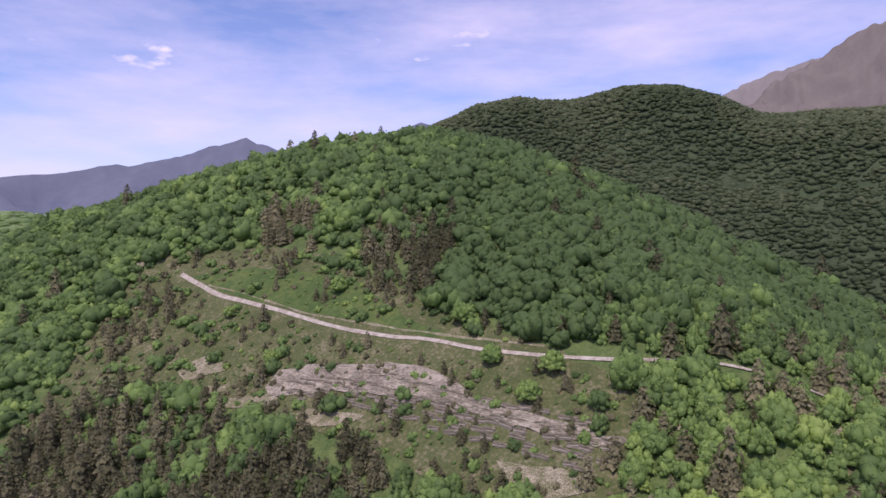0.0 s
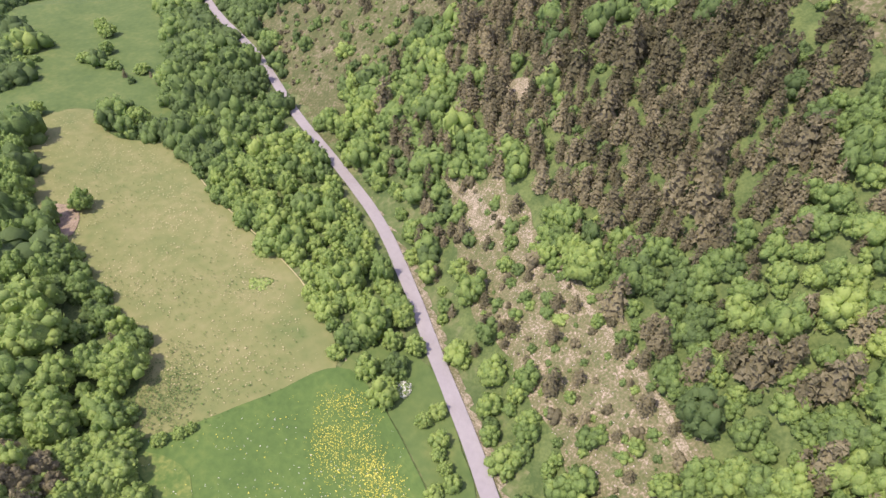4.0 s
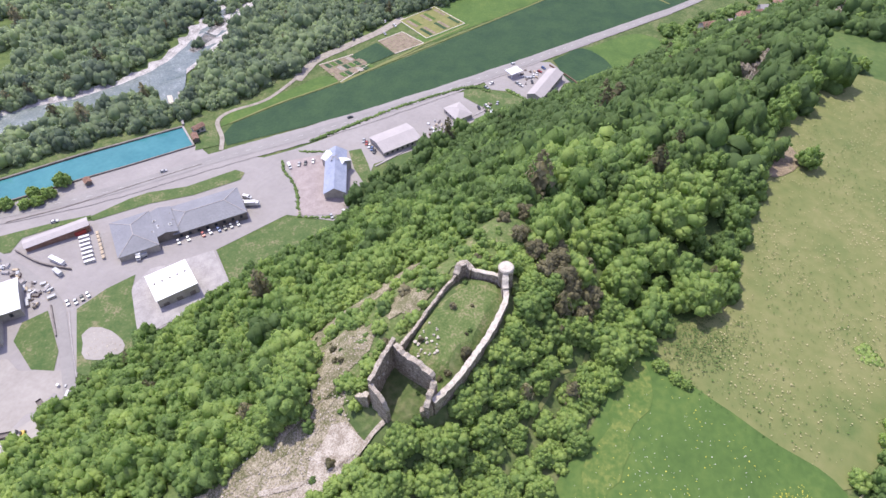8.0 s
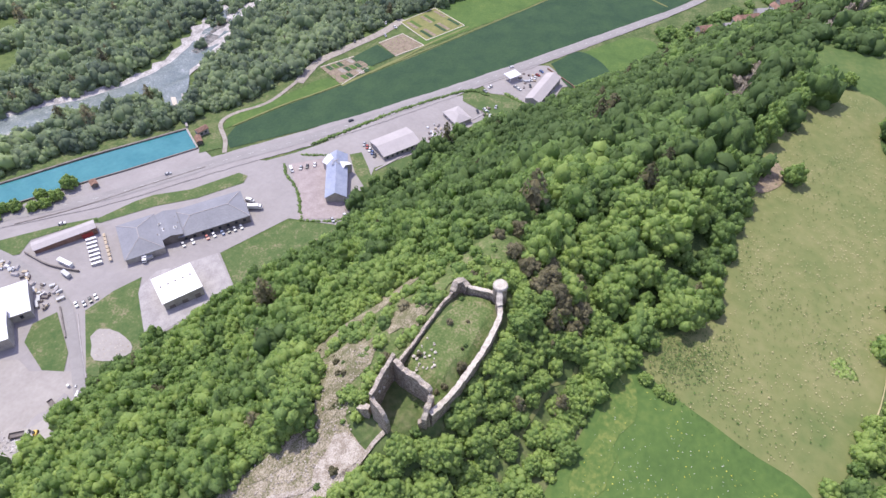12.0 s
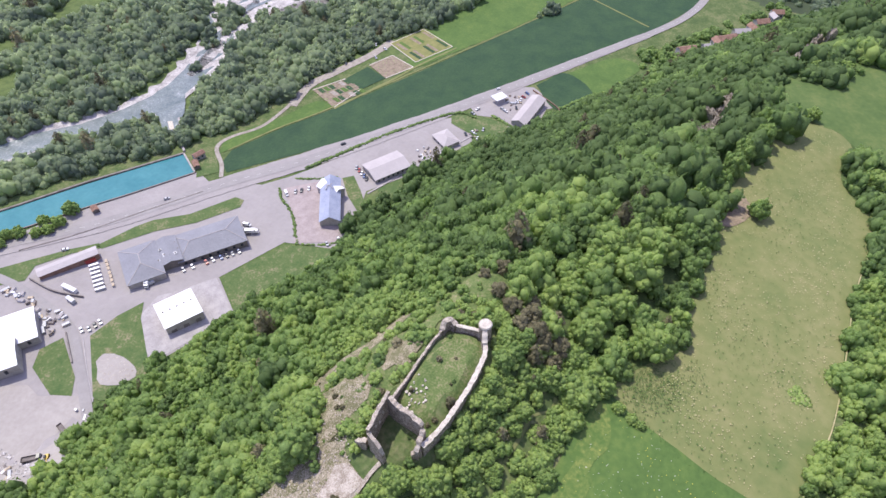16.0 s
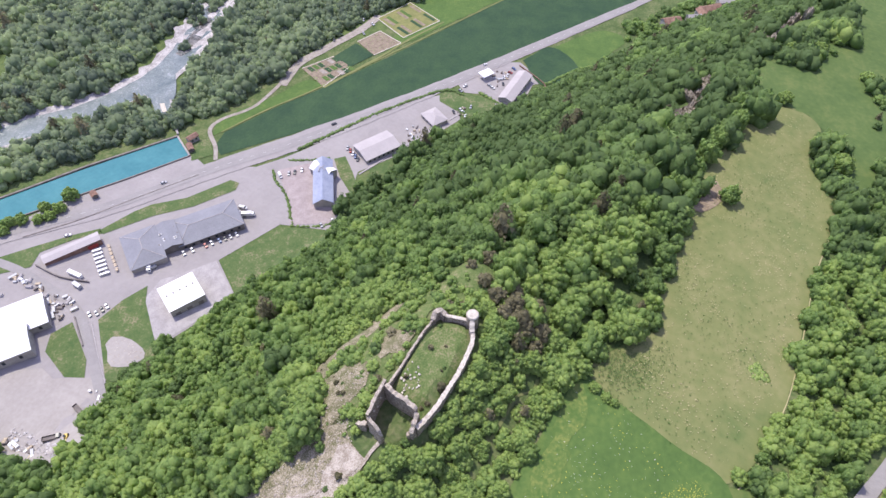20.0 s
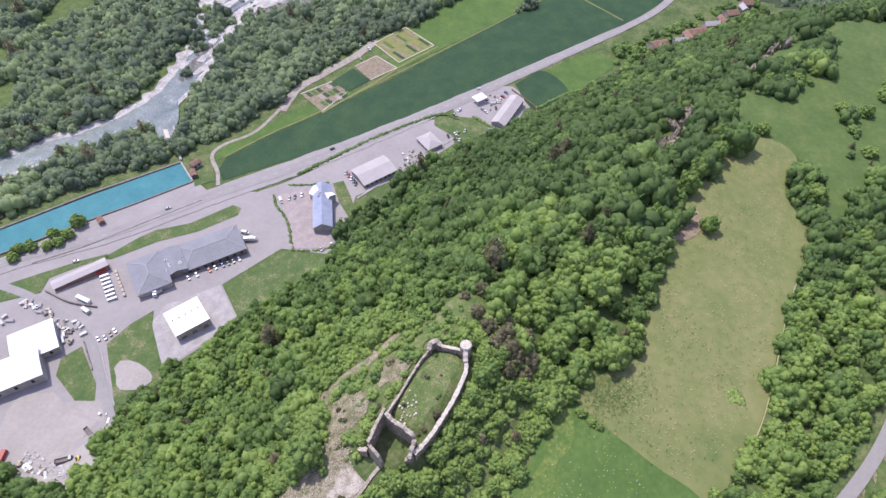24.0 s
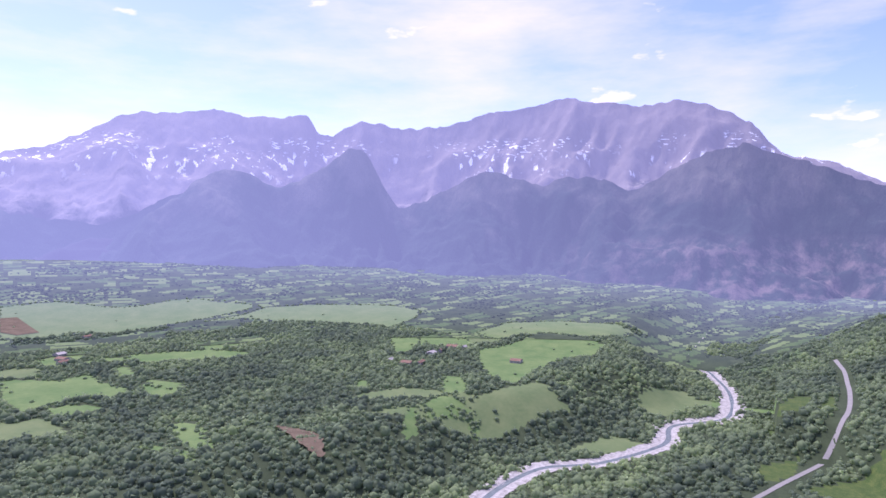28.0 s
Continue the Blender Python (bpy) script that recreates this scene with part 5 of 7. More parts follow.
k = (wr > 632) & (np.hypot(wx, wy) < 2300) & (wa > 66) & (wa < 156) & far_wood(wx, wy)
ws, ww = valley_sw(wx, wy)
k &= (to_line(wx, wy, RIVER) > np.where(wx < -900, 10, 15)) & (to_line(wx, wy, MAIN) > 12) & ~inside(wx, wy, GRAVEL_BAR) & ~inside(wx, wy, CROP_FIELD) & ~inside(wx, wy, NORTH_FIELD) & ~inside(wx, wy, UPPER_FIELD)
k &= ~((ww > -65) & (ww < 70) & (ws < 620))
for ox, oy in ((6, 0), (-6, 0), (0, 6), (0, -6)):
    k &= ~within(wx + ox, wy + oy, FAR_FIELDS)
wrad = np.clip(np.exp(rng.normal(1.66, 0.36, len(wx))), 2.4, 11)
k &= (to_line(wx, wy, RIVER) > np.where(wx < -900, 12, 18) + 1.2 * wrad) & (to_line(wx, wy, MAIN) > 10 + 1.3 * wrad)
wx, wy, wrad = wx[k], wy[k], wrad[k]
wh = -0.12 + 0.14 * wavy(wx, wy, 95, 3.0) + 0.26 * grain(wx / 120, wy / 120, 6) + 0.20 * grain(wx / 45, wy / 45, 8) + 0.09 * rng.normal(size=len(wx)) + 0.20 * (1 - ease((to_line(wx, wy, RIVER) - 30) / 110)) - 0.18 * inside(wx, wy, DARK_WOOD)
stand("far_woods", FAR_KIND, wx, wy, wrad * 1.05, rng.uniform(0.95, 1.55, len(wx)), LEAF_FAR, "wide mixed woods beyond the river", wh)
# hedges between the parcels of the plain
hx, hy = scatter(-3500, -560, -2700, 900, 19, 0.8)
h, edge = parcels(hx, hy)
hr = np.hypot(hx, hy)
ha = np.degrees(np.arctan2(-hx, hy))
k = (edge < 8 + 6 * (hr > 2200)) & (hr > 700) & (hr < 3500) & (ha > 62) & (ha < 158) & ~far_wood(hx, hy) & (rng.random(hx.shape) < 0.5)
hs, hw = valley_sw(hx, hy)
for poly in FAR_FIELDS + NEAR_FIELDS + [CROP_FIELD, NORTH_FIELD, GRAVEL_BAR, UPPER_FIELD]:
    k &= ~inside(hx, hy, poly)
k &= (to_line(hx, hy, RIVER) > 16) & (to_line(hx, hy, MAIN) > 14) & ~((hw > -90) & (hw < 60) & (hs < 620))
k |= (hr > 2300) & (hr < 3500) & (ha > 62) & (ha < 158) & far_wood(hx, hy)
hx, hy = hx[k], hy[k]
far_off = np.hypot(hx, hy) > 1950
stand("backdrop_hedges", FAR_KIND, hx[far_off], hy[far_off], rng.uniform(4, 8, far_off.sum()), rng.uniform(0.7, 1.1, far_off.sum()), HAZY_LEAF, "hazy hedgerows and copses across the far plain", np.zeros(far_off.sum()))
hx, hy = hx[~far_off], hy[~far_off]
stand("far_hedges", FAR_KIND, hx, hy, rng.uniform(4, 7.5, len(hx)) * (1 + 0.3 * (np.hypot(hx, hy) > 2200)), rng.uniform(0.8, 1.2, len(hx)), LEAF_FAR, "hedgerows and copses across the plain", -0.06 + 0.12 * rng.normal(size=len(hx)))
# trees round the far fields
ex, ey = [], []
for poly in FAR_FIELDS:
    c = curve_line(poly + poly[:1], 9.0)
    keep_ = rng.random(len(c)) < 0.7
    ex.append(c[keep_, 0] + rng.normal(size=keep_.sum()) * 3)
    ey.append(c[keep_, 1] + rng.normal(size=keep_.sum()) * 3)
    px, py = rng.uniform(c[:, 0].min(), c[:, 0].max(), 60), rng.uniform(c[:, 1].min(), c[:, 1].max(), 60)
    k = inside(px, py, poly) & (np.abs(grain(px / 70, py / 70, 12)) < 0.16)
    ex.append(px[k])
    ey.append(py[k])
ex, ey = np.concatenate(ex), np.concatenate(ey)
stand("field_hedges", FAR_KIND, ex, ey, rng.uniform(3, 6.5, len(ex)), rng.uniform(0.9, 1.3, len(ex)), LEAF_FAR, "hedges and single trees round the far fields", 0.15 * rng.normal(size=len(ex)))
# the dark ridge to the north
nx_, ny_ = scatter(-250, 1300, 380, 1500, 5.6, 0.9)
na, nr = np.degrees(np.arctan2(-nx_, ny_)), np.hypot(nx_, ny_)
k = (na < 10) & (na > -46) & (nr > 560) & (nr < 1400) & (np.hypot(nx_ + 100, ny_ + 20) > 630)
k |= (na < 40) & (na > -46) & (nr > 420) & (nr <= 700) & ((nx_ > 325) | (ny_ > 515))
nx_, ny_ = nx_[k], ny_[k]
# tint gets paler up the ridge, haze put into the colour
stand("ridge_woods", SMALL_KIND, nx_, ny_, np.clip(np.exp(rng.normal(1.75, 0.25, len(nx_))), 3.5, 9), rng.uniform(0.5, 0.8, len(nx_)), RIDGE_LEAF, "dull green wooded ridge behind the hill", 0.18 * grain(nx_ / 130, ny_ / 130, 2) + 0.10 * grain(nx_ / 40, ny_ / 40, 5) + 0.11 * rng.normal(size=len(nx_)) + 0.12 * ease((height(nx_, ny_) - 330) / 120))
# woods on the north-west hill, their leaf colour paled for haze
nx_, ny_ = scatter(-1300, -200, 240, 1300, 6.6, 0.8)
na, nr = np.degrees(np.arctan2(-nx_, ny_)), np.hypot(nx_, ny_)
k = (na >= 10) & (na < 66) & (nr < 1350) & (np.hypot(nx_ + 100, ny_ + 20) > 632) & (wavy(nx_, ny_, 60, 3.0) + 0.4 * rng.normal(size=nx_.shape) > -1.2)
nx_, ny_ = nx_[k], ny_[k]
stand("west_woods", SMALL_KIND, nx_, ny_, np.clip(np.exp(rng.normal(1.65, 0.45, len(nx_))), 2.4, 11), rng.uniform(0.25, 0.6, len(nx_)), HAZE_PALED_LEAF, "hazy light green woods on the north-west hill", 0.12 + 0.12 * wavy(nx_, ny_, 110, 2.0) + 0.05 * rng.normal(size=len(nx_)))


# ---- the castle ruin ----
def ruin_wall(name, line, thick, base, mat, parent, label="", rag=0.35, cap=None, step=0.8, seed=1):
    """A rubble wall along (x, y, top) places with an uneven top; cap: the material of its pale coping."""
    c = curve_line(line, step)
    r = np.random.default_rng(seed)
    d = np.gradient(c[:, :2], axis=0)
    d /= np.linalg.norm(d, axis=1)[:, None] + 1e-9
    side = np.stack([-d[:, 1], d[:, 0]], -1) * thick / 2
    n, rows = len(c), 5
    foot = np.minimum(height(c[:, 0] + side[:, 0] * 2, c[:, 1] + side[:, 1] * 2), height(c[:, 0] - side[:, 0] * 2, c[:, 1] - side[:, 1] * 2)) - base
    top = c[:, 2] + rag * r.normal(size=n) * 0.6
    V = []
    for k, sgn in [(i / rows, 1) for i in range(rows + 1)] + [(1 - i / rows, -1) for i in range(rows + 1)]:
        z = foot + (top - foot) * k
        out = 1 + 0.10 * (1 - k)
        p = c[:, :2] + sgn * side * out
        V.append(np.stack([p[:, 0] + 0.07 * r.normal(size=n), p[:, 1] + 0.07 * r.normal(size=n), z + (0.12 * rag * r.normal(size=n) if k == 1 else 0)], -1))
    V = np.stack(V, 1)
    m = V.shape[1]
    faces = []
    for i in range(n - 1):
        for j in range(m - 1):
            faces.append((i * m + j, (i + 1) * m + j, (i + 1) * m + j + 1, i * m + j + 1))
    ends = [tuple(j for j in range(m)), tuple((n - 1) * m + j for j in reversed(range(m)))]
    me = bpy.data.meshes.new(name)
    me.from_pydata([tuple(p) for p in V.reshape(-1, 3)], [], faces + ends)
    me.materials.append(mat)
    me.update()
    ob = new(name, me)
    ob.parent = parent
    if label:
        ob["label"] = label
    if cap:
        a, b = V[:, rows], V[:, rows + 1]
        up = np.array([0, 0, 0.22])
        W = np.stack([a * 1.0 + (a - b) * 0.04 - up * 0.3, a + (a - b) * 0.04 + up, (a + b) / 2 + up * 1.25, b + (b - a) * 0.04 + up, b + (b - a) * 0.04 - up * 0.3], 1)
        m = 5
        f = [(i * m + j, (i + 1) * m + j, (i + 1) * m + j + 1, i * m + j + 1) for i in range(n - 1) for j in range(m - 1)] + [tuple(range(m)), tuple((n - 1) * m + j for j in reversed(range(m)))]
        me = bpy.data.meshes.new("coping")
        me.from_pydata([tuple(p) for p in W.reshape(-1, 3)], [], f)
        me.materials.append(cap)
        me.update()
        co = new("coping", me)
        co.parent = ob
        co["label"] = "pale lime-mortar coping" if cap is COPING else "sunlit broken wall top"
    return ob


castle = tagged(new("castle_ruin"), "roofless medieval castle ruin with pale-capped rubble walls", "castle ruin")
patch("court_grass", [(-69, -36), (-76, -32), (-86, -30), (-104, -29), (-110, -33), (-109, -42), (-103, -44), (-88, -46), (-76, -47)], KNOLL_GRASS, 0.12, "rough grass inside the castle court", "grass", 3)
ruin_wall("curtain_wall", [(-68.5, -33.2, 121.5), (-76, -30.6, 121.8), (-85.5, -28.9, 122), (-95, -27.9, 122), (-104.6, -28.0, 122.3), (-107.5, -29.2, 122.6)], 1.4, 2.5, STONE, castle, "long curved curtain wall", 0.1, COPING, seed=2)
ruin_wall("stair_wall", [(-107.5, -29.2, 123.0), (-109, -30, 124.4), (-111, -30.7, 125.6)], 1.6, 2.5, STONE, castle, "stepped wall up to the turret", 0.15, COPING, seed=3)
ruin_wall("north_wall", [(-111.8, -32.6, 122.5), (-111.3, -36, 122.6), (-110.2, -40.5, 123)], 1.1, 2.0, STONE, castle, "", 0.12, COPING, seed=4)
ruin_wall("corner_tower", [(-110.4, -40.6, 123.2), (-111.0, -42.6, 124.2), (-109.2, -44.0, 124.2), (-107.0, -44.2, 122.8)], 1.7, 2.0, STONE, castle, "broken corner tower", 0.5, SUNLIT_RUBBLE, seed=5)
ruin_wall("west_wall", [(-107.0, -44.2, 121.9), (-102.7, -45.4, 121.2), (-95, -46.4, 121), (-87, -47.1, 121), (-77.2, -48.1, 122)], 0.7, 2.0, STONE, castle, "low worn west wall", 0.22, SUNLIT_RUBBLE, seed=6)
ruin_wall("keep_west_wall", [(-77.2, -48.1, 128.2), (-74, -48.3, 127.8), (-70, -48.5, 127.0), (-64.6, -48.4, 126.4)], 0.95, 2.5, STONE, castle, "tall keep wall with small window holes", 0.3, SUNLIT_RUBBLE, seed=7)
ruin_wall("keep_north_wall", [(-76.0, -47.2, 128.0), (-74.8, -44, 127.3), (-73.6, -38, 126.0), (-72.9, -35, 125.2)], 1.4, 2.5, STONE, castle, "broken keep wall", 0.5, SUNLIT_RUBBLE, seed=8)
ruin_wall("keep_east_wall", [(-72.4, -34.6, 124.5), (-69.5, -34.4, 123.2), (-66.5, -34.2, 120.8)], 1.3, 2.5, STONE, castle, "crumbling keep stub", 0.6, SUNLIT_RUBBLE, seed=9)
ruin_wall("keep_south_wall", [(-64.4, -48.0, 125.6), (-63.6, -46.2, 125.0), (-62.6, -44, 124), (-61.9, -42.2, 121.0)], 1.1, 2.5, STONE, castle, "leaning fragment of the keep's front", 0.3, SUNLIT_RUBBLE, seed=10)
ruin_wall("outer_stub", [(-64.3, -49.2, 119.5), (-64.0, -51.4, 118.3), (-64.6, -53.0, 116.8)], 1.4, 2.0, STONE, castle, "low rubble stub", 0.5, SUNLIT_RUBBLE, seed=11)
ruin_wall("wall_return", [(-68.3, -33.4, 120.4), (-67.2, -34.6, 119.8), (-66.4, -35.8, 118.6)], 1.3, 2.0, STONE, castle, "", 0.3, seed=12)
bm = bmesh.new()
bmesh.ops.create_cone(bm, cap_ends=True, segments=20, radius1=2.35, radius2=2.1, depth=12, matrix=pose(-112.6, -31.2, 120))
turret = part("turret", bm, STONE, castle, "round corner turret")
bm = bmesh.new()
bmesh.ops.create_cone(bm, cap_ends=True, segments=20, radius1=2.3, radius2=2.0, depth=0.5, matrix=pose(-112.6, -31.2, 126.2))
part("turret_cap", bm, COPING, turret, "flat pale turret cap")
# pale blocks stand in for daylight seen through small wall holes
for x, z in ((-72.6, 123.4), (-70.2, 121.6), (-68.0, 123.0)):
    bm = bmesh.new()
    box_at = pose(x, -48.35, z)
    bmesh.ops.create_cube(bm, size=1.0, matrix=box_at @ Matrix.Diagonal((0.55, 1.5, 0.7, 1)))
    part("window_niche", bm, COPING, castle, "small pale block for light through a wall hole")


# ---- buildings in the valley ----
CONCRETE = material("pale_concrete", (0.319, 0.296, 0.289), (0.441, 0.410, 0.395), 5.0, 0.9, 0.15, 0.3)
SLATE = material("slate_roof", (0.205, 0.207, 0.228), (0.285, 0.288, 0.312), 9.0, 0.6, 0.3, 0.15, lo=0.2, hi=0.8)
STEEL = material("white_metal_roof", (0.72, 0.72, 0.74), (0.86, 0.86, 0.88), 8.0, 0.45, 0.1, 0.3)
BLUE_TIN = material("blue_grey_tin", (0.285, 0.315, 0.413), (0.390, 0.420, 0.510), 6.0, 0.4, 0.1, 0.3)
PALE_ROOF = material("pale_fibre_roof", (0.40, 0.365, 0.36), (0.50, 0.46, 0.45), 8.0, 0.8, 0.2, 0.15, lo=0.2, hi=0.8)
TILE = material("clay_tile_roof", (0.19, 0.108, 0.078), (0.34, 0.215, 0.16), 3.0, 0.85, 0.5, 0.5)
RENDER = material("wall_render", (0.328, 0.304, 0.281), (0.468, 0.437, 0.406), 3.0, 0.9, 0.2, 0.3)
CLAD = material("dark_cladding", (0.14, 0.12, 0.11), (0.26, 0.23, 0.21), 4.0, 0.7, 0.2, 0.2)
GLASS = material("dark_glass", (0.03, 0.035, 0.04), (0.07, 0.08, 0.09), 2.0, 0.08, spec=0.6)


def frame_of(corners):
    """The middle, length, width and turn of a plan rectangle given by four corners in order."""
    p = np.array(corners, float)
    a, b = (p[1] - p[0] + p[2] - p[3]) / 2, (p[2] - p[1] + p[3] - p[0]) / 2
    return p.mean(axis=0), float(np.hypot(*a)), float(np.hypot(*b)), math.degrees(math.atan2(a[1], a[0]))


def box(bm, x0, x1, y0, y1, z0, z1):
    v = [bm.verts.new((x, y, z)) for z in (z0, z1) for x, y in ((x0, y0), (x1, y0), (x1, y1), (x0, y1))]
    for f in ((0, 1, 2, 3), (4, 5, 6, 7), (0, 1, 5, 4), (1, 2, 6, 5), (2, 3, 7, 6), (3, 0, 4, 7)):
        bm.faces.new([v[i] for i in f])


def roof_shell(bm, L, W, z, rise, hip, over=0.5, thick=0.25):
    """A pitched roof with its ridge along x; hip: how far the ridge stops short of the ends (0: a gable)."""
    a, b = L / 2 + over, W / 2 + over
    k = a - hip if hip else a
    for dz, flip in ((0, 0), (thick, 1)):
        pts = [(-a, -b, z), (a, -b, z), (a, b, z), (-a, b, z), (-k, 0, z + rise), (k, 0, z + rise)]
        v = [bm.verts.new((x, y, h + dz)) for x, y, h in pts]
        for f in ((0, 1, 5, 4), (2, 3, 4, 5), (1, 2, 5), (3, 0, 4)) if hip else ((0, 1, 5, 4), (2, 3, 4, 5)):
            bm.faces.new([v[i] for i in f])
        if not flip:
            low = v
    for i, j in ((0, 1), (1, 2), (2, 3), (3, 0)) if hip else ((0, 1), (2, 3), (1, 5), (5, 2), (3, 4), (4, 0)):
        bm.faces.new([low[i], low[j], v[j], v[i]])


def building(name, corners, eave, rise, roof_mat, wall_mat, label, hip=0.0, windows=0, doors=0, ground_z=None, skylights=0, over=0.5):
    (cx, cy), L, W, turn = frame_of(corners)
    if W > L:
        L, W, turn = W, L, turn + 90
    z = float(valley_floor(cx)) if ground_z is None else ground_z
    ob = tagged(new(name), label, name.replace("_", " "))
    ob.matrix_world = pose(cx, cy, z, 0, 0, turn)
    L, W = L - 2 * over, W - 2 * over
    bm = bmesh.new()
    box(bm, -L / 2, L / 2, -W / 2, W / 2, -1.0, eave)
    if not hip and rise:
        for x in (-L / 2, L / 2):
            s = 0.2 if x > 0 else -0.2
            v = [bm.verts.new(p) for p in ((x, -W / 2, eave), (x, W / 2, eave), (x, 0, eave + rise * 0.98), (x - s, -W / 2, eave), (x - s, W / 2, eave), (x - s, 0, eave + rise * 0.98))]
            for f in ((0, 1, 2), (3, 5, 4), (0, 2, 5, 3), (1, 4, 5, 2)):
                bm.faces.new([v[i] for i in f])
    wall = part("wall", bm, wall_mat, ob)
    bm = bmesh.new()
    roof_shell(bm, L, W, eave + 0.02, max(rise, 0.15), min(hip, L / 2), over)
    roof = part("roof", bm, roof_mat, ob)
    if hip and eave > 4.7:
        a, b, k, z0, z1 = L / 2 + over, W / 2 + over, L / 2 + over - min(hip, L / 2), eave + 0.32, eave + 0.32 + rise
        for p, q in (((-k, 0, z1), (k, 0, z1)), ((-a, -b, z0), (-k, 0, z1)), ((-a, b, z0), (-k, 0, z1)), ((a, -b, z0), (k, 0, z1)), ((a, b, z0), (k, 0, z1))):
            p, q = Vector(p), Vector(q)
            if (q - p).length < 0.5:
                continue
            bm = bmesh.new()
            bmesh.ops.create_cube(bm, size=1.0, matrix=Matrix.Translation((p + q) / 2) @ (q - p).to_track_quat("X", "Z").to_matrix().to_4x4() @ Matrix.Diagonal(((q - p).length, 0.42, 0.16, 1)))
            part("ridge_cap", bm, CONCRETE, roof, "pale ridge tiles")
    for i in range(windows):
        for side in (-1, 1):
            x = -L / 2 + (i + 0.7) * L / (windows + 0.4)
            bm = bmesh.new()
            box(bm, x - 0.8, x + 0.8, side * W / 2 - 0.08, side * W / 2 + 0.08, eave * 0.35, eave * 0.75)
            part("window", bm, GLASS, ob)
    for i in range(doors):
        bm = bmesh.new()
        x = -L / 2 + (i + 0.5) * L / doors
        box(bm, x - 1.5, x + 1.5, -W / 2 - 0.1, -W / 2 + 0.1, 0, min(3.2, eave * 0.8))
        part("door", bm, CLAD, ob, "dark roller door")
    for i in range(skylights):
        bm = bmesh.new()
        x = -L / 2 + (i + 0.6) * L / (skylights + 0.2)
        box(bm, x - 0.45, x + 0.45, 0.6, 1.4, eave + rise * 0.7, eave + rise + 0.55)
        part("roof_vent", bm, CLAD, ob, "small dark roof vent")
    return ob


building("warehouse_building", [(-126.7, -228.5), (-144.8, -217.0), (-134.6, -200.4), (-115.8, -211.3)], 7, 0.9, STEEL, RENDER, "white metal-roofed warehouse with roof vents", 0, 0, 3, skylights=5)
building("market_hall", [(-149.2, -276.1), (-131.4, -252.4), (-150.0, -241.1), (-168.8, -265.5)], 5, 3.5, SLATE, RENDER, "shop hall with a grey hipped slate roof", 11, 5)
building("market_wing", [(-160.0, -239.7), (-193.0, -212.8), (-207.0, -232.8), (-174.4, -259.1)], 5, 3.5, SLATE, CLAD, "long shop wing with a grey hipped roof", 10, 8)
building("market_link", [(-152.0, -246.0), (-163.0, -238.0), (-176.0, -256.0), (-166.0, -264.0)], 5.4, 1.8, SLATE, CLAD, "low gabled link between the shop halls")
building("long_shed", [(-119.8, -311.7), (-147.9, -293.2), (-145.4, -286.3), (-115.6, -304.8)], 4, 0.8, PALE_ROOF, TILE, "long open shed with a pale roof and brown sides")
building("workshop_wing", [(-97.6, -285.5), (-84.1, -267.6), (-64, -283), (-78, -301)], 6, 0.8, STEEL, RENDER, "workshop wing with a flat white roof", 0, 3)
building("workshop_hall", [(-79.5, -278), (-66.9, -261.8), (-28, -290), (-41, -306)], 7, 1.2, STEEL, RENDER, "large workshop hall with white metal roof", 0, 5)
building("chapel_building", [(-262.5, -203.1), (-270.6, -192.0), (-233.0, -171.6), (-227.4, -184.7)], 5.5, 4.2, BLUE_TIN, RENDER, "hall with a steep blue-grey metal roof", 0, 6)
building("chapel_wing", [(-257.5, -202.5), (-268.5, -200), (-260, -185), (-249.5, -188)], 6.2, 3.0, STEEL, RENDER, "bright metal-roofed wing of the hall", 0, 2)
building("stair_tower", [(-256.5, -196.5), (-259.5, -192.5), (-255.5, -189.5), (-252.5, -193.5)], 9.5, 1.2, BLUE_TIN, CLAD, "small square stair tower on the hall", 2)
building("depot_building", [(-293.2, -189.1), (-318.4, -171.8), (-305.9, -157.1), (-281.2, -171.6)], 4.2, 2.2, PALE_ROOF, RENDER, "long depot with a pale roof and dark windows", 0, 7)
building("office_hut", [(-350.4, -159.2), (-361.8, -151.3), (-351.6, -137.3), (-339.0, -144.8)], 3.5, 2.6, PALE_ROOF, RENDER, "square office with a pale pyramid roof", 7, 3)
building("garage_building", [(-438.1, -109.5), (-433.8, -97.3), (-396.2, -96.1), (-394.6, -109.8)], 4.5, 2.6, PALE_ROOF, RENDER, "garage with a broad pale roof", 0, 5)
building("weir_house", [(-247.7, -303.5), (-256.1, -300.6), (-254.4, -295.6), (-246.0, -298.3)], 4, 1.6, TILE, RENDER, "small brown-roofed sluice house by the weir", 0, 2)
building("pump_house", [(-242.6, -299.3), (-246.2, -296.6), (-241.5, -290.5), (-237.9, -293.2)], 3, 1.0, TILE, CLAD, "low pump house beside the basin", 0, 1)
building("basin_shed", [(-178.5, -323.5), (-174.5, -325.5), (-172.5, -320.5), (-176.5, -318.5)], 2.6, 1.2, TILE, CLAD, "small dark shed by the basin wall", 0, 1)
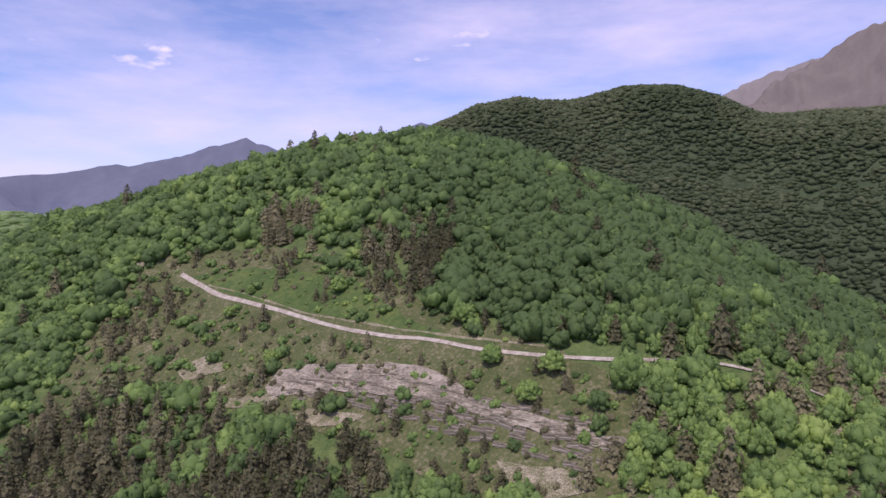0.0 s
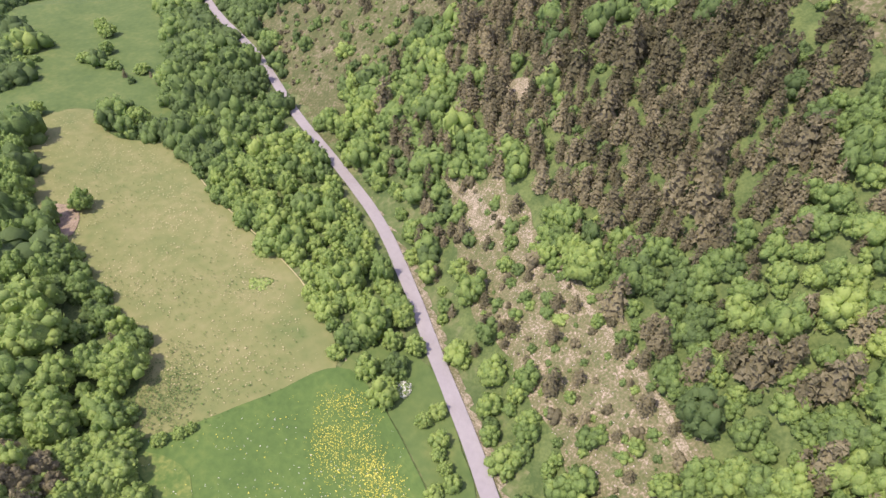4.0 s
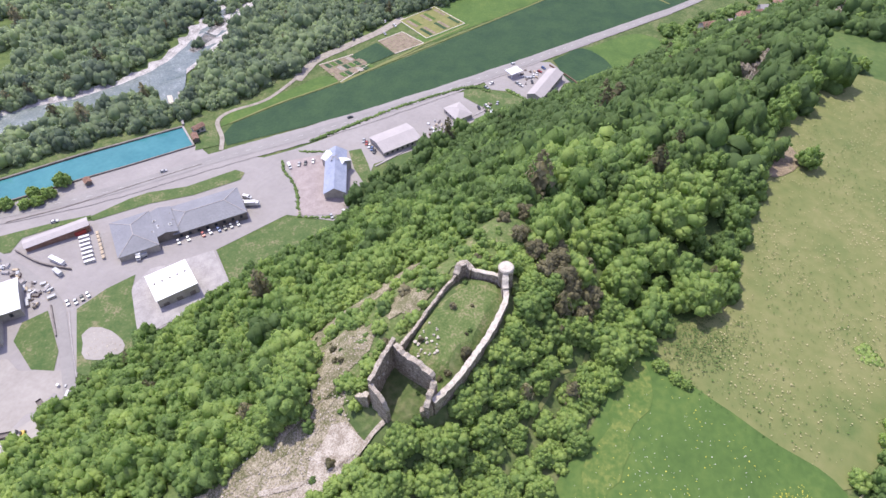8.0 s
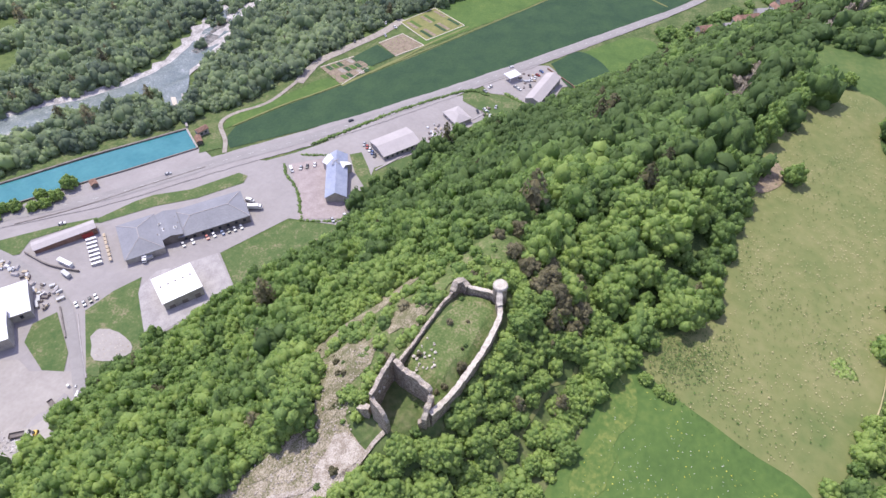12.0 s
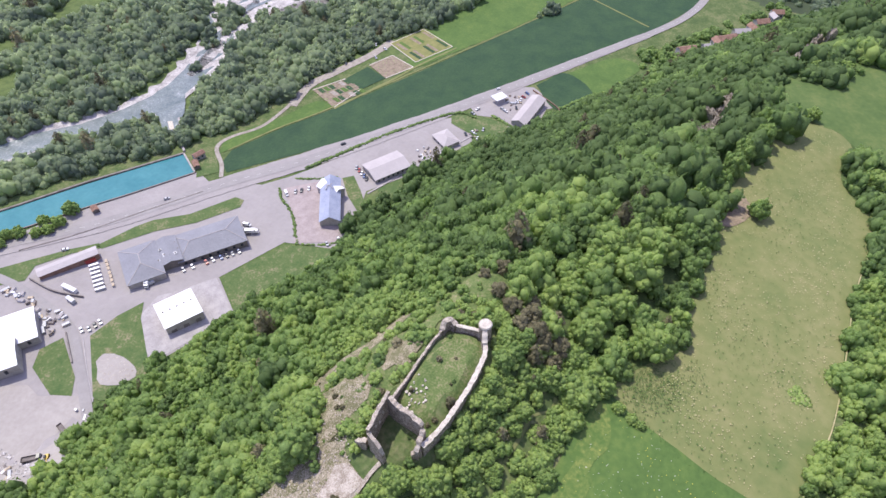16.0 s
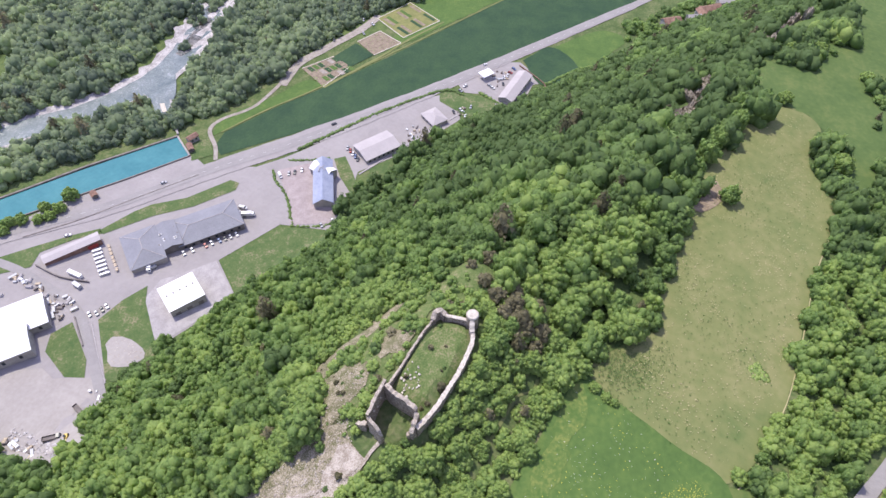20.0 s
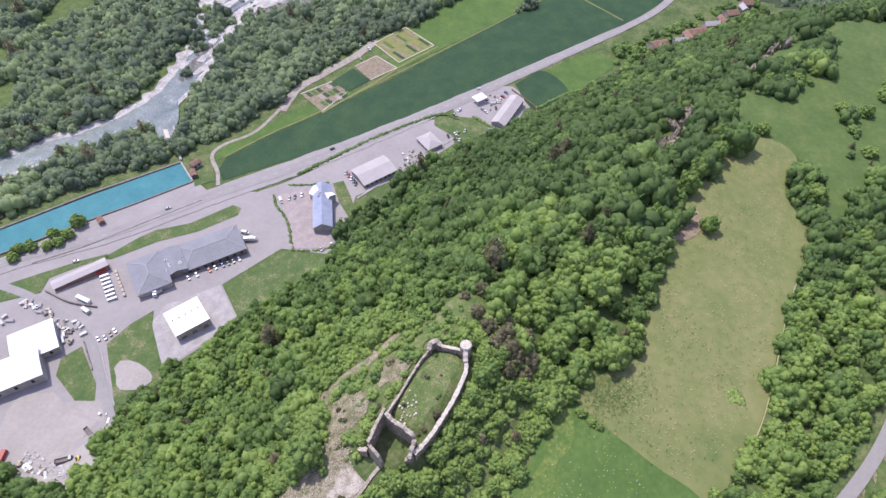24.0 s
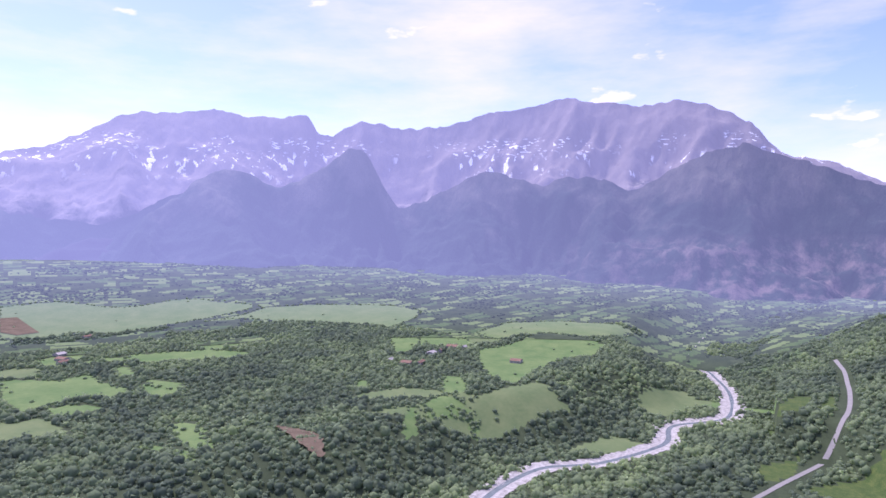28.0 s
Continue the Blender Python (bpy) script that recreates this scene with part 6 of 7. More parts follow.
for k, (x, y, L, W, turn) in enumerate(((-583, -2, 18, 11, 38), (-571, 4, 11, 8, -52), (-598, 17, 14, 9, 30), (-609, 24, 16, 10, -60), (-620, 30, 20, 11, 34), (-631, 33, 12, 9, 42), (-648, 42, 17, 9, 30), (-660, 52, 12, 9, -48), (-683, 59, 15, 10, 34), (-712, 72, 13, 9, 22), (-697, 70, 11, 8, -60))):
    c, s = math.cos(radians(turn + 90)), math.sin(radians(turn + 90))
    building("village_house", [(x + a * c - b * s, y + a * s + b * c) for a, b in ((-L / 2, -W / 2), (L / 2, -W / 2), (L / 2, W / 2), (-L / 2, W / 2))], (5, 6.2, 4.4)[k % 3], 3.0, (TILE, TILE, PALE_ROOF, TILE)[k % 4], RENDER,
             "old village house with a pale fibre roof" if k % 4 == 2 else "old village house with clay-tile roof", 0, 3, ground_z=float(height(x, y)))["group"] = "village houses"
for k, (x, y) in enumerate(((-1432, -727), (-1423, -676), (-1437, -645), (-1553, -665), (-1600, -655), (-1664, -646), (-1666, -613), (-1559, -431), (-1372, -1733), (-1165, -1579), (-1102, -1483), (-1130, -1520))):
    L, W = 24 + 5 * (k % 3), 13
    building("farmhouse", [(x - W, y - L / 2), (x + W, y - L / 2), (x + W, y + L / 2), (x - W, y + L / 2)][:4] if k % 2 else [(x - L / 2, y - W / 2), (x + L / 2, y - W / 2), (x + L / 2, y + W / 2), (x - L / 2, y + W / 2)], 6, 4, TILE if k % 3 else PALE_ROOF, RENDER,
             "distant farmhouse with a clay-tile roof", 0, 3, ground_z=float(height(x, y)))["group"] = "far farmhouses"


# ---- ground covers on the hill and round the castle ----
def crumpled(ob, amount, size, seed):
    """Give a draped cover a rough relief."""
    me = ob.data
    co = np.zeros(len(me.vertices) * 3, np.float32)
    me.vertices.foreach_get("co", co)
    co = co.reshape(-1, 3)
    co[:, 2] += amount * (wavy(co[:, 0], co[:, 1], size, seed) + 0.6 * wavy(co[:, 0], co[:, 1], size * 0.37, seed + 2))
    me.vertices.foreach_set("co", co.ravel())
    me.update()
    return ob


patch("hill_grass", GRASS_HILL, HILL_GRASS, 0.25, "dry grassy hillside with bare spots", "grass", 4, 4)
patch("track_meadow", WEDGE, SOFT_MEADOW, 0.35, "smooth green pasture above the track", "meadow", 4, 2.0)
patch("lane_pasture", LANE_GRASS, HILL_GRASS, 0.3, "dry open grass above the lane", "grass", 4, 3.0)
for poly in CLEARINGS:
    patch("bare_clearing", poly, LOOSE_SCREE, 0.4, "bare stony clearing among the pines", "clearing", 3, 1.5)
patch("lane_side_grass", [(-98, 67.5), (-80, 67.5), (-58, 59.5), (-36, 49.5), (-8, 32.5), (4, 38), (-34, 60), (-50, 70), (-76, 85), (-95, 82)], UPPER_GRASS, 0.36, "rough grass between meadow and lane", "grass", 4, 1.0)
patch("stony_ground", BARE_HILL, STONY, 0.3, "stony eroded slope above the lane", "slope", 4, 5)
patch("scree_slope", SCREE_A, KNOLL_SCREE, 0.3, "stony slope beside the castle", "scree", 3, 1.8)
patch("scree_path", [(-58, -51), (-55, -46.5), (-43, -50), (-33, -61), (-16, -86), (-21, -88), (-38, -58), (-47, -57), (-57, -56)], SCREE, 0.5, "pale trodden scree beside the castle", "scree", 3, 1.6)
patch("scree_streak", [(-52, -67), (-60, -63), (-62, -60), (-52, -61), (-40, -70), (-30, -80), (-34, -80)], LOOSE_SCREE, 0.42, "stony streak down the slope", "scree", 3, 2.2)
patch("castle_knoll", SCREE_B, KNOLL_GRASS, 0.3, "rough grassy knoll beside the castle", "grass", 3, 2.4)
for poly in BARE:
    patch("scree_bare", poly, LOOSE_SCREE, 0.45, "pale loose scree on the castle knoll", "scree", 3, 1.6)
crumpled(patch("quarry_floor", QUARRY_POLY, QUARRY, 0.9, "grey quarried rock shelf on the hillside", "rock", 2.2, 1.5), 0.5, 5, 1.0)
for poly in ([(-115, 271), (-105, 276), (-93, 268), (-95, 265), (-110, 266)], [(-107, 261), (-93, 259), (-89, 255), (-104, 257)], [(-88, 251), (-70, 246), (-64, 240), (-86, 246)], [(-71, 235), (-46, 229), (-27, 220), (-37, 220), (-68, 231)], [(16, 184), (34, 176), (41, 169), (27, 170), (19, 176)], [(-174, 354), (-168, 355), (-163, 350), (-170, 349)], [(66, 184), (69, 178), (67, 172), (63, 178)], [(97, 158), (104, 162), (104, 150), (97, 150)]):
    patch("bare_ledge", poly, LOOSE_SCREE, 0.6, "pale bare ledge in the grass", "rock", 3, 1.5)
patch("brink_scar", [(-411, 60), (-436, 69), (-485, 98), (-490, 106), (-470, 96), (-434, 75), (-412, 66)], LOOSE_SCREE, 0.5, "pale bare brink of the pasture", "rock", 4, 2.0)
crumpled(patch("cliff_face", CLIFF, QUARRY, 1.5, "pale limestone cliff among the trees", "cliff", 2.5, 1.5), 1.6, 6, 3.0)
STRAW = material("dry_straw", (0.34, 0.31, 0.15), (0.52, 0.46, 0.26), 2.0, 0.9)
patch("bare_earth", [(-224, 33), (-241, 36), (-246, 45), (-234, 49), (-221, 40)], EARTH, 0.45, "bare brown earth corner of the meadow", "earth", 3, 1.5)
strip("gully_path", [(-128, 147), (-103, 139), (-85, 136), (-62, 126), (-40, 115), (-23, 106), (-12, 100), (4, 88)], 1.9, LOOSE_SCREE, 0.5, "washed-out stony gully down the slope", "path", 0.5)
strip("castle_path", [(-61.5, -43.5), (-58, -45), (-54, -46), (-50, -48), (-43, -55), (-36, -66)], 1.3, SCREE, 0.5, "narrow trodden footpath to the keep", "path", 0.2)
strip("meadow_path", [(-108, -3), (-104, -3), (-101, -5), (-98, -8), (-92, -9), (-80, -11)], 1.1, MOWN, 0.3, "faint footpath in the grass", "path", 0.3)
strip("meadow_edge", [(-90, 66), (-105, 74), (-120, 79.5), (-131, 82), (-142, 84.5), (-170, 88), (-205, 91.5), (-240, 99), (-263, 105)], 0.45, STRAW, 0.34, "faint wheel track along the mown meadow", "path", 0.5)
strip("meadow_rut", [(-92, 68), (-107, 76), (-122, 81.5), (-133, 84.5)], 1.6, LIGHT_GRASS, 0.3, "grassy wheel track along the mown meadow", "path", 0.2)
strip("lane_verge", [(-154, 132), (-114, 115), (-80, 95), (-53, 79), (-34, 69), (-8, 51)], 3.2, LOOSE_SCREE, 0.25, "stony cut bank beside the lane", "verge", 0.35)
strip("track_bank", [(-120, 322), (-78, 294), (-48, 274), (-19, 254), (-3, 243), (19, 227), (35, 215)], 0.9, LOOSE_SCREE, 0.36, "eroded bank above the track", "verge", 0.9)

STONE_V, STONE_F = ico(1)
r = np.random.default_rng(5)


def stones(name, count, spot, lo, hi, mat, label):
    """Loose stones over a place; spot gives x and y arrays."""
    x, y = spot(count)
    z, n = height(x, y), len(STONE_V)
    s = r.uniform(lo, hi, count)
    v = STONE_V[None] * s[:, None, None] * r.uniform(0.5, 1.3, (count, n, 1)) * np.array([1, 1, 0.6]) + np.stack([x, y, z + 0.35], -1)[:, None]
    f = STONE_F[None] + (np.arange(count) * n)[:, None, None]
    tagged(new(name, mesh(name, v.reshape(-1, 3), f.reshape(-1, 3), mat, False)), label, "stones", kind="stuff")


def in_poly(poly):
    p = np.array(poly)

    def spot(count):
        x, y = r.uniform(p[:, 0].min(), p[:, 0].max(), count * 6), r.uniform(p[:, 1].min(), p[:, 1].max(), count * 6)
        k = np.flatnonzero(inside(x, y, poly))
        k = np.resize(k, count)
        return x[k], y[k]
    return spot


stones("knoll_stones", 260, in_poly(SCREE_E), 0.10, 0.35, SCREE, "loose pale stones on the castle knoll")
stones("scree_stones", 900, in_poly(SCREE_A), 0.12, 0.40, SCREE, "loose pale stones on the scree")
stones("slope_stones", 700, in_poly(BARE_HILL), 0.08, 0.28, SCREE, "pale stones washed down the slope")
stones("quarry_blocks", 170, in_poly(QUARRY_POLY), 0.15, 0.6, QUARRY, "broken grey blocks on the quarry shelf")
sx_, sy2 = in_poly(GRAVEL_BAR)(420)
k = (wavy(sx_, sy2, 24, 6.0) > 0.12) & (to_line(sx_, sy2, RIVER) > 14)
stand("bar_scrub", LIGHT_KIND, sx_[k], sy2[k], r.uniform(1.2, 3.6, k.sum()), r.uniform(0.8, 1.3, k.sum()), LEAF_FAR, "low willow scrub on the gravel bar", np.zeros(k.sum()))
stones("court_rubble", 34, in_poly([(-78, -46), (-74, -40), (-84, -38), (-92, -44)]), 0.2, 0.6, COPING, "fallen wall stones in the court")

# rock ledges of the quarry, one slab after another
slabs = []
for k in range(4):
    bm = bmesh.new()
    bmesh.ops.create_cube(bm, size=1.0)
    bmesh.ops.subdivide_edges(bm, edges=bm.edges[:], cuts=3, use_grid_fill=True)
    for v in bm.verts:
        v.co += Vector((0.10 * math.sin(9 * v.co.y + k), 0.12 * math.sin(7 * v.co.x + 2 * k), 0.10 * math.sin(8 * v.co.x + 5 * v.co.y + k)))
    me = bpy.data.meshes.new("rock_ledge")
    bm.to_mesh(me)
    bm.free()
    me.materials.append(QUARRY)
    slabs.append(me)
ledge = curve_line(QUARRY_LINE, 4.2)
for row, (off, hgt) in enumerate(((-9, 0.8), (-6, 1.0), (-3.2, 1.3), (-1.4, 0.9), (3.0, 0.8))):
    for i, (x, y) in enumerate(ledge[2:-1]):
        if row == 4 and i < 8 or r.random() < 0.3:
            continue
        x, y = x + off * 0.45 + r.normal() * 0.4, y + off * 0.85 + r.normal() * 0.5
        ob = tagged(new("rock_ledge", slabs[(i + row) % 4]), "weathered grey rock ledge of the old quarry", "rock", "quarry ledges")
        ob.matrix_world = pose(x, y, float(height(x, y)) + 0.5, r.normal() * 4, r.normal() * 4, -33 + 7 * r.normal()) @ Matrix.Diagonal((3.2 + 2.4 * r.random(), 1.3 + 0.5 * r.random(), hgt + 0.6 * r.random(), 1))

# bare limestone steps where the plateau breaks off
CLIFF_ROCK = material("pale_limestone", (0.13, 0.115, 0.085), (0.44, 0.39, 0.31), 3.0, 0.95, 1.0, 0.8, mid=(0.27, 0.235, 0.185), placed=True, stretch=(1, 1, 0.4))
crags = []
for me in slabs:
    me = me.copy()
    me.name = "cliff_rock"
    me.materials[0] = CLIFF_ROCK
    crags.append(me)
for line in (CLIFF_A, CLIFF_B):
    for i, (x, y) in enumerate(curve_line(line, 5.0)):
        for step in (0, 1):
            if r.random() < 0.3:
                continue
            px, py = x - 2.6 * step + r.normal() * 0.8, y - 3.4 * step + r.normal() * 0.8
            ob = tagged(new("cliff_rock", crags[(i + step) % 4]), "pale weathered limestone block at the plateau's edge", "rock", "cliff blocks")
            ob.matrix_world = pose(px, py, float(height(px, py)) + 0.5 - step, r.normal() * 9, r.normal() * 9, 25 * r.normal()) @ Matrix.Diagonal((4.2 + 3.5 * r.random(), 2.6 + r.random(), 5.5 + 6.5 * r.random(), 1))

# flowers in the hay meadow
BUTTER = material("buttercup_petal", (0.62, 0.55, 0.05), (0.80, 0.74, 0.16), 3.0, 0.7)
PALE_BLOOM = material("pale_blossom", (0.70, 0.70, 0.58), (0.85, 0.84, 0.74), 1.0, 0.7)
FLOWERS = [(-84, 42), (-97, 57), (-91, 66), (-78, 67), (-54, 55), (-40, 44), (-40, 36), (-58, 24), (-65, 33)]


def blooms(name, poly, count, size, mat, label, clump=9.0, cut=0.0):
    x, y = in_poly(poly)(count)
    k = (wavy(x, y, clump, 3.0) + 0.6 * r.normal(size=count) > cut) & (to_line(x, y, list(poly) + [poly[0]]) / 9 > r.random(count))
    x, y = x[k], y[k]
    c = np.stack([x, y, height(x, y) + 0.68], -1)
    up = np.tile([0, 0, 1.0], (len(x), 1))
    v, f = cards(c, up * 2.2, size, r)
    tagged(new(name, mesh(name, v, f, mat, False)), label, "flowers", kind="stuff")


blooms("buttercups", FLOWERS, 12000, 0.14, BUTTER, "drifts of yellow buttercups in the hay meadow", 7, 0.0)
blooms("meadow_flowers", GREEN_FIELD, 1600, 0.13, PALE_BLOOM, "scattered pale meadow flowers", 12, 0.2)
blooms("yellow_tufts", GREEN_FIELD, 1500, 0.15, BUTTER, "scattered yellow flower heads in the hay meadow", 10, 0.45)
blooms("corner_tufts", [(-119, 8), (-137, 13), (-148, 28), (-146, 42), (-132, 44), (-120, 36), (-110, 20)], 3600, 0.26, UPPER_GRASS, "green uncut grass in the meadow corner", 8, -0.35)
blooms("dark_tufts", MOWN_FIELD, 5000, 0.26, LUSH, "small uncut green tufts in the mown meadow", 16, 0.25)
blooms("straw_wisps", MOWN_FIELD, 7000, 0.22, STRAW, "loose straw wisps on the mown meadow", 12, 0.2)
stand("meadow_tuft", NEAR_KIND, np.array([-149.0, -146.6, -144.2, -146.8, -144.8]), np.array([72.0, 74.0, 72.5, 70.5, 75.0]), np.full(5, 2.3), np.full(5, 0.22), LEAF, "flat light green clump in the meadow", np.full(5, 0.42), 0.5)
wx_, wy_ = in_poly([(-176, 35), (-190, 46), (-217, 64), (-231, 60), (-224, 48), (-205, 37)])(700)
stand("weed_patch", FAR_KIND, wx_, wy_, r.uniform(0.15, 0.5, 700), np.full(700, 0.4), PINE, "dull rank weeds in the mown meadow", r.uniform(-0.2, 0.15, 700), 0.2)

# the bush in white blossom beside the lane
bush = tagged(new("blossom_bush"), "bush covered in white blossom beside the lane", "bush")
p, f, shade = broadleaf(301, 3, 60, 0.2)
o = new("foliage", mesh("foliage", p * (2.6, 2.6, 1.7), f, LEAF, True, shade + 0.1))
o.parent = bush
w = r.normal(size=(260, 3))
w[:, 2] = np.abs(w[:, 2])
w /= np.linalg.norm(w, axis=1)[:, None]
v, f = cards((lobed(w, 301) * 1.06) * (2.6, 2.6, 1.7), w, 0.22, r)
o = new("blossom", mesh("blossom", v, f, PALE_BLOOM, False))
o.parent = bush
bush.matrix_world = pose(-76, 74, float(height(-76, 74)) - 0.4)


# ---- yards, verges and gardens in the valley ----
patch("yard_paving", [(-14, -262), (-18, -222), (-20, -196), (-36, -196), (-53, -211), (-67, -217), (-72, -219), (-98, -206), (-143, -187), (-163, -214), (-205, -196), (-214, -163), (-222, -165), (-250, -168), (-272, -174), (-300, -156), (-340, -138), (-360, -130),
                      (-372, -136), (-388, -152), (-373, -167), (-337, -190), (-302, -208), (-275, -222), (-262, -230), (-246, -242), (-240, -258), (-200, -283), (-171, -302), (-119, -349), (-60, -390), (-20, -330)], YARD, 0.12, "dusty grey yards and car parks", "pavement", 8)
patch("basin_apron", [(-238, -290), (-200, -313), (-178, -327), (-150, -344), (-130, -352), (-171, -313), (-231, -273)], YARD, 0.14, "pale concrete apron between basin and road", "pavement", 8)
patch("garage_yard", [(-395, -140), (-404, -150), (-450, -130), (-458, -112), (-438, -84), (-430, -92), (-392, -92), (-386, -108), (-400, -122)], YARD, 0.16, "pale garage forecourt", "pavement", 8)
patch("concrete_yard", [(-120, -235), (-136, -236), (-141, -231), (-162, -215), (-143, -188), (-99, -207), (-104, -217)], CONCRETE, 0.3, "concrete yard round the warehouse", "pavement", 8)
PINKISH = material("red_gravel", (0.304, 0.255, 0.243), (0.410, 0.350, 0.334), 5.0, 0.95, 0.2, 0.4)
patch("hall_yard", [(-249.5, -226), (-266, -209), (-258, -200), (-240, -176), (-229, -169), (-220, -166), (-207, -190), (-228, -205)], PINKISH, 0.28, "reddish gravel yard in front of the hall", "pavement", 8)
patch("dirt_lot", [(-41, -268), (-52, -268), (-61, -254), (-60, -243), (-66, -231), (-65, -216), (-46, -192), (-31, -193), (-23, -216), (-19, -238), (-22, -254)], LOT, 0.3, "pale dirt storage lot", "dirt", 8, 1.5)
GRASSY = [("verge_grass", [(-98, -249), (-115, -246), (-129, -240), (-119, -233), (-99, -210), (-96, -204), (-82, -200), (-70, -214), (-70, -219)]),
          ("verge_grass", [(-151, -298), (-175, -289), (-185, -283), (-200, -266), (-227, -250), (-227, -243), (-220, -241), (-195, -257), (-177, -275), (-151, -293)]),
          ("verge_grass", [(-100, -344), (-125, -324), (-142, -310), (-154, -298), (-151, -294), (-140, -306), (-123, -317), (-112, -313), (-96, -330)]),
          ("verge_grass", [(-163, -213), (-203, -194), (-214, -161), (-194, -150), (-178, -160), (-146, -189)]),
          ("verge_grass", [(-277, -196), (-283, -190), (-270, -177), (-257, -166), (-250, -168), (-262, -183)]),
          ("verge_grass", [(-277, -168), (-326, -143), (-362, -125), (-384, -111), (-361, -101), (-324, -119), (-292, -135), (-267, -156)]),
          ("verge_grass", [(-387, -159), (-395, -138), (-395, -113), (-378, -109), (-366, -125), (-370, -140), (-375, -154)]),
          ("verge_grass", [(-70, -260), (-80, -266), (-91, -261), (-75, -236), (-66, -229), (-62, -239)]),
          ("verge_grass", [(-248, -299), (-259, -291), (-244, -277), (-232, -287)])]
for name, poly in GRASSY:
    patch(name, poly, VERGE, 0.34, "short green grass between the yards", "grass", 8)
patch("gravel_heap", [(-87, -233), (-93, -233), (-95, -223), (-91, -210), (-84, -210), (-77, -221)], LOT, 0.5, "flat heap of pale gravel", "gravel", 4, 1.0)
patch("field_side", [(-492, -94), (-542, -61), (-536, -36), (-500, -46), (-468, -64)], LUSH, 0.3, "green field beside the garage", "field", 10, 1)
patch("field_dark", [(-462, -111), (-494, -94), (-470, -63), (-434, -82), (-440, -94)], CROP, 0.42, "small dark green crop plot", "field", 10, 0.6)
strip("side_road", [(-57, -209), (-67, -221), (-83, -242), (-97, -262), (-103, -284), (-107, -318), (-106, -345)], 5.5, ASPHALT, 0.36, "side road through the yards", "road")
strip("dirt_track", [(-8, -262), (-16, -244), (-18, -222), (-17, -190)], 5, TRODDEN, 0.4, "rutted dirt track", "track", 0.2)
strip("weir_path", [(-344, -281), (-306, -283), (-281, -296), (-266, -296), (-252, -281), (-240, -272)], 3.0, TRODDEN, 0.36, "gravel path to the weir", "path", 0.1)
strip("garden_road", [(-339, -279), (-371, -283), (-402, -275), (-440, -263), (-475, -257)], 8, TRODDEN, 0.34, "gravel drive behind the gardens", "track", 0.1)
strip("garden_walk", [(-351, -247), (-384, -236), (-418, -224), (-446, -216), (-491, -199)], 2.2, MOWN, 0.36, "worn grass path along the gardens", "path", 0.1)
strip("field_edge", [(-268, -287), (-308, -271), (-345, -252), (-415, -222), (-541, -169), (-661, -121), (-803, -67), (-860, -40)], 1.5, MOWN, 0.4, "pale grass line between the fields", "path", 0.3)
strip("field_cross", [(-622, -44), (-642, -80), (-663, -118)], 2.2, MOWN, 0.4, "pale track across the crop", "path", 0.2)
strip("field_cross_far", [(-811, 4), (-861, -35)], 3, MOWN, 0.4, "pale track across the far crop", "path", 0.2)
patch("field_end", [(-940, -2), (-1007, 27), (-995, 57), (-912, 39), (-824, 13), (-839, 2), (-888, 13)], EARTH, 0.45, "bare earth at the field's end", "earth", 15, 3)
strip("logging_path", [(-405, -616), (-413, -624), (-445, -655), (-492, -688)], 4, SCREE, 1.0, "pale logging track on the far bank", "track", 0.2)
strip("logging_path_far", [(-420, -735), (-436, -751), (-477, -769)], 4, SCREE, 1.0, "second pale logging track", "track", 0.2)
patch("red_clearing", [(-870, -657), (-856, -569), (-801, -520), (-805, -558)], PLOUGH, 6.0, "reddish bare clearing in the woods", "earth", 20, 4)
YELLOWISH = material("dry_yellow_grass", (0.16, 0.185, 0.062), (0.27, 0.255, 0.10), 6.0, 0.95, 0.2, 0.3)
BED = material("garden_soil", (0.187, 0.145, 0.102), (0.340, 0.281, 0.204), 3.0, 0.95, 0.4, 0.5)
patch("garden_hay", [(-469, -257), (-510, -242), (-491, -203), (-449, -221)], YELLOWISH, 0.36, "yellowing fenced garden plot", "garden", 8)
patch("garden_beds", [(-425, -255), (-450, -245), (-440, -219), (-412, -232)], BED, 0.36, "dug vegetable beds", "garden", 8)
patch("garden_green", [(-395, -262), (-422, -255), (-412, -232), (-386, -242)], CROP, 0.38, "dark green vegetable plot", "garden", 8)
patch("garden_mixed", [(-367, -277), (-395, -262), (-386, -242), (-352, -248)], BED, 0.36, "mixed vegetable plot with frames", "garden", 8)
gx_, gy_ = in_poly([(-367, -277), (-395, -262), (-386, -242), (-352, -248)])(90)
stand("vegetable_rows", FAR_KIND, np.round(gx_ / 3) * 3, gy_, r.uniform(0.5, 1.1, 90), np.full(90, 0.7), LEAF, "rows of vegetables", np.full(90, 0.05))
gx_, gy_ = in_poly([(-425, -255), (-450, -245), (-440, -219), (-412, -232)])(110)
stand("vegetable_beds", FAR_KIND, np.round(gx_ / 3.4) * 3.4, gy_, r.uniform(0.4, 0.9, 110), np.full(110, 0.7), LEAF, "vegetable plants in dug beds", np.full(110, -0.05))
for i in range(9):
    for j in range(2):
        gx0, gy0 = -470 - 4.1 * i + 8.5 * j, -252 + 1.5 * i + 18 * j
        if (i + j) % 4 == 3:
            continue
        bed_mat = (BED, CROP, YELLOWISH, LUSH)[(i * 3 + j) % 4]
        patch("garden_bed", [(gx0, gy0), (gx0 - 3.1, gy0 + 1.1), (gx0 + 3.4, gy0 + 15), (gx0 + 6.5, gy0 + 13.9)], bed_mat, 0.5, "narrow planted garden bed", "garden bed", 8)
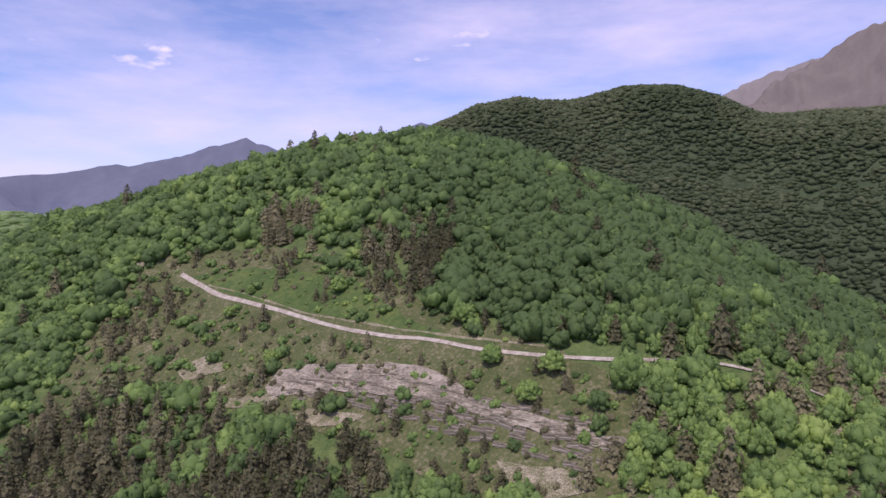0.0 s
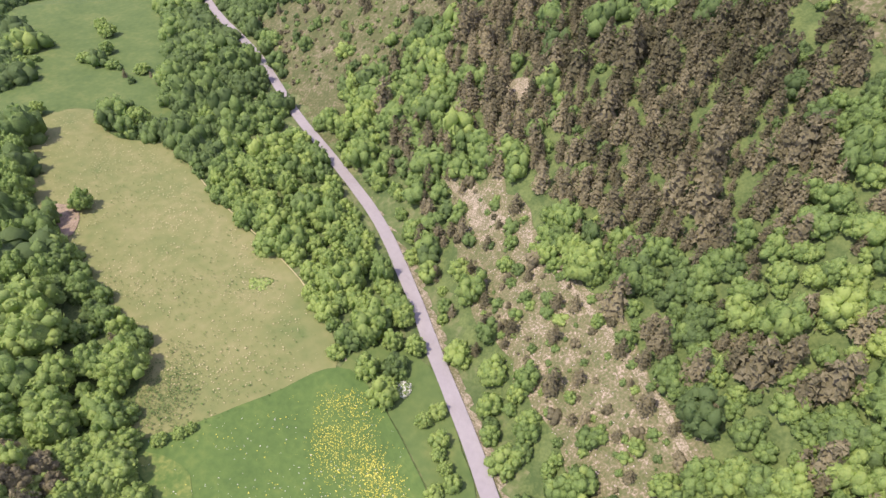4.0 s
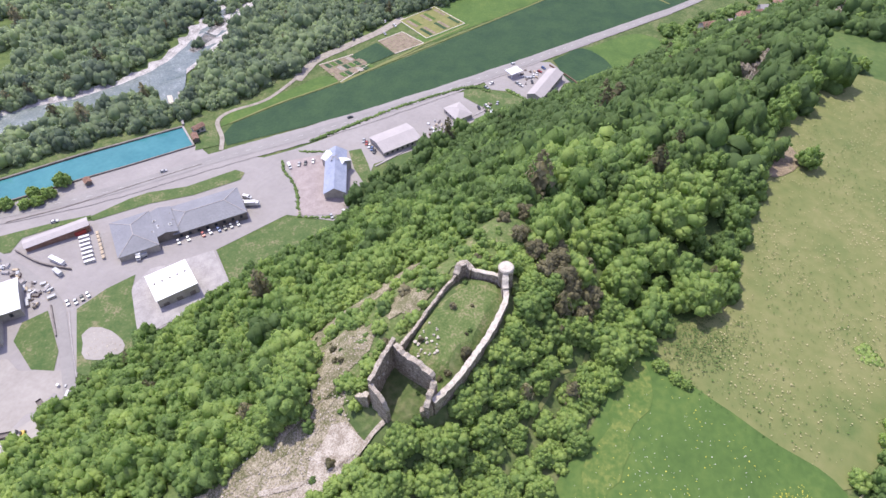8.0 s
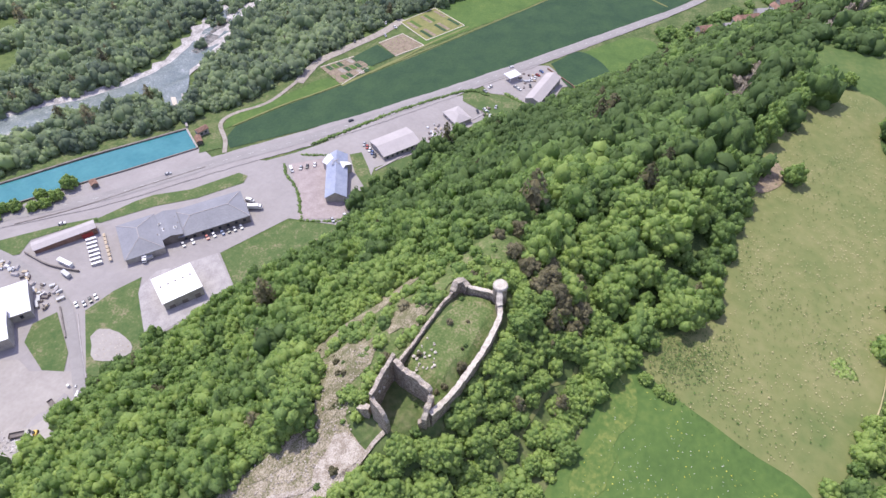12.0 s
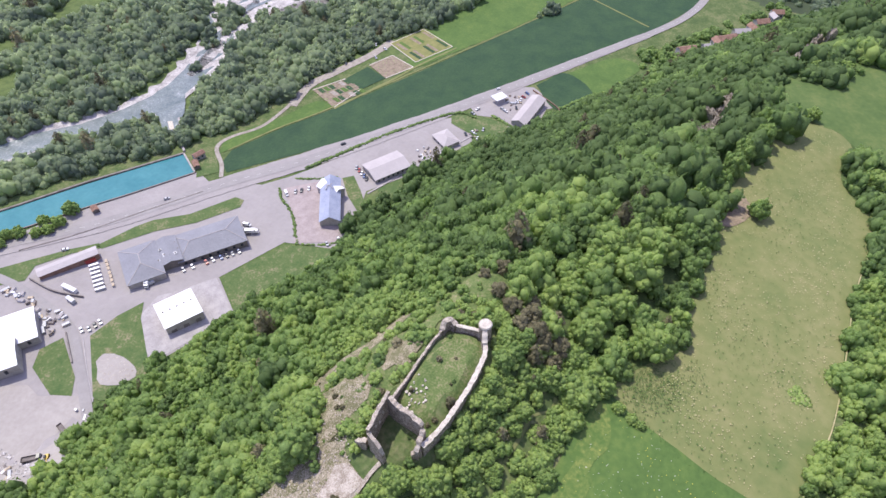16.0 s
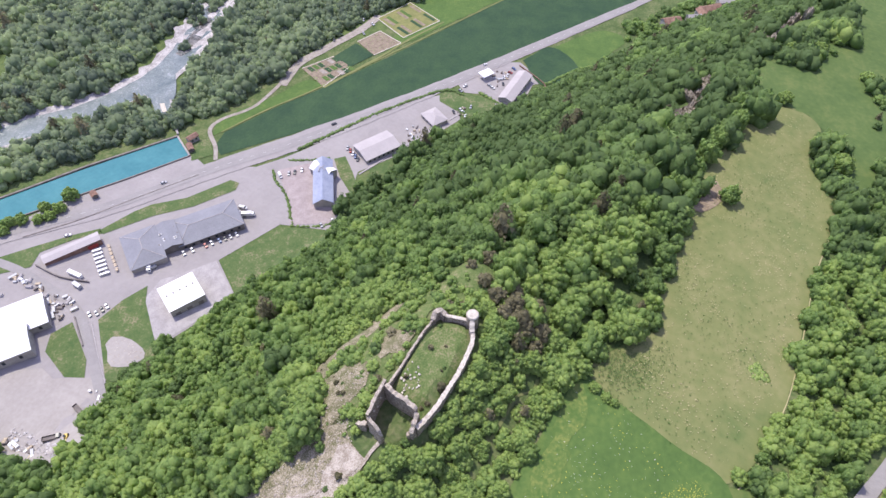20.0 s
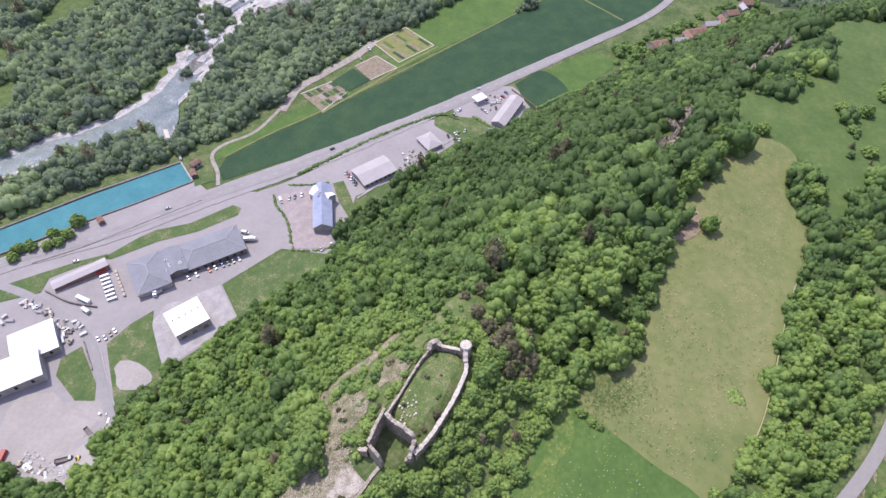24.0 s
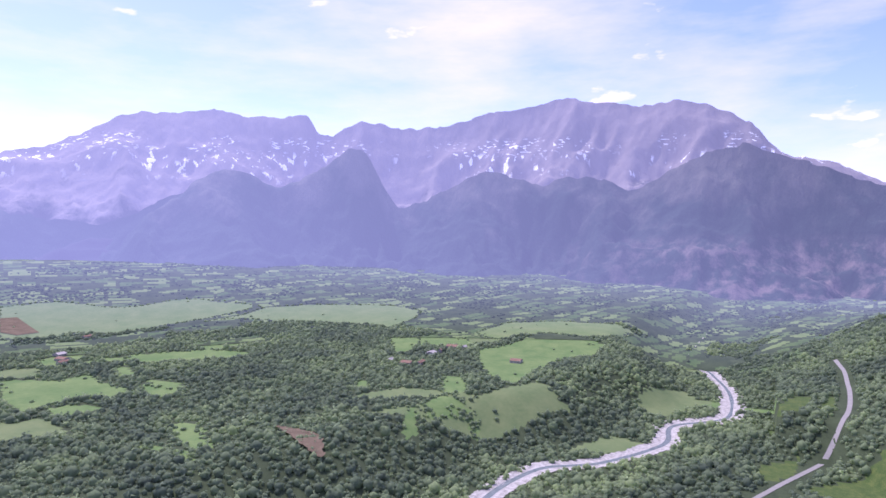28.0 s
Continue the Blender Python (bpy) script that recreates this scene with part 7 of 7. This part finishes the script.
for i in range(6):
    for j in range(3):
        gx0, gy0 = -369 - 4.4 * i + 3.2 * j, -274 + 2.3 * i + 9 * j
        bed_mat = (CROP, BED, LUSH, TRODDEN, CROP)[(i * 2 + j) % 5]
        patch("garden_bed", [(gx0, gy0), (gx0 - 3.4, gy0 + 1.8), (gx0 - 0.6, gy0 + 8.6), (gx0 + 2.8, gy0 + 6.8)], bed_mat, 0.5, "narrow planted garden bed", "garden bed", 8)
BASIN = [(-249.5, -312.2), (-236.1, -291.8), (-199.4, -314.7), (-160, -339.8), (-110, -372), (-60, -405), (-70, -425), (-110, -398), (-157.6, -368.9), (-191.9, -348.8)]
patch("basin_water", BASIN, WATER, 0.45, "long turquoise reservoir basin", "water", 10)


def low_wall(name, line, thick, high, mat, label, category="wall"):
    """A plain wall along a line on the ground."""
    c = np.array(line, float) if len(line) < 3 else curve_line(line, 4.0)
    d = np.gradient(c, axis=0)
    d /= np.linalg.norm(d, axis=1)[:, None]
    s = np.stack([-d[:, 1], d[:, 0]], -1) * thick / 2
    z = height(c[:, 0], c[:, 1])
    V = np.stack([np.column_stack([c + s, z - 0.5]), np.column_stack([c + s, z + high]), np.column_stack([c - s, z + high]), np.column_stack([c - s, z - 0.5])], 1)
    n = len(c)
    f = [(i * 4 + j, (i + 1) * 4 + j, (i + 1) * 4 + (j + 1) % 4, i * 4 + (j + 1) % 4) for i in range(n - 1) for j in range(4)] + [(0, 1, 2, 3), (4 * n - 1, 4 * n - 2, 4 * n - 3, 4 * n - 4)]
    return tagged(new(name, mesh(name, V.reshape(-1, 3), f, mat, False)), label, category, kind="structure")


low_wall("basin_wall_north", [(-250, -312.6), (-222, -331), (-193, -350), (-158, -370), (-110, -399), (-70, -426)], 1.4, 1.3, CLAD, "dark concrete basin wall by the river")
low_wall("basin_wall_south", [(-236, -291), (-199, -314), (-178, -328), (-160, -339), (-110, -371)], 0.8, 1.0, CLAD, "low dark basin wall by the road")
low_wall("basin_wall_end", [(-249.8, -312.6), (-236, -291.4)], 1.2, 1.2, CONCRETE, "concrete end wall with a gangway")
low_wall("road_barrier", [(-222, -273), (-189, -294), (-155, -315), (-128, -336)], 0.7, 0.7, CLAD, "dark low barrier beside the road")
low_wall("garage_fence", [(-452, -111), (-434, -83), (-422, -82)], 0.5, 1.6, TILE, "brown fence behind the garage")
low_wall("yard_fence", [(-114, -311), (-113, -291), (-117, -273)], 0.6, 1.6, CLAD, "dark yard fence")
low_wall("plot_fence", [(-94, -262), (-81, -244)], 0.7, 1.3, CLAD, "dark fence beside the grass plot")
low_wall("side_road_kerb", [(-95, -251), (-81, -234), (-68, -217)], 0.5, 0.4, CONCRETE, "pale kerb along the side road", "kerb")
low_wall("depot_kerb", [(-364, -134), (-330, -148), (-300, -160), (-270, -172)], 1.2, 0.5, CONCRETE, "concrete kerb below the depot")
low_wall("weir_wall", [(-284, -346), (-276, -338), (-268, -332), (-258, -321), (-252, -314)], 1.6, 1.4, CONCRETE, "concrete weir wall")
patch("weir_foam", [(-276, -350), (-278, -347), (-270, -338), (-268, -341)], COPING, 1.3, "white foam below the weir", "water", 4)
for line in ([(-469, -257), (-510, -242), (-491, -203), (-449, -221), (-469, -257)], [(-425, -255), (-450, -245), (-440, -219), (-412, -232)], [(-367, -277), (-395, -262)], [(-352, -248), (-386, -242)]):
    for p, q in zip(line, line[1:]):
        low_wall("garden_fence", [p, ((p[0] + q[0]) / 2, (p[1] + q[1]) / 2), q], 0.7, 0.5, COPING, "pale path edging round the garden", "fence")


def hedge(name, line, radius, label, hue=-0.05, gap=1.3, kinds=None):
    c = curve_line(line, gap)
    x, y = c[:, 0] + 0.3 * r.normal(size=len(c)), c[:, 1] + 0.3 * r.normal(size=len(c))
    stand(name, kinds or FAR_KIND, x, y, radius * r.uniform(0.7, 1.25, len(c)), np.full(len(c), 0.8), LEAF, label, hue + 0.1 * r.normal(size=len(c)))


hedge("road_hedge", [(-275, -225), (-302, -211), (-337, -193), (-373, -170), (-392, -154), (-391, -140)], 1.9, "clipped dark hedge along the road", -0.25)
hedge("yard_hedge", [(-248, -229), (-240, -222), (-230, -207), (-212, -192), (-207, -188)], 1.3, "dark hedge round the hall yard", -0.2)
hedge("yard_hedge_lower", [(-207, -188), (-214, -172), (-222, -164)], 1.2, "low hedge at the wood's edge", -0.1)
hedge("road_scrub", [(-262, -225), (-268, -212), (-276, -200)], 1.2, "scrub beside the hall", -0.1)
hedge("garage_hedge", [(-400, -128), (-394, -112), (-390, -98)], 1.8, "bushes beside the garage", -0.05)
hedge("field_hedge", [(-436, -82), (-470, -62), (-492, -40)], 1.8, "hedge along the side field", 0.0)

vx, vy = in_poly([(-535, -35), (-570, 15), (-620, 60), (-705, 95), (-745, 75), (-690, 40), (-620, 0), (-565, -40)])(150)
k = to_line(vx, vy, MAIN) > 10
for hx_, hy_ in ((-583, -2), (-571, 4), (-598, 17), (-609, 24), (-620, 30), (-631, 33), (-648, 42), (-660, 52), (-683, 59), (-712, 72), (-697, 70)):
    k &= np.hypot(vx - hx_, vy - hy_) > 10
stand("village_trees", LIGHT_KIND, vx[k], vy[k], r.uniform(2.5, 5, k.sum()), r.uniform(1, 1.4, k.sum()), LEAF, "garden trees between the village houses", 0.12 * r.normal(size=k.sum()) - 0.1)

# worn white markings of the valley road
MARKING = material("road_marking", (0.48, 0.47, 0.45), (0.66, 0.65, 0.62), 2.0, 0.8)
V, F = [], []
axis = curve_line(MAIN, 1.0)
way = np.gradient(axis, axis=0)
way /= np.linalg.norm(way, axis=1)[:, None]
for i in range(60, 1000, 9):
    (x, y), (dx, dy) = axis[i], way[i]
    for a, b in ((-1.6, -0.11), (1.6, -0.11), (1.6, 0.11), (-1.6, 0.11)):
        px, py = x + dx * a - dy * b, y + dy * a + dx * b
        V.append((px, py, float(height(px, py)) + 0.60))
    F.append([len(V) - 4, len(V) - 3, len(V) - 2, len(V) - 1])
tagged(new("road_marking", mesh("road_marking", V, F, MARKING, False)), "worn white centre dashes of the valley road", "road marking", kind="structure")

# forecourt canopy on four posts
canopy = tagged(new("forecourt_canopy"), "white flat forecourt canopy on posts", "canopy")
canopy.matrix_world = pose(-423, -131.5, float(valley_floor(-423)), 0, 0, -32)
bm = bmesh.new()
box(bm, -5.6, 5.6, -4.2, 4.2, 4.6, 5.2)
part("roof", bm, STEEL, canopy)
for x in (-4, 4):
    for y in (-2.5, 2.5):
        bm = bmesh.new()
        box(bm, x - 0.15, x + 0.15, y - 0.15, y + 0.15, 0, 4.6)
        part("post", bm, STEEL, canopy)


# ---- vehicles ----
def paint(name, c, rough=0.35):
    return material(name, tuple(k * 0.88 for k in c), c, 3.0, rough, spec=0.5)


PAINTS = [paint("white_paint", (0.80, 0.80, 0.80)), paint("silver_paint", (0.45, 0.46, 0.48)), paint("dark_paint", (0.05, 0.055, 0.065)), paint("red_paint", (0.40, 0.06, 0.05)), paint("blue_paint", (0.10, 0.16, 0.34))]
TONES = ["white", "silver grey", "black", "red", "blue"]
RUBBER = material("tyre_rubber", (0.02, 0.02, 0.02), (0.05, 0.05, 0.05), 0.5, 0.9)


def prism(bm, outline, y0, y1, inset=0.0):
    """A side outline of (x, z) drawn across from y0 to y1, drawn in towards the top by inset."""
    top = max(z for x, z in outline)
    low = min(z for x, z in outline)
    a = [bm.verts.new((x, y0 + inset * (z - low) / (top - low), z)) for x, z in outline]
    b = [bm.verts.new((x, y1 - inset * (z - low) / (top - low), z)) for x, z in outline]
    bm.faces.new(a)
    bm.faces.new(b[::-1])
    for i in range(len(a)):
        j = (i + 1) % len(a)
        bm.faces.new((a[i], a[j], b[j], b[i]))


def wheels(ob, places, rad):
    for x, y in places:
        bm = bmesh.new()
        bmesh.ops.create_cone(bm, cap_ends=True, segments=12, radius1=rad, radius2=rad, depth=0.24, matrix=pose(x, y, rad, 90))
        part("wheel", bm, RUBBER, ob)


def make_car(k):
    ob = new("car")
    bm = bmesh.new()
    prism(bm, [(-2.1, 0.28), (2.1, 0.28), (2.15, 0.62), (1.95, 0.82), (0.9, 0.95), (-1.9, 0.98), (-2.15, 0.7)], -0.86, 0.86, 0.05)
    part("body", bm, PAINTS[k], ob)
    bm = bmesh.new()
    prism(bm, [(0.95, 0.94), (0.25, 1.40), (-1.35, 1.42), (-1.95, 0.97)], -0.80, 0.80, 0.14)
    part("windows", bm, GLASS, ob, "dark car windows")
    bm = bmesh.new()
    prism(bm, [(0.2, 1.41), (-1.3, 1.43), (-1.25, 1.48), (0.12, 1.47)], -0.66, 0.66)
    part("roof", bm, PAINTS[k], ob)
    wheels(ob, [(-1.3, -0.8), (-1.3, 0.8), (1.3, -0.8), (1.3, 0.8)], 0.32)
    return ob


def make_van(k):
    ob = new("van")
    bm = bmesh.new()
    prism(bm, [(-2.7, 0.35), (2.6, 0.35), (2.7, 0.9), (1.9, 1.25), (1.3, 2.05), (-2.6, 2.15), (-2.7, 1.9)], -0.95, 0.95, 0.08)
    part("body", bm, PAINTS[k], ob)
    bm = bmesh.new()
    prism(bm, [(1.95, 1.28), (1.38, 2.0), (1.30, 2.0), (1.80, 1.28)], -0.8, 0.8, 0.05)
    part("windscreen", bm, GLASS, ob)
    wheels(ob, [(-1.7, -0.9), (-1.7, 0.9), (1.7, -0.9), (1.7, 0.9)], 0.36)
    return ob


def make_truck(k, bed):
    ob = new("truck")
    bm = bmesh.new()
    box(bm, -4.2, 2.6, -0.5, 0.5, 0.6, 0.9)
    part("chassis", bm, CLAD, ob)
    bm = bmesh.new()
    prism(bm, [(2.5, 0.7), (4.3, 0.7), (4.3, 1.6), (3.9, 2.6), (2.5, 2.7)], -1.15, 1.15, 0.06)
    part("cab", bm, PAINTS[k], ob)
    bm = bmesh.new()
    box(bm, 4.02, 4.25, -1.0, 1.0, 1.65, 2.35)
    part("windscreen", bm, GLASS, ob)
    bm = bmesh.new()
    if bed == "box":
        box(bm, -4.3, 2.3, -1.22, 1.22, 0.95, 3.4)
    else:
        box(bm, -4.3, 2.3, -1.22, 1.22, 0.95, 1.2)
        for y in (-1.22, 1.14):
            box(bm, -4.3, 2.3, y, y + 0.08, 1.2, 1.9)
        for x in (-4.3, 2.22):
            box(bm, x, x + 0.08, -1.13, 1.13, 1.2, 1.9)
    part("cargo_box" if bed == "box" else "flatbed", bm, PAINTS[0] if bed == "box" else CLAD, ob)
    wheels(ob, [(x, y) for x in (-3.2, -2.1, 3.2) for y in (-1, 1)], 0.5)
    return ob


CARS = [make_car(k) for k in range(5)]
VANS = [make_van(0), make_van(1)]
TRUCKS = [make_truck(0, "box"), make_truck(4, "flat"), make_truck(2, "flat")]
LIFT = 0.44


def park(src, x, y, turn, label, group):
    m = pose(x, y, float(height(x, y)) + LIFT, 0, 0, turn)
    return tagged(copy_thing(src, m), label, src.name.split(".")[0], group)


ROWS_OF_CARS = [((-98.9, -255.9), 60), ((-101.2, -252.8), 60), ((-104.4, -251.8), 60), ((-107.4, -251.0), 60), ((-158.5, -236.4), 55), ((-162.9, -233.3), 55), ((-169.4, -228.2), 55), ((-172.8, -226.1), 55), ((-176.5, -222.9), 55),
                ((-179.4, -220.7), 55), ((-182.3, -218.6), 55), ((-185.5, -216.2), 55), ((-249.3, -216.7), 20), ((-252.3, -213.8), 20), ((-256.3, -210.4), 20), ((-215.2, -171), 40), ((-222, -166.5), 40)]
ROWS_OF_CARS += [((-289.6, -189.3), 15), ((-287.5, -186), 15), ((-285.6, -183), 15), ((-283.5, -180), 15), ((-291.5, -192.6), 15), ((-410.6, -121.1), 70), ((-412.5, -124.5), 70), ((-419.5, -114.9), 20), ((-403.1, -142.6), -30), ((-395.2, -143.8), 60),
                 ((-432.8, -115.6), 10), ((-438.1, -114.9), 80), ((-429, -117), 40), ((-445, -114), 60), ((-417, -274), 20), ((-439, -256), 40), ((-457, -256), 60), ((-460, -267), 20), ((-366, -138), 30), ((-371, -134), 60), ((-378, -128), 10)]
for k, ((x, y), turn) in enumerate(ROWS_OF_CARS):
    c = (0, 1, 2, 0, 1, 0, 3, 0, 4, 2, 1)[k % 11]
    park(CARS[c], x, y, turn + (k * 37) % 9, TONES[c] + " car parked in the yard", "parked cars")
for k, (x, y, turn) in enumerate(((-140.5, -311.5, 141), (-312, -215.5, 148), (-440, -138.5, 150), (-205, -289, 143))):
    park(CARS[(0, 2, 0, 1)[k]], x, y, turn, TONES[(0, 2, 0, 1)[k]] + " car on the valley road", "cars on the road")
for x, y, turn in ((-207.3, -226.1, 100), (-202.7, -228.4, 100), (-244.8, -221, 50)):
    park(VANS[0], x, y, turn, "white delivery van in the yard", "vans")
park(VANS[1], -141, -246, -35, "silver van beside the shop hall", "vans")
for k, (x, y, turn) in enumerate(((-50, -217, 72), (-33, -216, 128), (-203, -219, 118), (-141, -248, 35))):
    park(TRUCKS[(1, 2, 0, 0)[k]], x, y, turn, "lorry standing in the dusty yard", "lorries")
for ob in CARS + VANS + TRUCKS:
    for o in list(ob.children) + [ob]:
        bpy.data.objects.remove(o)

# a small yellow digger
digger = tagged(new("digger"), "small yellow digger in the dirt lot", "digger")
digger.matrix_world = pose(-36, -208, float(height(-36, -208)) + 0.4, 0, 0, 40)
YELLOW = paint("yellow_paint", (0.62, 0.42, 0.04))
for name, dims, mat in (("body", (-1.1, 1.1, -0.8, 0.8, 0.7, 1.5), YELLOW), ("cab", (-0.2, 0.9, -0.7, 0.1, 1.5, 2.5), GLASS), ("track", (-1.4, 1.4, -1.0, -0.65, 0, 0.65), RUBBER), ("track", (-1.4, 1.4, 0.65, 1.0, 0, 0.65), RUBBER), ("arm", (0.9, 3.2, 0.2, 0.5, 1.2, 1.6), YELLOW)):
    bm = bmesh.new()
    box(bm, *dims)
    part(name, bm, mat, digger)


# stacks, containers and scrap of the yards
def stack(name, x, y, turn, L, W, H, mats, label, group, layers=3):
    ob = tagged(new(name), label, name.replace("_", " "), group)
    ob.matrix_world = pose(x, y, float(height(x, y)) + 0.3, 0, 0, turn)
    for i in range(layers):
        bm = bmesh.new()
        j = 0.15 * math.sin(7 * x + 3 * i)
        box(bm, -L / 2 + j, L / 2 + j, -W / 2, W / 2, H * i / layers + 0.06, H * (i + 1) / layers)
        part("layer", bm, mats[i % len(mats)], ob)
    return ob


TIMBER = material("pale_timber", (0.40, 0.32, 0.22), (0.62, 0.53, 0.40), 1.0, 0.9, 0.3, 0.4)
for k in range(7):
    x, y = -136.5 + 2.1 * k, -287.5 + 2.9 * k
    stack("building_material_stack", x - 1.6, y + 1.4, 140, 5.6, 1.5, 1.5, [PAINTS[0], CLAD, PAINTS[0]], "long stack of white-wrapped building material", "yard stacks")
    stack("building_material_stack", x - 7.4, y + 5.6, 52, 2.6, 1.5, 1.3, [PAINTS[0], TIMBER], "short stack of white-wrapped building material", "yard stacks", 2)
for k, (x, y) in enumerate(((-99, -288), (-93, -276), (-98, -277), (-103, -277), (-101, -273), (-90, -274), (-92, -270), (-98, -266), (-103, -312), (-101, -307), (-100, -302), (-102, -316), (-104, -305), (-85, -316), (-88, -313), (-89, -318))):
    stack("scrap_stack", x, y, (k * 47) % 180, 3.0 + k % 3, 1.6, 1.2 + 0.3 * (k % 2), [TIMBER, PAINTS[1], CLAD] if k % 2 else [PAINTS[0], CONCRETE], "loose stack of yard goods", "yard stacks", 2)
for k, (x, y, turn, m) in enumerate(((-118, -284, 88, 0), (-23, -249, 20, 3), (-112, -277, 80, 1), (-140, -290.5, 147, 3))):
    stack("shipping_container", x, y, turn, 10 if k == 0 else 6, 2.4, 2.5, [PAINTS[m]], TONES[m] + " steel container in the yard", "containers", 1)
r3 = np.random.default_rng(31)
for poly, count in (([(-100, -318), (-103, -317), (-105, -286), (-102, -286), (-98, -307)], 16), ([(-99, -288), (-104, -278), (-101, -268), (-88, -266), (-93, -279)], 20), ([(-24, -243), (-27, -238), (-26, -212), (-21, -215), (-20, -238)], 26),
                    ([(-60, -224), (-66, -218), (-64, -209), (-46, -192), (-41, -201)], 10), ([(-331, -163), (-341, -160), (-332, -151), (-318, -155)], 14), ([(-369, -137), (-377, -132), (-366, -125), (-359, -131)], 10), ([(-433, -128), (-442, -119), (-436, -109), (-425, -111), (-410, -122)], 12)):
    xs, ys = in_poly(poly)(count)
    for x, y in zip(xs, ys):
        k = int(r3.integers(0, 6))
        L, W, H = r3.uniform(0.8, 3.4), r3.uniform(0.6, 1.6), r3.uniform(0.4, 1.5)
        mats = ([PAINTS[0]], [TIMBER], [CONCRETE, TIMBER], [PAINTS[1]], [CLAD], [TILE, CLAD])[k]
        stack("yard_goods", x, y, r3.uniform(0, 180), L, W, H, mats, ("white wrapped pallet load", "pile of pale timber", "pallet with blocks and boards", "grey metal crate", "dark heap of scrap", "stack of red-brown tiles")[k] + " in the yard", "yard goods", 1 + (k in (2, 5)))
crumpled(patch("dirt_mound", [(-12, -236), (-18, -237), (-23, -218), (-25, -197), (-30, -192), (-32, -186), (-17, -186), (-12, -202), (-9, -227)], LOT, 1.4, "bulldozed bank of pale earth", "earth", 2.5, 1.0), 0.8, 5, 2.0)
stones("yard_rubble", 160, lambda n: (r.uniform(-31, -22, n), r.uniform(-240, -193, n)), 0.3, 1.1, GRAVEL, "rubble and broken blocks along the lot")
stones("heap_stones", 260, in_poly([(-86, -232), (-93, -232), (-94, -222), (-90, -211), (-84, -211), (-78, -221)]), 0.15, 0.5, SCREE, "loose stones on the gravel heap")
for k, (x, y, w_, h_) in enumerate(((-160, -250, 3, 1.4), (-164, -245, 2.2, 1.8), (-166, -252, 4, 0.8), (-157, -256, 2, 1.2), (-178, -246, 5, 0.5), (-162, -255, 1.5, 1.6), (-168, -247, 3, 1.0), (-171, -252, 1.6, 1.3), (-159, -246, 2.4, 0.9), (-173, -247, 4.2, 0.6), (-155, -250, 1.4, 1.0))):
    unit = tagged(new("roof_unit"), "grey ventilation unit on the shop roof", "roof unit", "roof units")
    unit.matrix_world = pose(x, y, float(valley_floor(x)) + 5.0, 0, 0, 54)
    bm = bmesh.new()
    box(bm, -w_ / 2, w_ / 2, -0.9, 0.9, 0, h_)
    part("casing", bm, PAINTS[1], unit)
    bm = bmesh.new()
    bmesh.ops.create_cone(bm, cap_ends=True, segments=12, radius1=0.5, radius2=0.5, depth=0.3, matrix=pose(0, 0, h_ + 0.15))
    part("fan", bm, CLAD, unit)
